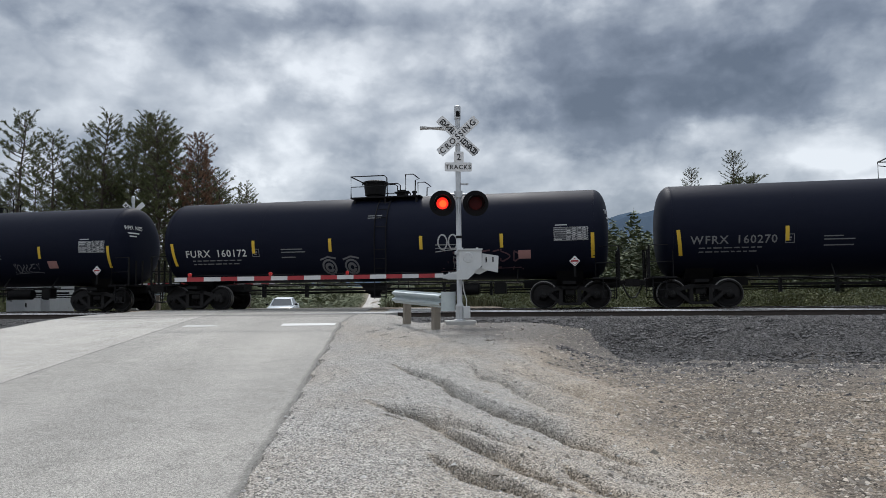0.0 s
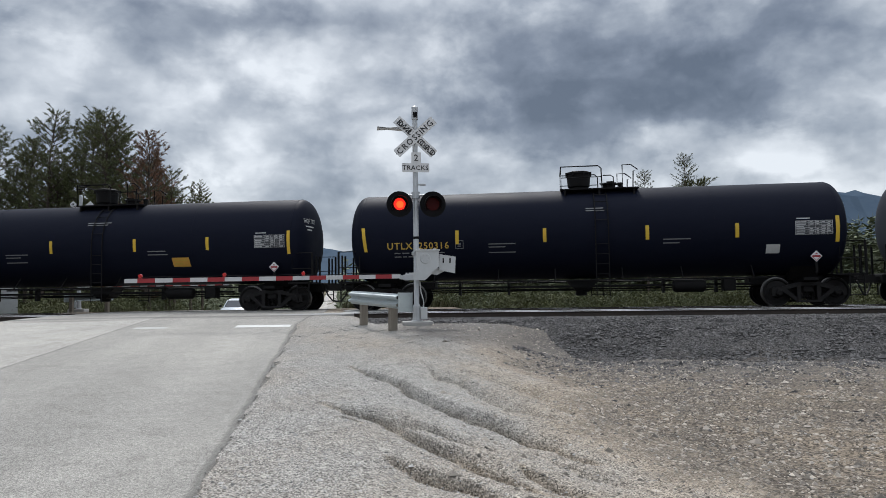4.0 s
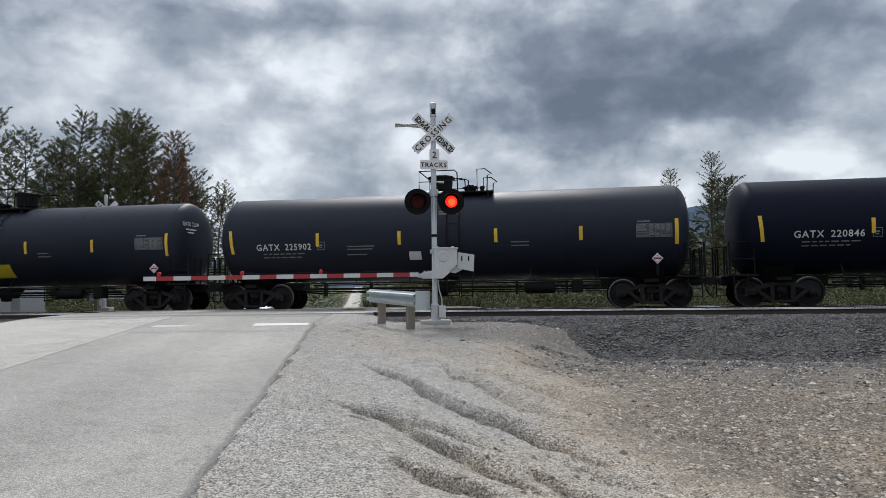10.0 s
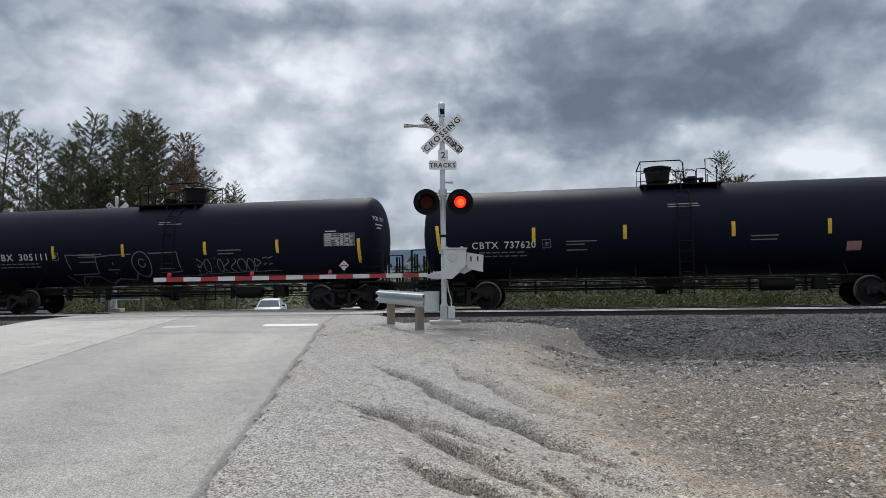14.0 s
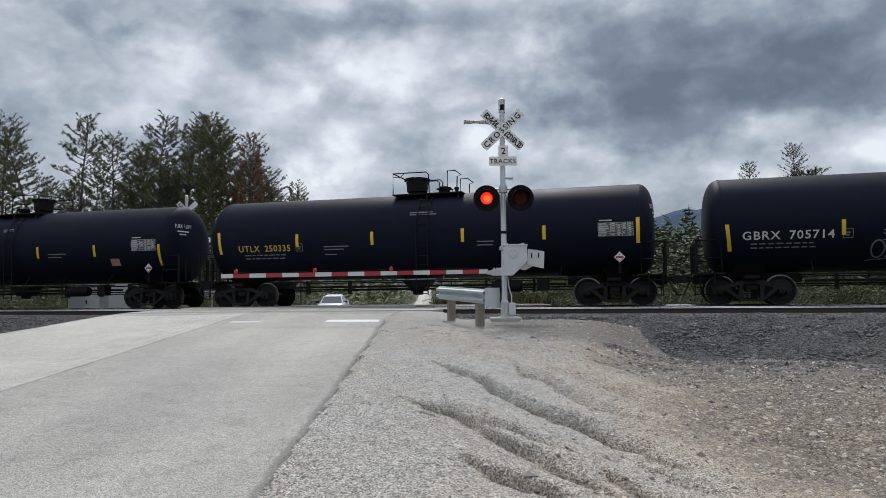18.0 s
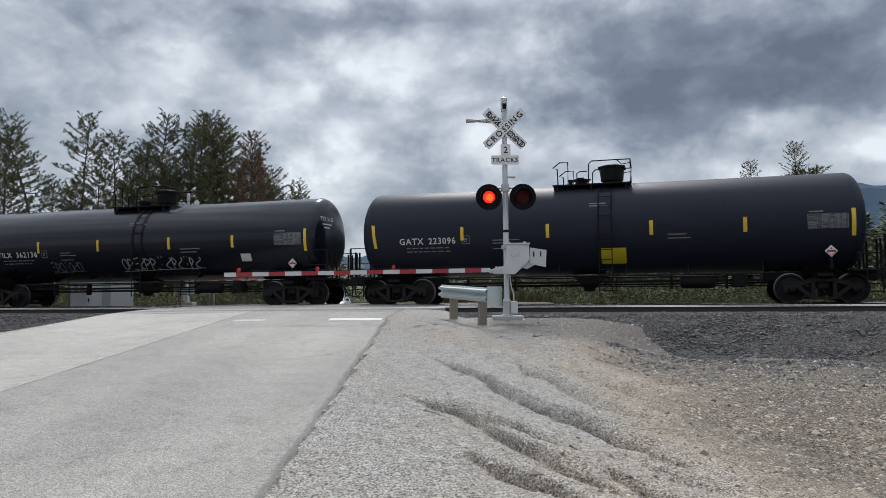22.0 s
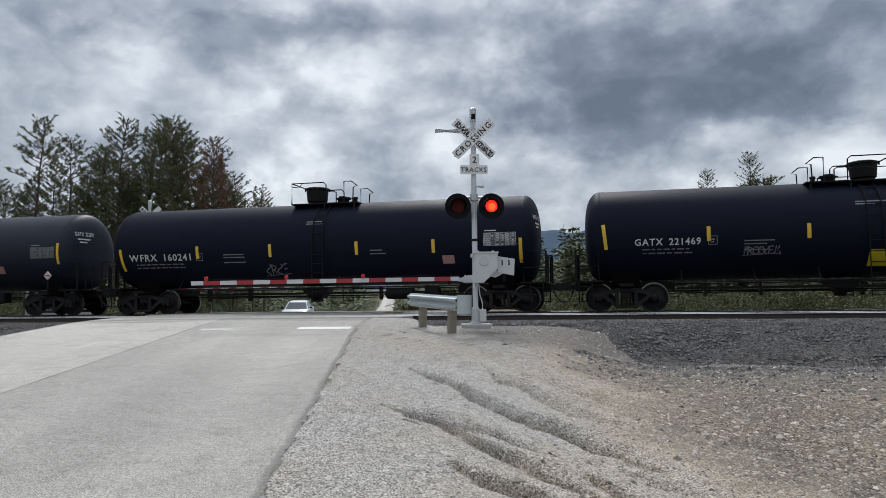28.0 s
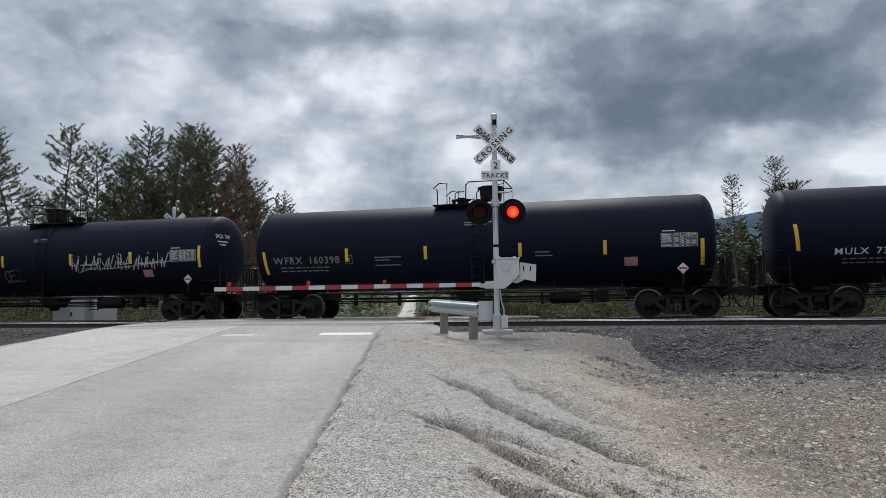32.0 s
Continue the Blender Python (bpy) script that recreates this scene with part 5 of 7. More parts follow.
        for sy in (-1, 1):
            part("side_frame", SIDE_FRAME, None, tr, at=pose(0, sy * 1.0, 0))
            for sx in (-0.14, 0.0, 0.14):
                part("coil_spring", SPRING, None, tr, at=pose(sx, sy * 1.0, 0))
        part("bolster", BOLSTER, None, tr)
        for ax in (-AXLE_X, AXLE_X):
            part("wheelset", WHEELSET, None, tr, at=pose(ax, 0, WHEEL_R))
            part("brake_beam", BRAKE_BEAM, None, tr, at=pose(ax * 0.42, 0, 0))
    # long pipe rail with brackets on both sides
    for sy in (-1, 1):
        part("side_rail", Geo().tube([(-5.6, sy * 1.40, 0.93), (5.6, sy * 1.40, 0.93)], 0.026, 8), M_UNDER, car)
        for x in (-5.2, -3.0, -1.1, 1.1, 3.0, 5.2):
            part("rail_bracket", Geo().tube([(x, sy * 1.40, 0.93), (x, sy * 1.05, 1.34)], 0.02, 6), M_UNDER, car)
    part("train_pipe", Geo().tube([(-8.6, 0.35, 0.72), (-5.6, 0.5, 0.66), (5.6, 0.5, 0.66), (8.6, 0.35, 0.72)], 0.03), M_UNDER, car)
    rod = Geo().tube([(-5.6, -0.35, 0.58), (-1.4, -0.4, 0.62), (1.8, -0.4, 0.58), (5.6, -0.35, 0.56)], 0.02)
    part("brake_rod", rod, M_UNDER, car)
    part("long_skid", Geo().box(-5.3, 5.3, -0.62, -0.54, 0.70, 0.78, 0.006), M_UNDER, car, "thin side sill bar")
    for x in (-4.4, -2.7, 2.5, 4.2):
        part("hanger", Geo().box(x - 0.04, x + 0.04, -0.62, -0.40, 0.48, 0.98), M_UNDER, car)
    part("air_reservoir", Geo().lathe([(2.75, 0.0), (2.78, 0.16), (2.85, 0.21), (3.75, 0.21), (3.82, 0.16), (3.85, 0.0)], 18, "x", (0, -0.75, 0.70)), M_UNDER, car, smooth=True)
    part("brake_valve", Geo().box(4.35, 4.75, -0.95, -0.55, 0.52, 0.92, 0.03), M_UNDER, car)
    part("outlet_valve", Geo().lathe([(0.42, 0.10), (0.44, 0.20), (0.62, 0.20), (0.64, 0.14), (0.98, 0.14)], 14, "z", (-0.2, 0, 0)), M_UNDER, car, smooth=True)
    part("outlet_skid", Geo().prism([(-0.75, 0.98), (-0.35, 0.55), (0.05, 0.55), (0.40, 0.98)], -0.35, 0.35, "y"), M_UNDER, car)
    # centre ladders, both sides
    fx = -1 if variant % 2 else 1
    lx = 0.45
    for sy in (-1, 1):
        g = Geo()
        for dx in (-0.21, 0.21):
            pts = [(lx + dx, sy * 1.56, 0.40), (lx + dx, sy * 1.60, 2.44)]
            for i in range(1, 7):
                a = radians(11.5 * i)
                pts.append((lx + dx, sy * 1.60 * math.cos(a), TANK_Z + 1.60 * math.sin(a)))
            g.tube(pts, 0.02, 6)
        for i in range(6):
            g.tube([(lx - 0.21, sy * 1.57, 0.46 + 0.33 * i), (lx + 0.21, sy * 1.57, 0.46 + 0.33 * i)], 0.014, 5)
        for i in range(5):
            a = radians(12 + 13 * i)
            g.tube([(lx - 0.21, sy * 1.60 * math.cos(a), TANK_Z + 1.60 * math.sin(a)), (lx + 0.21, sy * 1.60 * math.cos(a), TANK_Z + 1.60 * math.sin(a))], 0.014, 5)
        part("ladder", g, M_UNDER, car, "black steel rung ladder")
    # top platform with railings
    top = TANK_Z + TANK_R
    plat = Geo()
    for y0, y1 in ((-0.95, -0.45), (0.45, 0.95)):
        plat.box(-1.15, 1.45, y0, y1, top - 0.10, top - 0.06)
    plat.box(-1.15, -0.95, -0.45, 0.45, top - 0.10, top - 0.06).box(1.25, 1.45, -0.45, 0.45, top - 0.10, top - 0.06)

    def top_part(name, g, mat, label="", smooth=False):
        g.v = [(x * fx + 0.30 - 0.15 * (fx < 0), y, z) for x, y, z in g.v]
        return part(name, g, mat, car, label, smooth=smooth)
    top_part("top_platform", plat, M_UNDER, "grated steel walkway round the manway")
    for x in (-1.0, 0.15, 1.3):
        top_part("platform_leg", Geo().box(x - 0.03, x + 0.03, -0.92, -0.80, top - 0.34, top - 0.10).box(x - 0.03, x + 0.03, 0.80, 0.92, top - 0.34, top - 0.10), M_UNDER)
    hr = 0.70
    for sy in (-1, 1):
        y = sy * 0.93
        g = Geo()
        g.tube([(-1.13, y, top - 0.08), (-1.13, y, top + hr), (0.12, y, top + hr), (0.22, y, top + hr - 0.09), (0.24, y, top - 0.08)], 0.022, 6)
        g.tube([(-0.70, y, top + hr), (-0.86, y, top + hr - 0.16), (-1.13, y, top + hr - 0.12)] if variant < 2 else [(-1.13, y, top + 0.32), (0.24, y, top + 0.32)], 0.016, 5)
        top_part("platform_railing", g, M_UNDER, "bent pipe railing")
        g = Geo()
        g.tube([(0.62, y, top - 0.08), (0.62, y, top + 0.30), (0.52, y, top + 0.36), (0.28, y, top + 0.36)], 0.02, 6)
        g.tube([(0.92, y, top - 0.08), (0.92, y, top + hr), (1.20, y, top + hr), (1.43, y, top + hr - 0.18), (1.28, y, top + hr - 0.22), (1.26, y, top - 0.08)], 0.022, 6)
        top_part("platform_railing", g, M_UNDER, "bent pipe railing")
    top_part("cross_railing", Geo().tube([(-1.13, -0.93, top + hr), (-1.13, 0.93, top + hr)], 0.022, 6), M_UNDER)
    mw = [(top - 0.06, 0.33), (top + 0.08, 0.33), (top + 0.12, 0.38), (top + 0.55, 0.42), (top + 0.56, 0.45), (top + 0.62, 0.45), (top + 0.66, 0.33), (top + 0.67, 0.0)]
    man = top_part("manway", Geo().lathe(mw, 20, "z", (-0.50, 0, 0)), M_UNDER, "round black manway dome with bolted lid", smooth=True)
    for i in range(8):
        a = radians(45 * i + 20)
        cx, cy = -0.50 * fx + 0.30 - 0.15 * (fx < 0) + 0.46 * math.cos(a), 0.46 * math.sin(a)
        part("lid_bolt", Geo().lathe([(0, 0.0), (0, 0.028), (0.12, 0.028), (0.12, 0.0)], 6, "z", (cx, cy, top + 0.50)), M_UNDER, man)
    g = Geo()
    g.lathe([(top - 0.05, 0.20), (top + 0.16, 0.22), (top + 0.17, 0.30), (top + 0.20, 0.30), (top + 0.20, 0.0)], 12, "z", (0.55, 0, 0))
    g.box(0.45, 0.70, -0.25, -0.05, top + 0.18, top + 0.26).box(0.36, 0.80, -0.03, 0.05, top + 0.20, top + 0.25)
    top_part("valve_housing", g, M_UNDER)
    top_part("pressure_valve", Geo().lathe([(top - 0.04, 0.07), (top + 0.20, 0.07), (top + 0.20, 0.10), (top + 0.27, 0.09), (top + 0.28, 0.0)], 10, "z", (0.95, 0.25, 0)), M_UNDER)
    tagged(car, "black railway tank car", "tank car", "tank cars of the train")
    return car


WHEELSET = build_wheelset()
SIDE_FRAME, SPRING, BOLSTER, BRAKE_BEAM = build_truck_meshes()


def tag_line(g, rng, x0, x1, z0, h, w):
    """Sprayed scrawl: rounded looping strokes from letter to letter, with flicks, as plain shapes."""
    x = x0
    while x < x1 - 0.1:
        lw = h * rng.uniform(0.45, 0.8)
        style = rng.randrange(5)
        n = 16
        if style == 0:      # upright with a bowl
            stroke(g, [(x, z0), (x + 0.05 * lw, z0 + h * 0.5), (x + 0.12 * lw, z0 + h * rng.uniform(0.9, 1.15))], w)
            stroke(g, [(x + 0.1 * lw + lw * 0.75 * math.sin(math.pi * i / n), z0 + h * (1 - 0.62 * i / n)) for i in range(n + 1)], w)
            stroke(g, [(x + 0.3 * lw, z0 + h * 0.45), (x + lw * 1.1, z0 - 0.1 * h)], w)
        elif style == 1:    # closed loop
            stroke(g, [(x + lw * (0.5 + 0.48 * math.cos(6.6 * i / n)), z0 + h * (0.5 + 0.5 * math.sin(6.6 * i / n))) for i in range(n + 1)], w)
        elif style == 2:    # S curve
            stroke(g, [(x + lw * (0.5 + 0.45 * math.sin(6.0 * i / n + 0.6)), z0 + h * (1 - i / n)) for i in range(n + 1)], w)
        elif style == 3:    # three strokes off a spine
            stroke(g, [(x + 0.1 * lw, z0 + h), (x, z0), (x + lw, z0 + 0.06 * h)], w)
            stroke(g, [(x + 0.08 * lw, z0 + h), (x + lw * 0.9, z0 + h * 1.08)], w)
            stroke(g, [(x + 0.05 * lw, z0 + h * 0.5), (x + lw * 0.75, z0 + h * 0.58)], w)
        else:               # sharp peaks
            stroke(g, [(x, z0), (x + lw * 0.3, z0 + h * 1.1), (x + lw * 0.5, z0 + h * 0.35), (x + lw * 0.75, z0 + h * 1.15), (x + lw, z0 - 0.12 * h)], w)
        x += lw * rng.uniform(0.9, 1.15)
    stroke(g, [(x0 - 0.2 * h, z0 - 0.16 * h), ((x0 + x1) / 2, z0 - 0.05 * h), (x1 + 0.25 * h, z0 + 0.02 * h)], w * 0.6)
    return g


def spikes(g, rng, x0, x1, z, h, w):
    """A long spiky scrawl: leaning peaks of uneven height on a rising base line."""
    x, up = x0, True
    while x < x1:
        step = rng.uniform(0.10, 0.22)
        lean = rng.uniform(-0.10, 0.14)
        top = z + h * rng.uniform(0.55, 1.15)
        stroke(g, [(x, z + h * rng.uniform(-0.15, 0.15)), (x + step * 0.4 + lean * 0.4, (z + top) / 2), (x + step * 0.6 + lean, top)], w * rng.uniform(0.6, 1.1))
        if rng.random() < 0.65:
            stroke(g, [(x + step * 0.6 + lean, top), (x + step * 0.9, z + h * 0.4), (x + step * 1.2, z + h * rng.uniform(-0.1, 0.2))], w * 0.7)
        if rng.random() < 0.4:
            stroke(g, [(x - 0.05, z + h * 0.3), (x + step + 0.08, z + h * rng.uniform(0.3, 0.5))], w * 0.7)
        x += step
    stroke(g, [(x0 + 0.3, z - 0.2 * h), (x0 + 0.8, z), ((x0 + x1) / 2, z + 0.05 * h), (x1 + 0.35, z + 0.45 * h)], w * 0.5)
    return g


SPRAY = {
    "wagon_line": (((-3.86, 2.20), (-2.59, 2.14), (-2.65, 1.49), (-3.73, 1.46), (-3.86, 2.22)), ((-2.59, 2.10), (-1.92, 2.15), (-1.10, 2.17)), ((-1.92, 2.20), (-1.92, 1.12)), ((-2.2, 1.62), (-1.70, 1.62)), ((-4.07, 1.44), (-3.73, 1.09), (-3.35, 1.39), (-2.68, 1.38), (-2.40, 1.12), (-1.92, 1.29), (-1.25, 1.24), (-1.03, 1.48)),
                   tuple((-0.74 + 0.38 * math.cos(0.42 * i), 1.80 + 0.46 * math.sin(0.42 * i)) for i in range(16)), tuple((-0.72 + 0.13 * math.cos(0.7 + 0.55 * i), 1.84 + 0.15 * math.sin(0.7 + 0.55 * i)) for i in range(11)), ((-0.40, 2.18), (0.76, 2.20), (0.80, 1.50), (-0.07, 1.48)), ((-0.07, 1.62), (0.55, 1.62))),
    "big_r": (((1.44, 2.86), (2.01, 3.03), (2.76, 3.03), (3.16, 2.76), (3.18, 2.22), (2.76, 2.1), (3.37, 1.51), (2.81, 1.41), (2.29, 1.85), (2.2, 2.08), (2.1, 2.05), (2.15, 1.68), (1.49, 1.64), (1.44, 2.86)), ((2.11, 2.83), (2.53, 2.86), (2.9, 2.79), (2.76, 2.52), (2.34, 2.45), (2.23, 2.65), (2.11, 2.83)),),
    "bars": (((3.89, 2.64), (4.45, 2.72), (4.48, 3.02), (4.51, 2.73), (4.31, 2.57), (3.89, 2.58)), ((3.89, 2.12), (4.73, 2.16), (4.73, 2.01), (3.89, 2.01), (3.89, 2.12)), ((4.79, 2.94), (5.25, 2.96), (5.19, 2.16), (4.79, 2.11), (4.79, 2.94)), ((4.93, 2.77), (5.11, 2.77), (5.09, 2.55), (4.93, 2.55)), ((5.3, 2.05), (5.36, 2.72), (5.59, 2.11), (5.65, 2.72)), ((6.22, 2.55), (5.82, 2.52), (6.22, 2.38), (5.84, 2.16), (6.48, 2.07), (6.48, 1.92), (5.42, 1.92), (5.45, 1.61), (5.82, 1.57), (5.82, 1.36), (4.68, 1.38), (4.73, 1.66)),),
    "abd": (((-4.04, 2.29), (-3.4, 2.28)), ((-3.4, 1.8), (-3.35, 2.65), (-2.94, 2.69), (-2.91, 2.41), (-3.35, 2.3)), ((-2.59, 1.87), (-2.56, 2.71), (-2.18, 2.65), (-2.35, 2.39), (-2.12, 2.2), (-2.59, 1.9)), ((-2, 1.89), (-1.94, 2.72), (-1.29, 2.74), (-1.09, 2.11), (-1.77, 1.88), (-2, 1.89)), ((-3, 1.85), (-2.35, 1.92), (-1.42, 1.92)),),
    "scrawl_a": (((-7.05, 1.86), (-6.05, 2.1), (-6.16, 2.18), (-5.9, 1.95)), ((-6.05, 1.89), (-6.02, 2.33), (-5.69, 2.27), (-5.9, 2.08), (-5.62, 1.89)), ((-5.62, 1.89), (-5.59, 2.27), (-5.4, 2.21), (-5.55, 2.05)), ((-5.19, 2.33), (-5.12, 1.95), (-4.65, 1.98)),),
    "eyeball": (((-1.25, 1.77), (-1.29, 1.64), (-1.42, 1.53), (-1.58, 1.48), (-1.76, 1.48), (-1.92, 1.55), (-2.02, 1.67), (-2.06, 1.81), (-2, 1.94), (-1.88, 2.04), (-1.72, 2.09), (-1.54, 2.07), (-1.38, 2), (-1.27, 1.88), (-1.25, 1.74)), ((-2.3, 1.86), (-2.06, 1.95), (-2.12, 1.76), (-2.3, 1.86)), ((-1.94, 1.91), (-1.97, 1.59)), ((-2.06, 1.9), (-1.7, 1.99), (-1.73, 1.63)), ((-1.58, 1.94), (-1.58, 1.63), (-1.39, 1.66)), ((-1.39, 1.9), (-1.26, 1.71), (-1.46, 1.36)),),
    "kod": (((3.85, 1.92), (3.94, 1.59)), ((4.07, 1.88), (3.88, 1.71), (4.07, 1.45)), ((4.29, 1.76), (4.26, 1.67), (4.2, 1.64), (4.14, 1.68), (4.11, 1.77), (4.14, 1.85), (4.21, 1.87), (4.27, 1.83), (4.29, 1.74)), ((4.29, 1.9), (4.67, 1.75), (4.31, 1.64), (4.29, 1.9)), ((4.18, 1.45), (4.72, 1.67)), ((4.07, 1.45), (4.5, 1.29)),),
}

# each car: mark, number, paint, top variant, then extras
CARS = (
    ("WFRX", "160255", "black", 0, "card:5.0", "tag:3.4:4.6:1.5:0.3:grey"),
    ("FURX", "160172", "black", 2, "card:5.25", "eyes:-1.55", "tag:2.5:3.2:2.0:0.5:white", "tag:2.6:5.2:1.35:0.55:maroon", "tag:3.0:3.6:1.4:0.35:grey"),
    ("WFRX", "160270", "black", 0, "card:5.2", "dim"),
    ("SHQX", "71522", "black", 2, "card:5.3"),
    ("SHQX", "70779", "black", 0, "orange:3.6"),
    ("GBRX", "705726", "black", 3, "yellow:0.3", "tag:-3.9:-2.9:1.45:0.45:white", "tag:3.0:5.0:1.4:0.42:white"),
    ("SHQX", "70927", "black", 0, "orange:3.3"),
    ("UTLX", "250316", "black", 2, "card:5.6:w"),
    ("GATX", "223242", "grey", 0),
    ("SHQX", "71537", "black", 3, "yellow:0.3"),
    ("TILX", "362225", "gloss", 0, "tag:0.6:2.4:1.35:0.35:grey", "card:4.9:w", "card:5.5"),
    ("GBRX", "703611", "brown", 2, "card:5.2"),
    ("SHPX", "215203", "black", 0),
    ("CBTX", "737865", "black", 2, "spray:wagon_line:white:0.035", "word:1.1:1.98:0.28:white:YBS"),
    ("GATX", "223189", "grey", 1, "yellow:0.3"),
    ("GATX", "225902", "grey", 2, "card:-1.1:w"),
    ("GATX", "220846", "black", 0),
    ("GATX", "221473", "black", 2, "orange:2.6"),
    ("TCBX", "305055", "brown", 0, "card:5.5:w", "stencil:6.50:2.02:0.13:AAR ST-464"),
    ("CBTX", "737911", "black", 3, "card:0.75"),
    ("TCBX", "305111", "black", 1, "spray:wagon_line:grey:0.04", "tag:1.5:4.6:1.4:0.45:grey"),
    ("CBTX", "737620", "black", 2, "card:5.2"),
    ("TCBX", "305091", "black", 0, "tag:-4.0:-3.2:1.75:0.35:white", "card:5.5", "stencil:6.50:2.02:0.13:AAR ST-464"),
    ("TCBX", "306308", "black", 2, "tag:-3.8:-2.6:1.4:0.35:grey", "tag:1.3:2.6:1.4:0.4:grey"),
    ("SHQX", "71454", "black", 0, "card:4.6"),
    ("FURX", "160197", "black", 3, "tag:-4.1:-1.0:1.35:0.55:grey", "card:5.4"),
    ("UTLX", "250335", "black", 0),
    ("GBRX", "705714", "black", 2, "tag:-3.6:-2.5:1.35:0.5:grey", "tag:-1.95:-0.7:1.4:0.4:gold", "blob:2.5", "tag:1.2:2.0:1.35:0.35:red", "card:5.3"),
    ("SHQX", "71492", "black", 1, "tag:-3.6:-0.9:1.30:0.75:green", "yellow:0.3", "tag:2.9:4.6:1.45:0.45:white", "card:4.75"),
    ("CBTX", "737892", "black", 2, "tag:-3.6:-1.9:1.40:0.35:grey", "tag:1.9:4.0:1.45:0.55:white"),
    ("SHQX", "70741", "black", 1, "yellow:0.3", "orange:1.4"),
    ("TILX", "362136", "gloss", 3, "tag:-3.9:-2.4:1.4:0.35:grey", "tag:-0.4:3.2:1.42:0.42:white", "card:5.0:w"),
    ("GATX", "223096", "grey", 1, "yellow:0.3"),
    ("GATX", "220914", "black", 3, "yellow:0.3", "tag:-3.8:-2.3:1.5:0.38:grey"),
    ("SHQX", "71528", "black", 1, "yellow:0.3"),
    ("TILX", "363206", "black", 2, "orange:2.4"),
    ("UTLX", "250336", "black", 0, "tag:-3.6:0.2:1.45:0.5:gold"),
    ("SHQX", "71410", "black", 2, "yellow:0.3"),
    ("SHQX", "70615", "black", 1, "card:5.0", "orange:2.2"),
    ("GATX", "223290", "grey", 2, "card:4.7"),
    ("WFRX", "160241", "black", 0, "tag:-1.7:-0.8:1.4:0.35:grey", "card:5.0"),
    ("GATX", "221469", "black", 3, "tag:-3.3:-2.3:1.72:0.22:grey", "yellow:0.3", "orange:4.3"),
    ("SHQX", "71416", "black", 0, "spray:eyeball:white:0.03", "cloud:1.95:1.72", "spray:kod:white:0.03", "tag:5.2:6.1:1.5:0.25:grey"),
    ("SHQX", "71180", "black", 3, "spray:scrawl_a:white:0.04", "spray:abd:white:0.055", "yellow:0.42", "spray:big_r:white:0.085", "spray:bars:white:0.075", "word:6.3:2.62:0.26:white:666"),
    ("SHQX", "10393", "black", 0, "tag:-3.9:-1.8:1.55:0.4:grey", "tag:1.8:5.4:1.45:0.42:grey"),
    ("SHQX", "71463", "black", 2, "word:-5.75:2.38:0.20:white:YERBA", "tag:-3.75:-2.2:1.65:0.55:white", "tag:-3.6:-2.4:1.42:0.25:white", "spike:1.95:6.2:2.05:0.55:white", "card:5.2", "tag:-1.4:-0.6:1.6:0.4:grey"),
    ("WFRX", "160398", "black", 1, "dim", "card:5.3"),
    ("MULX", "7310", "black", 3),
    ("GATX", "221502", "black", 0),
)


TAPES = {}


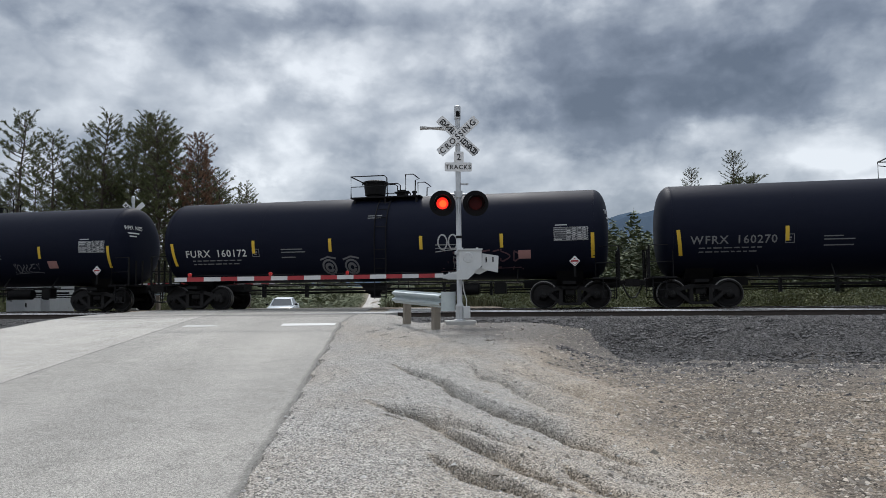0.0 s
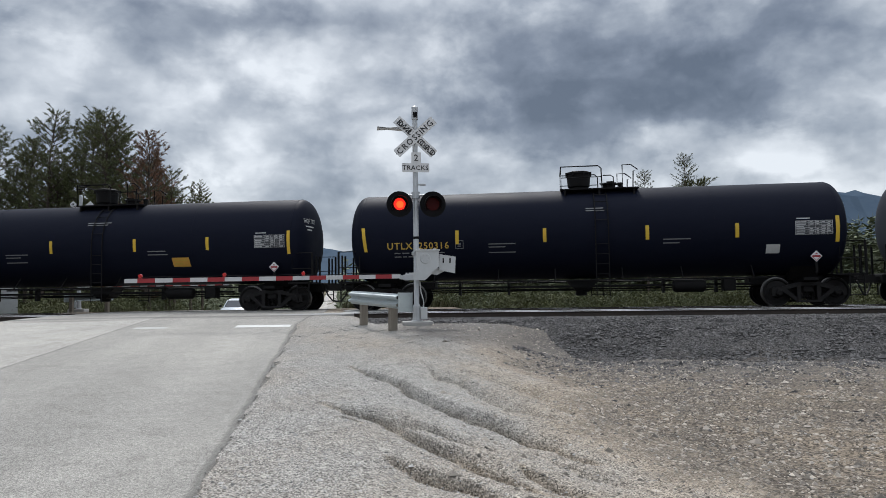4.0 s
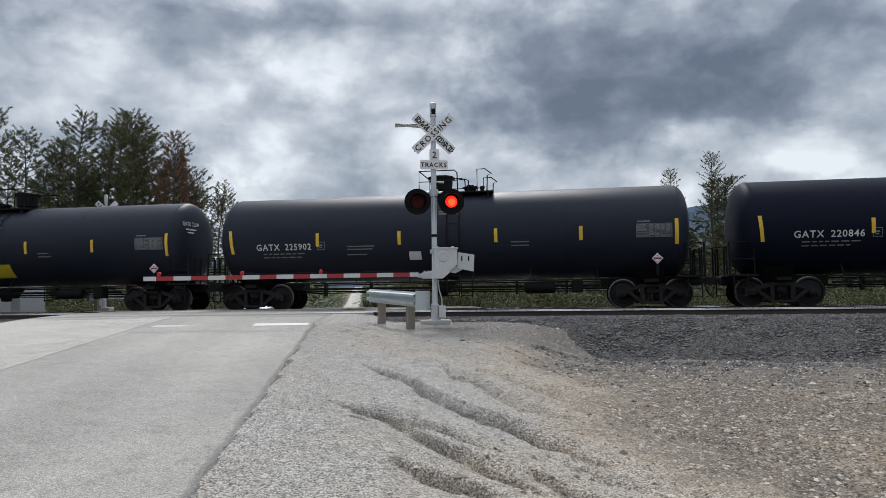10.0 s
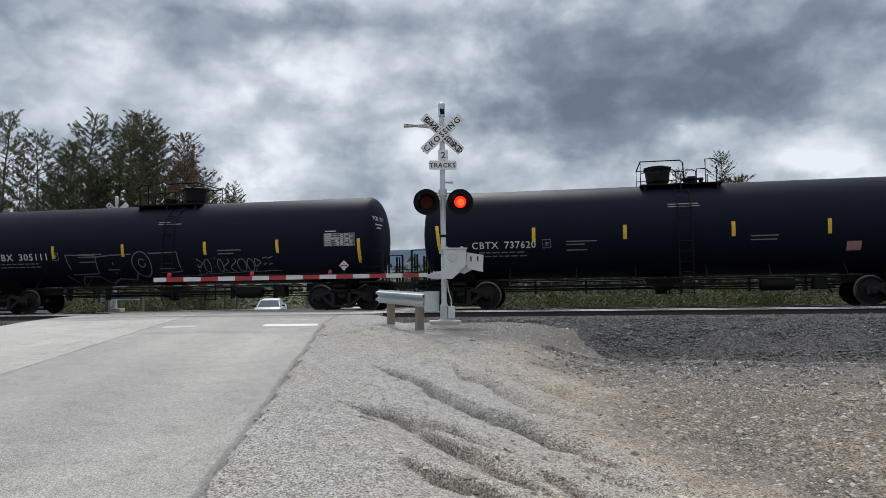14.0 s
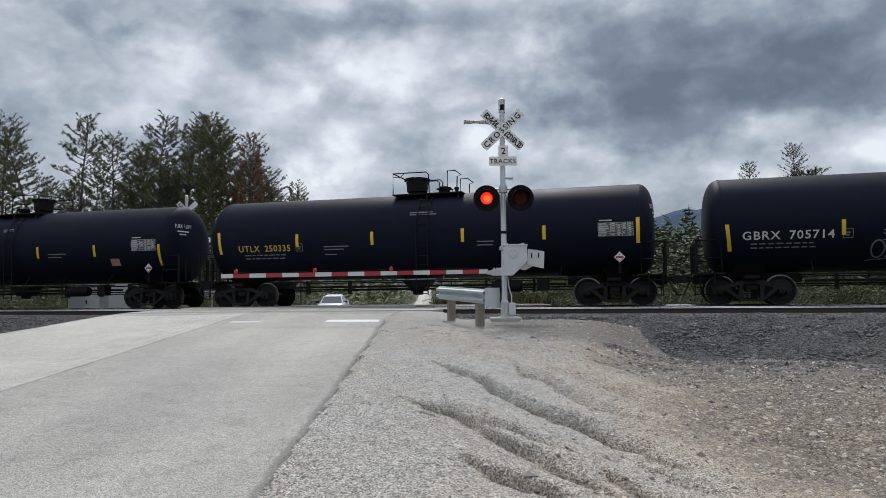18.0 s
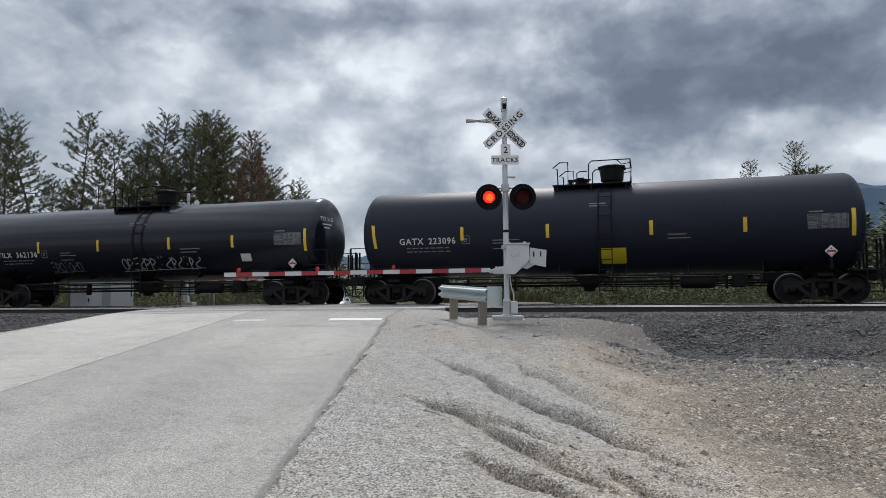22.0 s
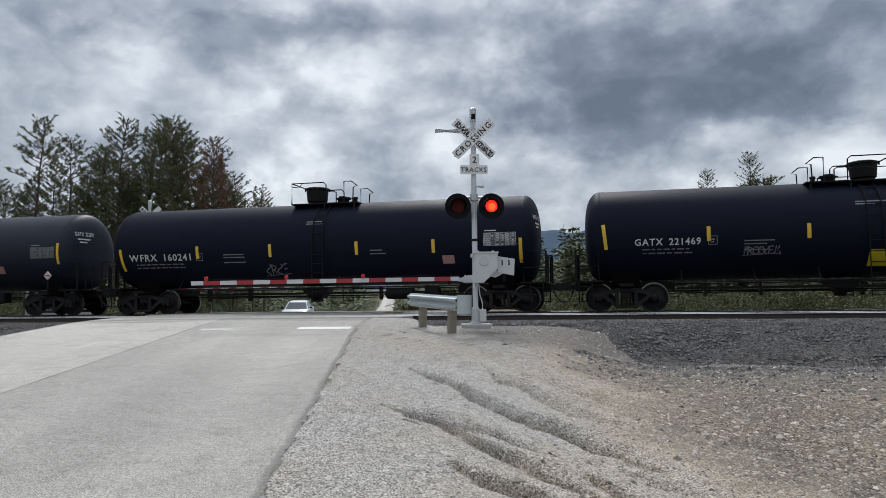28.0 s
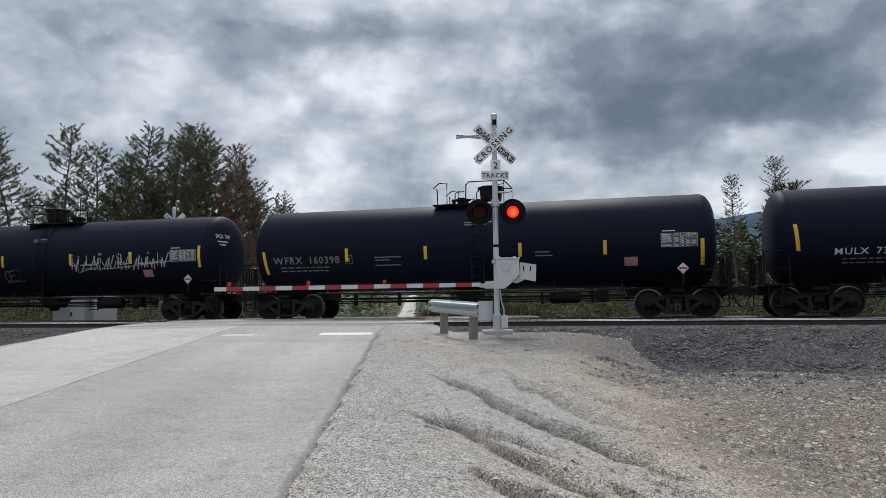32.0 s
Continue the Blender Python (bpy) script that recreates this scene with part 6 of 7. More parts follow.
def dress_car(car, k, mark, number, paint, extras):
    """Car's own lettering, cards, placards and graffiti."""
    rng = random.Random(100 + k)
    for ob in car.children:
        if ob.name.startswith(("tank", "weld_seam")):
            ob.material_slots[0].link = "OBJECT"
            ob.material_slots[0].material = M_TANKS[paint]
    ink = M_GOLD if mark == "UTLX" else M_DIM if "dim" in extras else M_WHITE
    body = mark + "  " + number
    vs, fs = letters(body, 0.245, 1.12)
    wid = max(x for x, _ in vs)
    start, span, mid = {"GATX": (-6.65, 2.05, 2.24), "GBRX": (-7.20, 2.60, 2.13), "CBTX": (-6.45, 2.15, 2.14), "SHQX": (-6.50, 2.10, 1.98), "SHPX": (-6.05, 2.05, 1.90), "UTLX": (-6.80, 2.15, 2.20),
                        "TILX": (-6.50, 2.05, 2.18), "FURX": (-7.10, 2.45, 2.10), "TCBX": (-7.25, 2.60, 2.15), "MULX": (-6.55, 1.85, 2.0)}.get(mark, (-7.25, 2.60, 2.15))
    sc = span / wid
    low = 2.19 - mid
    gap = max(x for x, _ in letters(mark, 0.245, 1.12)[0]) + 0.02
    for word, is_mark in (("car_mark", True), ("car_number", False)):
        keep = [f for f in fs if (vs[f[0]][0] < gap) == is_mark]
        used = sorted({n for f in keep for n in f})
        at = {n: m for m, n in enumerate(used)}
        flat = [(start + vs[n][0] * sc, 2.075 - low + vs[n][1] * min(1.0, span / 2.4)) for n in used]
        part(word, wrap(flat, [tuple(at[n] for n in f) for f in keep], 0.005), ink, car, "stencilled letters" if is_mark else "stencilled numerals")
    g = Geo()
    for row in range(2):
        x = start + 0.25
        for j in range(8):
            w = rng.uniform(0.10, 0.26)
            patch(g, x, x + w, 1.925 - low - 0.12 * row, 1.962 - low - 0.12 * row)
            x += w + 0.06
            if x > start + span - 0.35:
                break
    tagged(part("weight_stencil", g, M_DIM, car, "small white stencilled lines"), kind="stuff")
    # yellow reflective tape, hung higher on one builder's cars
    high = mark not in ("WFRX", "FURX", "GBRX", "TCBX")
    if high not in TAPES:
        up, mid_up = (0.34, 0.14) if high else (0.0, 0.0)
        TAPES[high] = [strip(x, z0 + (up if z1 - z0 > 0.6 else mid_up), z1 + (up if z1 - z0 > 0.6 else mid_up), 0.115, lean, 0.006, far).mesh("reflector_strip", M_YELLOW) for far in (False, True)
                       for x, z0, z1, lean in ((-7.55, 1.68, 2.50, -0.08), (-4.36, 2.08, 2.54, 0), (-1.42, 2.08, 2.54, 0), (1.9, 2.08, 2.54, 0), (4.70, 2.08, 2.54, 0), (7.72, 1.68, 2.50, 0.0))]
    for tape in TAPES[high]:
        part("reflector_strip", tape, None, car, "yellow reflective tape")
    # boxed code
    g = Geo()
    for a, b, c, d in ((0.00, 0.28, 0.24, 0.26), (0.00, 0.28, -0.02, 0.0), (0.0, 0.02, 0.0, 0.24), (0.26, 0.28, 0.0, 0.24), (0.08, 0.20, 0.12, 0.17), (0.08, 0.18, 0.05, 0.09)):
        a, b, c, d = a + start + span + 0.22, b + start + span + 0.22, c + mid - 0.12, d + mid - 0.12
        patch(g, a, b, c, d, k=2)
    part("boxed_code", g, M_DIM, car)
    # ruled data panel near the end
    g = Geo()
    for i in range(7):
        patch(g, 6.46, 7.58, 2.26 + 0.072 * i, 2.270 + 0.072 * i, k=1)
    for x in (6.46, 6.86, 7.06, 7.22, 7.40, 7.565):
        patch(g, x, x + 0.013, 2.26, 2.69)
    for row in range(6):
        for x, w in ((6.49, 0.34), (6.89, 0.14), (7.09, 0.10), (7.25, 0.12), (7.43, 0.10)):
            if rng.random() < 0.8:
                patch(g, x, x + w * rng.uniform(0.6, 1.0), 2.284 + 0.072 * row, 2.316 + 0.072 * row, k=1)
    patch(g, 6.50, 6.90, 2.76, 2.795, k=1)
    panel = part("data_panel", g, M_DIM if paint != "black" else M_PANEL_INK, car, "white ruled data stencil")
    part("panel_ground", patch(Geo(), 6.47, 7.57, 2.262, 2.688, 0.002, 4), M_PANEL_GROUND, panel, "dull grey painted ground")
    # inspection stencils
    g = Geo()
    for x0, z in ((-3.3, 2.18), (-3.3, 2.08), (-3.3, 1.90), (2.4, 2.20), (2.4, 2.08), (-0.05, 3.3), (-0.05, 3.22)):
        patch(g, x0, x0 + rng.uniform(0.45, 1.0), z, z + 0.035, k=1)
    tagged(part("inspection_stencil", g, M_DIM, car), kind="stuff")
    # hazard diamonds in white, red border
    plc = part("hazard_placard", Geo().prism([(7.12, 1.40), (7.30, 1.58), (7.12, 1.76), (6.94, 1.58)], -1.335, -1.325, "y"), M_SIGN, car, "white and red diamond placard")
    g = Geo().prism([(7.12, 1.43), (7.27, 1.58), (7.25, 1.58), (7.12, 1.45), (6.99, 1.58), (6.97, 1.58)], -1.339, -1.336, "y").box(7.00, 7.24, -1.339, -1.336, 1.55, 1.61)
    g.prism([(7.12, 1.69), (7.16, 1.64), (7.08, 1.64)], -1.339, -1.336, "y")
    tagged(part("placard_mark", g, M_RED, plc), kind="stuff")
    part("placard_holder", Geo().box(7.080, 7.160, -1.325, -1.25, 1.05, 1.70), M_UNDER, car)
    # side number on the dished end
    vs, fs = letters(body, 0.15, 1.1, "CENTER")

    def on_head(y, z):
        out = min(1.0, math.hypot(y, z - TANK_Z) / TANK_R) ** 3.226
        return (TANK_L / 2 - 0.50 * (1 - math.sqrt(max(0.0, 1 - out))) + 0.012, y, z)
    end = Geo().add([on_head(-0.62 + x * 0.62, TANK_Z + 0.60 + z) for x, z in vs], fs)
    for row, (y0, y1) in enumerate(((-0.98, -0.36), (-0.90, -0.52))):
        z = TANK_Z + 0.44 - 0.12 * row
        end.add([on_head(y, zz) for zz in (z, z + 0.05) for y in (y0, (y0 + y1) / 2, y1)], [(0, 1, 4, 3), (1, 2, 5, 4)])
    part("end_lettering", end, M_WHITE, car, "white stencil on the tank's end")
    for e in extras:
        kind, *args = e.split(":")
        if kind == "yellow":
            x = float(args[0])
            part("yellow_panel", patch(Geo(), x, x + 0.80, 1.34, 1.84, 0.006, 4), M_YPANEL, car, "bright yellow painted panel")
        elif kind == "orange":
            x = float(args[0])
            oc = part("orange_card", patch(Geo(), x, x + 0.66, 1.66, 1.98, 0.006, 3), M_ORANGE, car, "orange card with dark bars")
            part("card_mark", patch(patch(Geo(), x + 0.08, x + 0.58, 1.86, 1.90, 0.01, 1), x + 0.08, x + 0.40, 1.74, 1.80, 0.01, 1), M_GOLD, oc)
        elif kind == "card":
            x = float(args[0])
            part("white_card", patch(Geo(), x, x + 0.42, 1.70, 1.98, 0.006, 3), M_PINK if len(args) < 2 else M_PAPER, car, "small faded card")
        elif kind == "stencil":
            vs, fs = letters(args[3], float(args[2]), 1.05)
            part("lettering", wrap([(float(args[0]) + u, float(args[1]) + v) for u, v in vs], fs, 0.005), M_WHITE, car, "small white stencilled code")
        elif kind == "tag":
            x0, x1, z, h, colour = float(args[0]), float(args[1]), float(args[2]), float(args[3]), args[4]
            part("graffiti", tag_line(Geo(), rng, x0, x1, z + 0.06, h, 0.036 if h < 0.5 else 0.05), GRAF[colour], car, "sprayed scrawl in " + colour)
        elif kind == "spray":
            g = Geo()
            for line in SPRAY[args[0]]:
                fine = []
                for p, q in zip(line[:-1], line[1:]):
                    fine += [(p[0] + (q[0] - p[0]) * t / 3, p[1] + (q[1] - p[1]) * t / 3) for t in range(3)]
                stroke(g, fine + [line[-1]], float(args[2]))
            part("graffiti", g, GRAF[args[1]], car, args[1] + " sprayed line drawing")
        elif kind == "word":
            x, z, h, colour, word = float(args[0]), float(args[1]), float(args[2]), args[3], args[4]
            vs, fs = letters(word, h, 1.05)
            part("graffiti", wrap([(x + u + 0.25 * v, z + v + 0.05 * u) for u, v in vs], fs, 0.006), GRAF[colour], car, colour + " sprayed word")
        elif kind == "spike":
            part("graffiti", spikes(Geo(), rng, float(args[0]), float(args[1]), float(args[2]), float(args[3]), 0.05), GRAF[args[4]], car, args[4] + " long spiky scrawl")
        elif kind == "cloud":
            x0, z = float(args[0]), float(args[1])
            g, edge = Geo(), Geo()
            for i, (dx, dz, ra, rb) in enumerate(((0.30, 0.0, 0.36, 0.44), (0.86, 0.06, 0.40, 0.40), (1.42, 0.12, 0.36, 0.40), (1.78, 0.10, 0.26, 0.36))):
                ring = [(x0 + dx + ra * math.cos(radians(24 * j)), z + dz + rb * math.sin(radians(24 * j))) for j in range(15)]
                g.add([tank_spot(px, pz, 0.005 + 0.0012 * i) for px, pz in ring] + [tank_spot(x0 + dx, z + dz, 0.008 + 0.0012 * i)], [(j, (j + 1) % 15, 15) for j in range(15)])
                stroke(edge, ring + ring[:1], 0.05, 0.013)
            gr = part("graffiti", g, GRAF["blue"], car, "bright blue bubble graffiti")
            part("graffiti_outline", edge, GRAF["white"], gr)
        elif kind == "eyes":
            x0 = float(args[0])
            g = Geo()
            for dx in (0.0, 0.85):
                stroke(g, [(x0 + dx + 0.24 * math.cos(j * 0.45), 1.55 + 0.24 * math.sin(j * 0.45)) for j in range(15)], 0.07)
                stroke(g, [(x0 + dx + 0.12 * math.cos(j * 0.6), 1.53 + 0.12 * math.sin(j * 0.6)) for j in range(11)], 0.10)
                stroke(g, [(x0 + dx - 0.3, 1.80), (x0 + dx, 1.90), (x0 + dx + 0.3, 1.84)], 0.06)
            part("graffiti", g, GRAF["grey"], car, "two faded grey sprayed eyes")
        elif kind == "blob":
            x0 = float(args[0])
            g = Geo()
            stroke(g, [(x0 + 0.42 * math.cos(j * 0.42) * (1 - 0.25 * math.sin(j * 0.42)), 1.72 + 0.52 * math.sin(j * 0.42)) for j in range(16)], 0.045)
            stroke(g, [(x0 - 0.25, 1.75), (x0 + 0.2, 1.68), (x0 - 0.1, 1.5), (x0 + 0.3, 1.45)], 0.04)
            stroke(g, [(x0 - 0.55, 1.55), (x0 - 0.75, 1.85), (x0 - 0.62, 1.75), (x0 - 0.5, 1.92), (x0 - 0.45, 1.6)], 0.04)
            part("graffiti", g, GRAF["white"], car, "white outlined cartoonish blob")


TRAIN = []
CAR_ROT = Euler((0, 0, radians(TRACK_TURN)))


def car_pose(s):
    return Matrix.LocRotScale(TRACK + TRACK_DIR * s + Vector((0, 0, RAIL_Z)), CAR_ROT, None)


def train_run(t):
    """Metres that the train has gone at t seconds."""
    return 24.75 * t + 0.0182 * t * t


SLACK = ((-1, 0.0), (0, 0.0), (6, -0.05), (9, 0.0), (10, 0.22), (11, 0.2), (12, -0.1), (13, 0.05), (15, -0.35), (18, -0.48), (19, -0.62), (22, -0.4), (23, -0.2), (26, -0.3), (30, -0.5), (33, -0.6), (35, -0.4), (39, 0.03), (45, 0.12))      # uneven car lengths


def build_train():
    base = [build_car(v) for v in range(4)]
    names = {"black": "black", "grey": "faded grey-black", "brown": "dusty brown-black", "gloss": "glossy black"}
    first = set()
    for i, (mark, number, paint, variant, *extras) in enumerate(CARS):
        k = i - 1
        s = -0.56 + PITCH * k + float(np.interp(k, [p[0] for p in SLACK], [p[1] for p in SLACK]))
        if variant not in first:
            first.add(variant)
            car = base[variant]
            car.matrix_basis = car_pose(s)
        else:
            car = copy_thing(base[variant], car_pose(s))
        extra_words = [w for w, key in (("a yellow panel", "yellow"), ("graffiti", "tag"), ("graffiti", "spray"), ("graffiti", "spike"), ("blue graffiti", "cloud"), ("an orange card", "orange"), ("graffiti", "word")) if any(e.startswith(key) for e in extras)]
        words = names[paint] + " railway tank car with " + ("gold" if mark == "UTLX" else "white") + " lettering" + (" and " + extra_words[0] if extra_words else "")
        tagged(car, words, "tank car", "tank cars of the train")
        TRAIN.append((car, s))
        DRESS.append((car, k, mark, number, paint, extras))


DRESS = []
build_train()
for row in DRESS:
    dress_car(*row)


# ---- waiting car ----
def waiting_car():
    c = thing("parked_car", "silver sedan waiting with its front to the tracks", "car", Matrix.LocRotScale(Vector((-11.15, 50.5, float(road_z(50.2)) + 0.02)), Euler((radians(3.0), 0, radians(184.9 - 180))), None))
    # nose towards the viewer (-y)
    lower = [(-0.84, 0.22), (0.84, 0.22), (0.90, 0.45), (0.91, 0.70), (0.86, 0.92), (0.70, 0.97), (-0.70, 0.97), (-0.86, 0.92), (-0.91, 0.70), (-0.90, 0.45)]
    g = Geo()
    rings = ((-2.25, 0.80, 0.75), (-2.15, 0.94, 0.88), (-1.6, 1.0, 0.97), (-0.9, 1.0, 1.0), (1.3, 1.0, 1.02), (2.1, 0.97, 1.0), (2.3, 0.88, 0.9))
    vs = [(x * kx, y, 0.22 + (z - 0.22) * kz) for y, kx, kz in rings for x, z in lower]
    n = len(lower)
    fs = [(i * n + j, i * n + (j + 1) % n, (i + 1) * n + (j + 1) % n, (i + 1) * n + j) for i in range(len(rings) - 1) for j in range(n)]
    fs += [tuple(range(n)), tuple(range(len(rings) * n - 1, (len(rings) - 1) * n - 1, -1))]
    body = part("body", g.add(vs, fs), M_CARPAINT, c, smooth=True)
    g = Geo().add([(-0.58, -0.35, 1.38), (0.58, -0.35, 1.38), (0.60, 0.9, 1.40), (-0.60, 0.9, 1.40), (-0.50, -0.2, 1.45), (0.50, -0.2, 1.45), (0.52, 0.8, 1.46), (-0.52, 0.8, 1.46)], [(0, 1, 5, 4), (1, 2, 6, 5), (2, 3, 7, 6), (3, 0, 4, 7), (4, 5, 6, 7), (3, 2, 1, 0)])
    part("roof", g, M_CARPAINT, c)
    part("windscreen", Geo().add([(-0.72, -1.05, 0.95), (0.72, -1.05, 0.95), (0.58, -0.35, 1.38), (-0.58, -0.35, 1.38), (-0.70, -1.0, 0.94), (0.70, -1.0, 0.94), (0.56, -0.32, 1.36), (-0.56, -0.32, 1.36)], [(0, 1, 2, 3), (7, 6, 5, 4), (0, 4, 5, 1), (1, 5, 6, 2), (2, 6, 7, 3), (3, 7, 4, 0)]), M_CARGLASS, c, "dark windscreen")
    for sx in (-1, 1):
        part("side_window", Geo().add([(sx * 0.79, -0.9, 0.96), (sx * 0.80, 1.4, 0.97), (sx * 0.60, 0.9, 1.39), (sx * 0.585, -0.35, 1.375), (sx * 0.70, -0.9, 0.96), (sx * 0.70, 1.4, 0.97)], [(0, 1, 2, 3), (0, 4, 5, 1), (3, 2, 5, 4)]), M_CARGLASS, c)
        part("pillar", Geo().tube([(sx * 0.76, -1.05, 0.96), (sx * 0.60, -0.35, 1.39)], 0.04), M_CARPAINT, c)
        part("headlight", Geo().box(sx * 0.62 - 0.17, sx * 0.62 + 0.17, -2.20, -2.05, 0.60, 0.73, 0.02), M_LAMPGLASS, c, "clear headlight")
        part("mirror", Geo().box(sx * 0.98 - 0.10, sx * 0.98 + 0.10, -0.85, -0.72, 0.98, 1.10, 0.02), M_BLACK, c, "dark wing mirror")
    part("grille", Geo().box(-0.42, 0.42, -2.23, -2.12, 0.55, 0.72, 0.015), M_BLACK, c, "dark grille")
    part("bumper", Geo().box(-0.80, 0.80, -2.30, -2.10, 0.28, 0.50, 0.03), M_CARPAINT, c)
    pl = part("plate", Geo().box(-0.16, 0.16, -2.315, -2.30, 0.36, 0.48), M_PAPER, c)
    part("plate_bar", Geo().box(-0.12, 0.12, -2.32, -2.315, 0.40, 0.44), M_DIM, pl)
    tyre = Geo().lathe([(-0.10, 0.17), (-0.10, 0.29), (-0.07, 0.32), (0.07, 0.32), (0.10, 0.29), (0.10, 0.17)], 20, "x").mesh("tyre", M_RUBBER, smooth=True)
    rim = Geo().lathe([(-0.085, 0.0), (-0.085, 0.18), (0.085, 0.18), (0.085, 0.0)], 14, "x").mesh("rim", M_CHROME)
    for x, y in ((-0.78, -1.4), (0.78, -1.4), (-0.78, 1.35), (0.78, 1.35)):
        w = part("wheel", tyre, None, c, at=pose(x, y, 0.32))
        part("rim", rim, None, w)


waiting_car()


# ---- trees ----
def needle_sprays(rng, tips, per, size, spread):
    """Clumps of flat needle blades round branch tips, as arrays."""
    n = len(tips) * per
    c = np.repeat(np.asarray(tips, float), per, axis=0) + rng.normal(0, 1, (n, 3)) * np.asarray(spread)
    d = rng.normal(0, 1, (n, 3)) + np.array([0, 0, 0.35])
    d /= np.linalg.norm(d, axis=1)[:, None]
    u = np.cross(d, rng.normal(0, 1, (n, 3)))
    u /= np.linalg.norm(u, axis=1)[:, None]
    ll = size * rng.uniform(0.6, 1.5, n)[:, None]
    v = np.stack([c - u * ll * 0.16, c + u * ll * 0.16, c + d * ll], 1)
    return v


def needle_brushes(rng, tips, ways, per, size):
    """Bottle-brush tufts: needles that stand off the last piece of each twig and lean towards its tip."""
    tips, ways = np.asarray(tips, float), np.asarray(ways, float)
    n = len(tips) * per
    w = np.repeat(ways, per, axis=0)
    c = np.repeat(tips, per, axis=0) - w * rng.uniform(0.0, 1.0, n)[:, None] * size * 1.15
    d = rng.normal(0, 0.6, (n, 3)) + w * 0.8 + np.array([0, 0, 0.25])
    d /= np.linalg.norm(d, axis=1)[:, None]
    u = np.cross(d, rng.normal(0, 1, (n, 3)))
    u /= np.linalg.norm(u, axis=1)[:, None]
    ll = size * rng.uniform(0.6, 1.3, n)[:, None]
    return np.stack([c - u * ll * 0.085, c + u * ll * 0.085, c + d * ll], 1)


def tri_mesh(name, tris, mat):
    me = bpy.data.meshes.new(name)
    n = len(tris)
    me.from_pydata(tris.reshape(-1, 3).tolist(), [], np.arange(n * 3).reshape(n, 3).tolist())
    me.materials.append(mat)
    return me


def pine(seed, height, lean, bare, density, width, mat, tuft=0.30, per=12, low=0.8):
    """A pine: tapered trunk, whorls of limbs that droop low down and sweep up near the top, side twigs ending in needle tufts, sky between them."""
    rng = np.random.default_rng(seed)
    tree = new("pine_tree")
    trunk, limbs, tips, ways = Geo(), Geo(), [], []
    k = 12
    pts = [(lean * height * (i / k) ** 2 * 0.1 + 0.07 * math.sin(i * 1.3 + seed), 0.06 * math.cos(i * 1.9 + seed), height * i / k - 0.3) for i in range(k + 1)]
    trunk.tube(pts, [height * 0.0105 * (1 - 0.95 * i / k) + 0.012 for i in range(k + 1)], 8)
    z = height * bare
    while z < height * 0.985:
        f = (z / height - bare) / (1 - bare)
        shape = np.interp(f, (0.0, 0.15, 0.35, 0.60, 0.80, 0.93, 1.0), (low * 0.75, low * 0.95, 1.0, 0.94, 0.74, 0.46, 0.10))
        start = rng.uniform(0, 6.283)
        count = rng.integers(4, 7)
        for b in range(count):
            if rng.random() > density * (0.72 + 0.4 * f):
                continue
            a = start + 6.283 * b / count + rng.uniform(-0.35, 0.35)
            reach = width * shape * rng.uniform(0.55, 1.18)
            cx = np.interp(z, [p[2] for p in pts], [p[0] for p in pts])
            out = np.array((math.cos(a), math.sin(a), 0.0))
            side = np.array((-math.sin(a), math.cos(a), 0.0))
            lift = -0.16 + 1.05 * f ** 1.4 + rng.uniform(-0.12, 0.12)
            curl = 0.30 - 0.16 * f
            bow = [np.array((cx, 0, z)) + out * reach * q + np.array((0, 0, reach * (lift * q + curl * q * q))) + side * reach * 0.08 * math.sin(3 * q + a) for q in (0, 0.35, 0.7, 1.0)]
            limbs.tube([tuple(p) for p in bow], [0.014 + 0.013 * reach, 0.012 + 0.009 * reach, 0.009 + 0.004 * reach, 0.006], 3)
            n = 3 + int(reach * 4.2)
            first = 0.30 if f > 0.3 else 0.50
            for j in range(n):
                q = first + (1 - first) * (j + rng.uniform(0.2, 0.9)) / n
                at = np.array([np.interp(q, (0, 0.35, 0.7, 1.0), [p[c] for p in bow]) for c in range(3)])
                turn = rng.choice((-1, 1))
                way = out * rng.uniform(0.35, 0.9) + side * turn * rng.uniform(0.5, 1.1) * (1.1 - 0.6 * q) + np.array((0, 0, rng.uniform(0.15, 0.75)))
                way /= np.linalg.norm(way)
                ll = (0.14 + 0.26 * reach * (1.1 - 0.75 * q)) * rng.uniform(0.6, 1.2)
                tip = at + way * ll
                limbs.tube([tuple(at), tuple(tip)], [0.012, 0.005], 3)
                tips.append(tip)
                ways.append(way)
                if ll > 0.32:
                    for _ in range(3):
                        way2 = way + rng.normal(0, 0.45, 3) + np.array((0, 0, 0.2))
                        way2 /= np.linalg.norm(way2)
                        tips.append(at + way * ll * rng.uniform(0.45, 0.8) + way2 * 0.16)
                        ways.append(way2)
            tips.append(bow[-1])
            ways.append((bow[-1] - bow[-2]) / np.linalg.norm(bow[-1] - bow[-2]))
        z += height * rng.uniform(0.018, 0.030)
    for dz in (0.0, 0.25, 0.5):
        tips.append(np.array((pts[-1][0], pts[-1][1], height - 0.30 - dz)))
        ways.append(np.array((0.0, 0.0, 1.0)))
    part("trunk", trunk, M_BARK, tree, "grey-brown trunk", smooth=True)
    part("branchwork", limbs, M_BARK, tree)
    part("crown", tri_mesh("crown", needle_brushes(rng, tips, ways, per, tuft), mat), None, tree, "open crown of upturned needle tufts")
    return tree


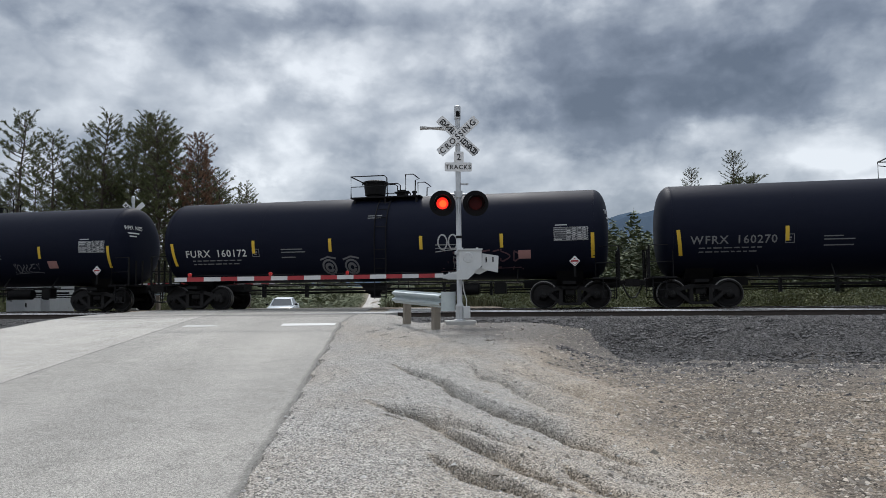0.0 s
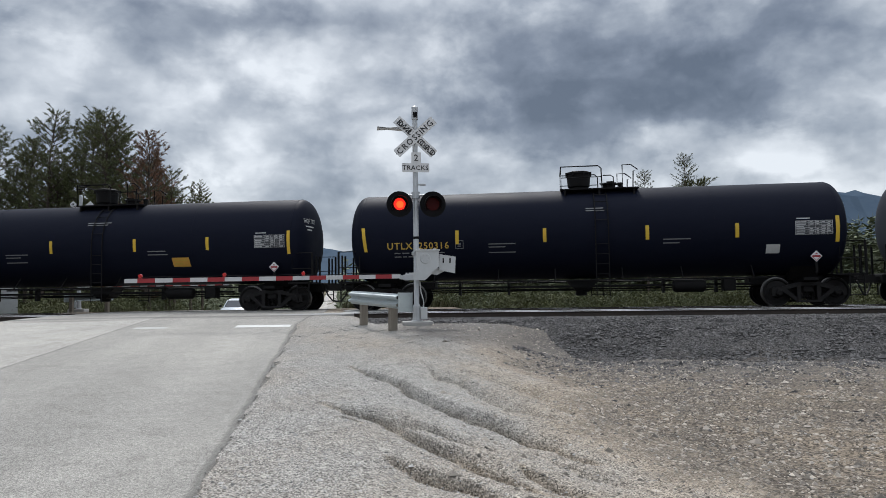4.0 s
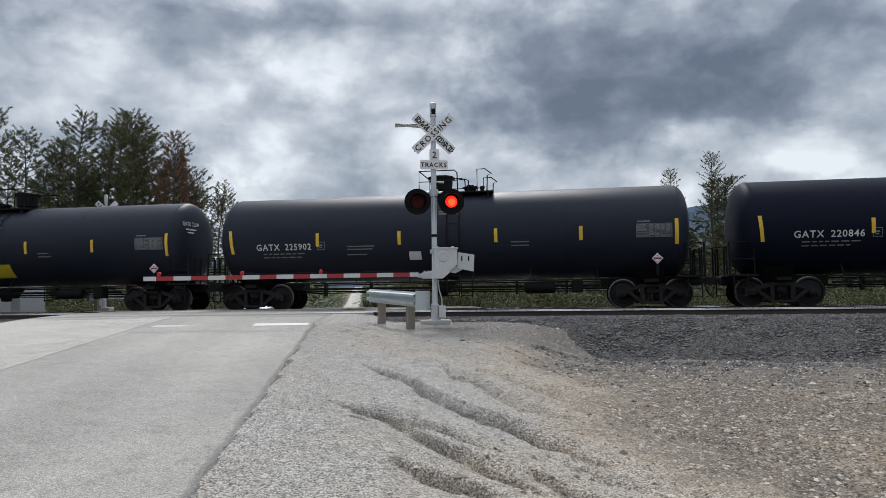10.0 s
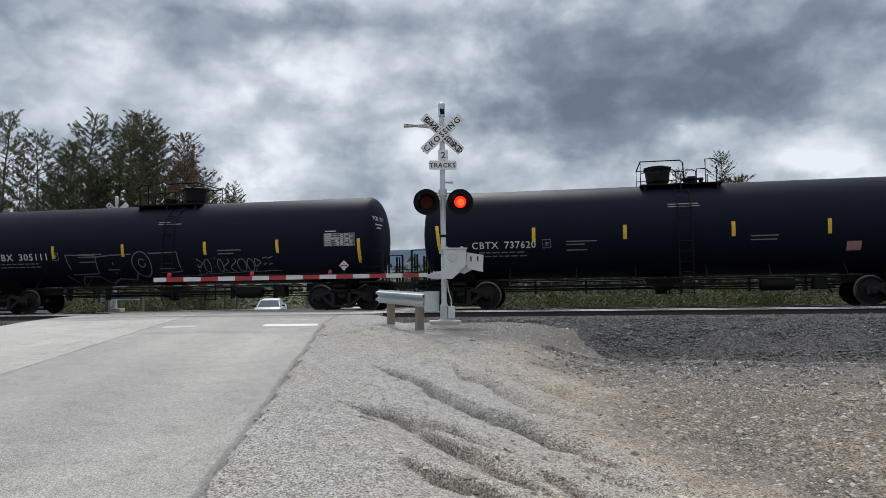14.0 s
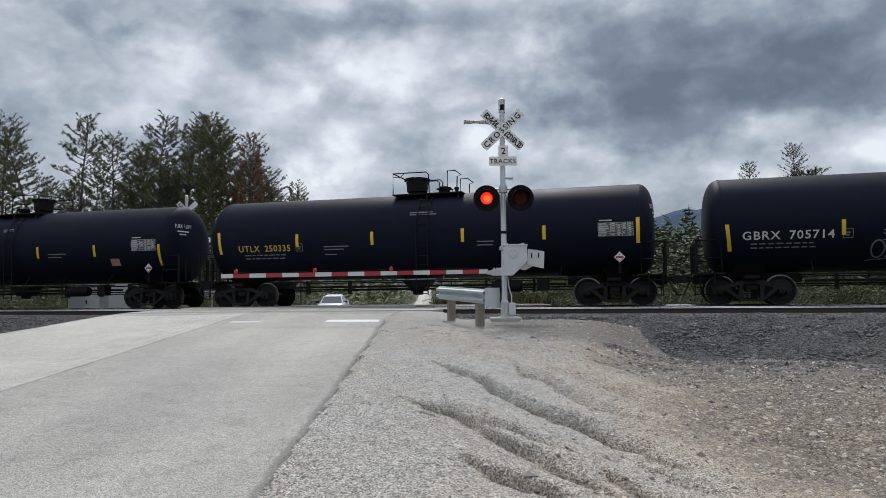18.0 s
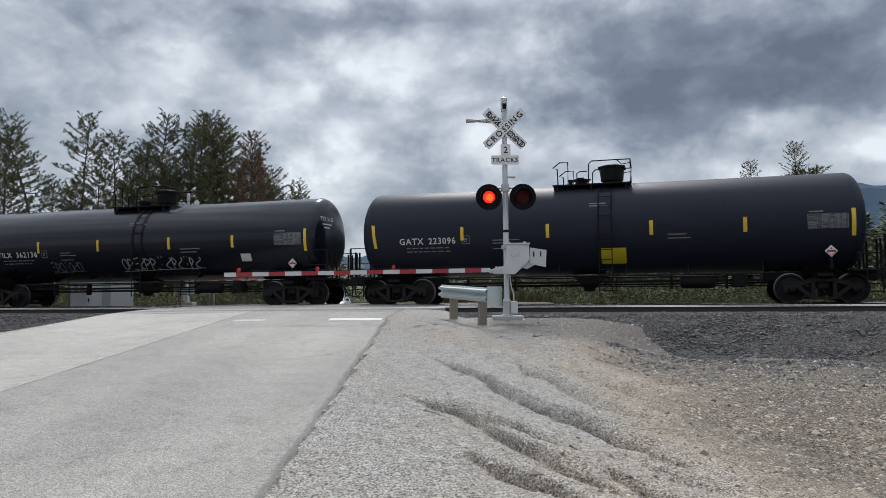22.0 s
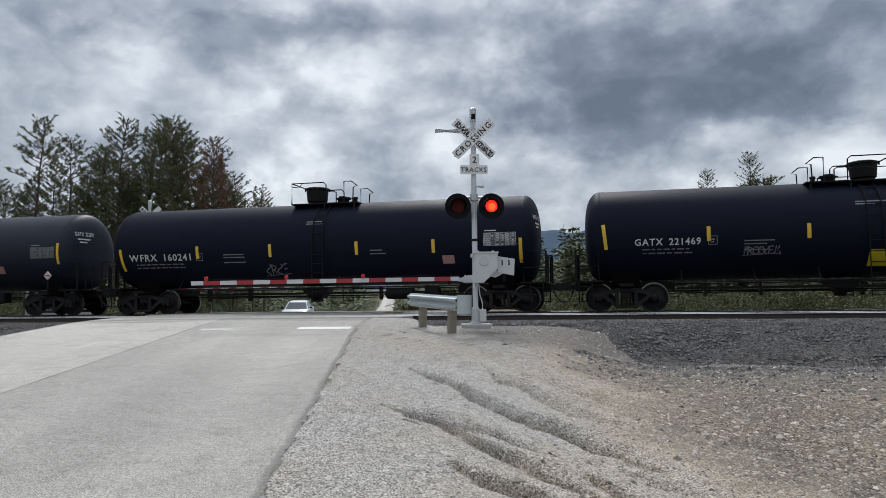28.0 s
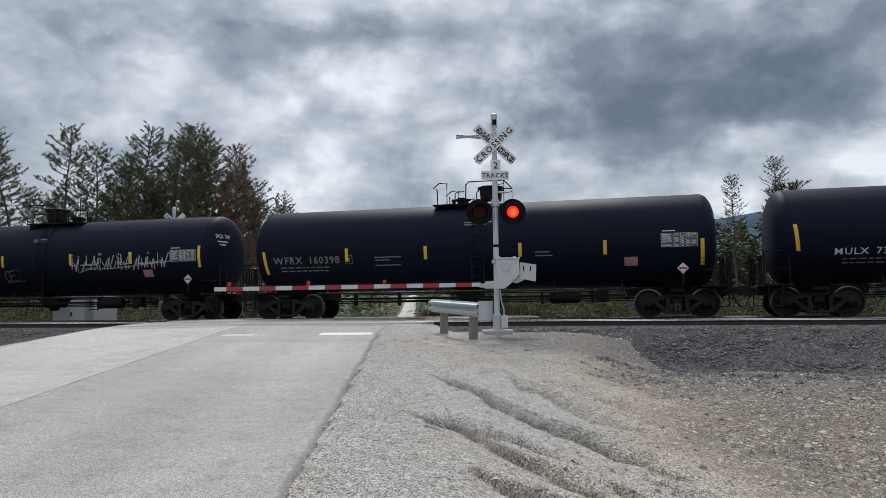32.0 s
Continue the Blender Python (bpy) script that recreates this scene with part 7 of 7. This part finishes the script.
def place_tree(proto, used, x, y, scale, turn, label):
    z = float(ground_z(x, y)[0])
    m = Matrix.LocRotScale((x, y, z), Euler((0, 0, turn)), (scale, scale, scale))
    if proto not in used:
        used.add(proto)
        proto.matrix_basis = m
        ob = proto
    else:
        ob = copy_thing(proto, Matrix.LocRotScale((x, y, z), Euler((0, 0, turn)), None))
        ob.scale = (scale, scale, scale)
    return tagged(ob, label, "pine tree", "pines beyond the tracks")


def build_trees():
    protos = [pine(1, 17.0, 0.6, 0.36, 0.74, 2.0, M_NEEDLE, 0.19, 10), pine(2, 17.0, -0.4, 0.22, 0.86, 2.1, M_NEEDLE, 0.18, 11), pine(3, 16.0, 0.3, 0.12, 0.88, 2.3, M_NEEDLE, 0.18, 10), pine(4, 14.0, 0.2, 0.16, 0.85, 2.0, M_NEEDLE_DRY, 0.18, 10), pine(5, 17.0, -1.8, 0.36, 0.70, 2.0, M_NEEDLE, 0.19, 10), pine(6, 6.0, 0.2, 0.10, 1.0, 1.1, M_NEEDLE, 0.15, 10), pine(7, 17.0, 0.1, 0.40, 0.90, 1.5, M_NEEDLE, 0.14, 10)]
    used = set()
    words = ("tall open pine with a bare lower trunk", "tall dense green pine", "broad dark green pine", "browning half-dead pine with rusty needles", "thin leaning pine with sparse crown", "small young pine in a clearing", "slender young pine with short limbs")
    rows = (
        (0, -35.7, 60.0, 17.4, 1.5), (0, -32.6, 60.2, 15.4, 5.0), (1, -28.8, 60.0, 17.0, 3.6), (0, -28.2, 64.0, 17.3, 0.6),
        (1, -26.1, 62.0, 17.3, 2.7), (2, -22.8, 58.0, 15.6, 3.0), (4, -20.6, 60.0, 15.3, 0.6),
        (3, -19.7, 58.0, 13.7, 4.6), (3, -21.6, 63.0, 14.0, 0.7), (0, -18.3, 60.0, 12.1, 2.4), (0, -17.3, 61.0, 10.9, 0.4), (0, -16.6, 62.0, 9.9, 3.2),
        (4, -36.0, 55.0, 15.0, 0.5), (1, -41.5, 58.0, 15.2, 3.6),
    )
    rows += (
        (1, -37.7, 66.0, 14.6, 4.6), (2, -33.3, 64.0, 13.3, 5.9), (1, -33.0, 67.0, 16.2, 1.8), (1, -30.6, 66.0, 14.6, 4.0),
        (2, -28.6, 62.5, 13.0, 4.3), (2, -25.9, 60.0, 12.6, 1.8), (2, -22.9, 66.0, 14.0, 0.0), (2, -37.4, 62.0, 11.6, 5.5),
        (2, -34.9, 66.0, 11.9, 3.6), (2, -30.4, 66.5, 12.4, 2.9), (2, -20.9, 66.0, 11.5, 4.8), (2, -44.5, 62.0, 13.4, 2.2), (0, -50.8, 62.0, 17.2, 1.8), (2, -47.6, 56.0, 13.2, 4.0), (2, -41.0, 64.0, 12.2, 0.9),
    )
    rows += (
        (1, -24.9, 64.5, 17.2, 2.0), (2, -24.2, 61.0, 13.0, 5.1), (2, -19.6, 63.0, 11.0, 1.9),
        (1, -31.6, 63.0, 15.2, 2.6),
    )
    rows += (
        (6, 30.5, 75.2, 17.6, 6.0), (5, 32.7, 76.2, 14.9, 1.9), (6, 26.7, 76.2, 16.0, 1.9),
    )
    for kind, x, y, h, turn in rows:
        base = (17.0, 17.0, 16.0, 14.0, 17.0, 6.0, 17.0)[kind]
        place_tree(protos[kind], used, x, y, (h + (0.9 if kind < 5 else 0.0)) / base, turn, words[kind])


build_trees()


def far_forest():
    """Woods beyond the clearing: thousands of ragged conifers in one mass, small spiky sprays on thin trunks."""
    rng = np.random.default_rng(21)
    tris = []

    def add(x, y, h, k=64, fine=0.088):
        z0 = float(road_z(y)) if y > 60 else 0.2
        t = rng.beta(1.1, 1.3, k)
        rad = h * 0.19 * (1 - t) ** 0.75 + 0.10
        a = rng.uniform(0, 6.283, k)
        c = np.stack([x + rad * np.cos(a) * rng.uniform(0.3, 1, k), y + rad * np.sin(a) * rng.uniform(0.3, 1, k), z0 + h * (0.10 + 0.88 * t)], -1)
        ln = h * fine * rng.uniform(0.6, 1.4, k)[:, None]
        out = np.stack([np.cos(a), np.sin(a), rng.uniform(-0.5, 0.7, k)], -1)
        side = np.stack([-np.sin(a), np.cos(a), rng.uniform(-0.3, 0.3, k)], -1)
        tris.append(np.stack([c - side * ln * 0.55, c + side * ln * 0.55, c + out * ln], 1))
        tris.append(np.array([[(x - 0.05, y, z0 - 1), (x + 0.05, y, z0 - 1), (x, y, z0 + h)], [(x, y, z0 + h * 0.90), (x + h * 0.012, y, z0 + h * 0.90), (x, y, z0 + h * 1.02)]]))
    for _ in range(2600):
        y = rng.uniform(120, 330)
        x = rng.uniform(-1.0, 1.15) * y
        road_x = -1.37 - 0.0848 * (y - 4.75) - 3.8
        if abs(x - road_x) < 5.8:
            continue
        add(x, y, rng.uniform(8, 14) * (1.0 if x < 0.12 * y else 1.25) * (0.85 if y < 200 else 1.15))
    for _ in range(260):
        y = rng.uniform(66, 110)
        x = rng.uniform(-78, -22)
        add(x, y, rng.uniform(5, 10), 220, 0.045)
    for _ in range(900):
        y = rng.uniform(105, 170)
        x = rng.uniform(0.05, 1.1) * y
        add(x, y, rng.uniform(10, 16.5) * min(1.0, 0.75 + 1.5 * (x / y - 0.05)), 300, 0.047)
    for _ in range(160):
        y = rng.uniform(70, 110)
        x = rng.uniform(0.05, 1.0) * y
        add(x, y, rng.uniform(2, 4.5), 420, 0.050)
    for i in range(640):
        y = rng.uniform(58, 150) if i < 240 else rng.uniform(150, 430)
        side_x = -1.37 - 0.0848 * (y - 4.75) + rng.choice((-7.6, 0.0)) * 1.0
        off = rng.uniform(1.2, 7.0) if i < 240 else rng.uniform(0.6, 9.0)
        x = side_x + (off if side_x > -3.0 - 0.0848 * (y - 4.75) else -off)
        add(x, y, rng.uniform(1.2, 3.4) if i < 240 else rng.uniform(3, 8), 200 if i < 240 else 110, 0.03 if i < 240 else 0.05)
    tagged(new("far_woods", tri_mesh("far_woods", np.concatenate(tris), M_WOODS)), "conifer woods beyond the tracks, haze put into their pale green", "woods", kind="stuff")


def undergrowth():
    """Grass and bushes along the far side of the tracks."""
    rng = np.random.default_rng(31)
    # bushes
    tips = []
    for i in range(800):
        q, s = (rng.uniform(6, 11), rng.uniform(-30, 45)) if i < 200 else (rng.uniform(7, 30), rng.uniform(-55, 60))
        p = on_track(s, q)
        rr = (p - EDGE).dot(ROAD_SIDE)
        if -ROAD_W - 2.5 < rr < 2.5 or abs(p.x + 20.3) < 2.6 and abs(p.y - 36.5) < 3:
            continue
        z0 = float(ground_z(p.x, p.y)[0])
        h, w = rng.uniform(0.5, 1.9), rng.uniform(0.5, 1.6)
        for _ in range(int(10 + 16 * h * w)):
            d = rng.normal(0, 1, 3)
            d /= np.linalg.norm(d)
            tips.append((p.x + d[0] * w * 0.8, p.y + d[1] * w * 0.8, z0 + h * 0.5 + abs(d[2]) * h * 0.5 - 0.1))
    tagged(new("bushes", tri_mesh("bushes", needle_sprays(rng, tips, 10, 0.14, (0.17, 0.17, 0.15)), M_SHRUB)), "olive-green bushes along the far embankment", "bushes", kind="stuff")
    n = 42000
    s, q = rng.uniform(-50, 55, n), 4.6 + 30 * rng.beta(1.0, 1.8, n)
    x, y = TRACK.x + TRACK_DIR.x * s + TRACK_SIDE.x * q, TRACK.y + TRACK_DIR.y * s + TRACK_SIDE.y * q
    r = (x - EDGE.x) * ROAD_SIDE.x + (y - EDGE.y) * ROAD_SIDE.y
    keep = (r > 1.2) | (r < -ROAD_W - 1.2)
    x, y = x[keep], y[keep]
    z = ground_z(x, y, False)[0]
    n = len(x)
    h, a = rng.uniform(0.15, 0.55, n), rng.uniform(0, 6.283, n)
    b = np.stack([x, y, z - 0.03], -1)
    w = np.stack([np.cos(a), np.sin(a), np.zeros(n)], -1) * 0.035
    top = b + np.stack([rng.normal(0, 0.12, n), rng.normal(0, 0.12, n), h], -1)
    tagged(new("grass", tri_mesh("grass", np.stack([b - w, b + w, top], 1), M_GRASS)), "dry and green grass on the far verge", "grass", kind="stuff")


def ridge(name, y, pts, depth, mat, label, seed, step=18.0, rough=6.0):
    """A long hill: a crest line over x, falling to both sides."""
    rng = np.random.default_rng(seed)
    xs = np.arange(pts[0][0], pts[-1][0] + 1, step)
    crest = np.interp(xs, [p[0] for p in pts], [p[1] for p in pts])
    crest = crest + rng.normal(0, rough * 0.25, len(xs)) + rough * np.sin(xs * 0.013 + seed) + rough * 0.5 * np.sin(xs * 0.041)
    rows = ((-1.0, -0.05), (-0.75, 0.18), (-0.5, 0.42), (-0.25, 0.74), (-0.1, 0.93), (0, 1.0), (0.3, 0.7), (1.0, -0.05))
    vs = []
    for f, k in rows:
        vs += [(x, y + depth * f + rng.normal(0, depth * 0.015), c * k + rng.normal(0, rough * 0.2) - 5) for x, c in zip(xs, crest)]
    n = len(xs)
    fs = [(i * n + j, i * n + j + 1, (i + 1) * n + j + 1, (i + 1) * n + j) for i in range(len(rows) - 1) for j in range(n - 1)]
    tagged(new(name, Geo().add(vs, fs).mesh(name, mat)), label, "hill", kind="structure")


far_forest()
undergrowth()
ridge("wooded_hill", 560, ((30, -6), (70, 6), (140, 26), (260, 40), (420, 48), (700, 46), (1000, 40)), 220, M_HILL, "wooded hillside beyond the clearing", 3, 14.0, 2.0)
ridge("distant_ridge", 2600, ((-2600, 110), (-900, 130), (-180, 175), (200, 230), (600, 285), (1000, 335), (1390, 385), (1900, 370), (2600, 300)), 700, M_HILLBLUE, "blue hazy forested ridge on the horizon", 5, 40.0, 10.0)



# ---- what moves ----
FLASH_START, FLASH_PERIOD = 2.2, 0.9555       # the right-hand light comes on at FLASH_START, each period


def motions():
    times = [0, 4, 8, 12, 16, 20, 24, 28, 32]
    for car, s in TRAIN:
        walk(car, [(t, car_pose(s - train_run(t))) for t in times])
    # wheels: the spin that shows from one thirtieth of a second to the next, their hubs being alike every third of a turn
    spin_times = [k / 10 for k in range(0, 321)]
    for car, s in TRAIN:
        t_in, t_out = max(0.0, (s - 24) / 25.9), min(32.0, (s + 34) / 24.7)
        for truck in car.children:
            if not truck.name.startswith("truck"):
                continue
            for ws in truck.children:
                if not ws.name.startswith("wheelset"):
                    continue
                base = ws.matrix_basis.copy()
                rows, turn, last = [(0, base)], 0.0, None
                for t in spin_times:
                    if t < t_in or t > t_out or t == 0:
                        continue
                    per = math.degrees((24.75 + 0.0364 * t) / 30 / WHEEL_R)
                    step = -(per - 120.0) * 3.0
                    turn += step
                    rows.append((t, base @ Matrix.Rotation(radians(-turn), 4, "Y")))
                if rows[-1][0] < 32:
                    rows.append((32, rows[-1][1]))
                walk(ws, rows)
    # flashing lights: an added dark shutter covers each lamp in turn to imitate switching
    for pair in (SHUTTERS, FAR_SHUTTERS):
        for side, sh in enumerate(pair):
            x, z = (-0.395, 0.39)[side], 2.81
            down, up = pose(x, -0.20, z), pose(x, -0.150, z + 0.001)
            rows, k = [], -5
            events = []
            while True:
                t_on = FLASH_START + FLASH_PERIOD * k
                if t_on > 33:
                    break
                events += [(t_on, 0), (t_on + FLASH_PERIOD / 2, 1)]        # 0: right lit, 1: left lit
                k += 1
            lit_now = [e for e in events if e[0] <= 0][-1][1]
            lit = lambda which: (which == 0) == (side == 1)
            rows.append((0, up if lit(lit_now) else down))
            for t, which in events:
                if 0.1 < t < 31.9:
                    rows.append((t - 0.034, rows[-1][1]))
                    rows.append((t, up if lit(which) else down))
            rows.append((32, rows[-1][1]))
            walk(sh, rows)


motions()
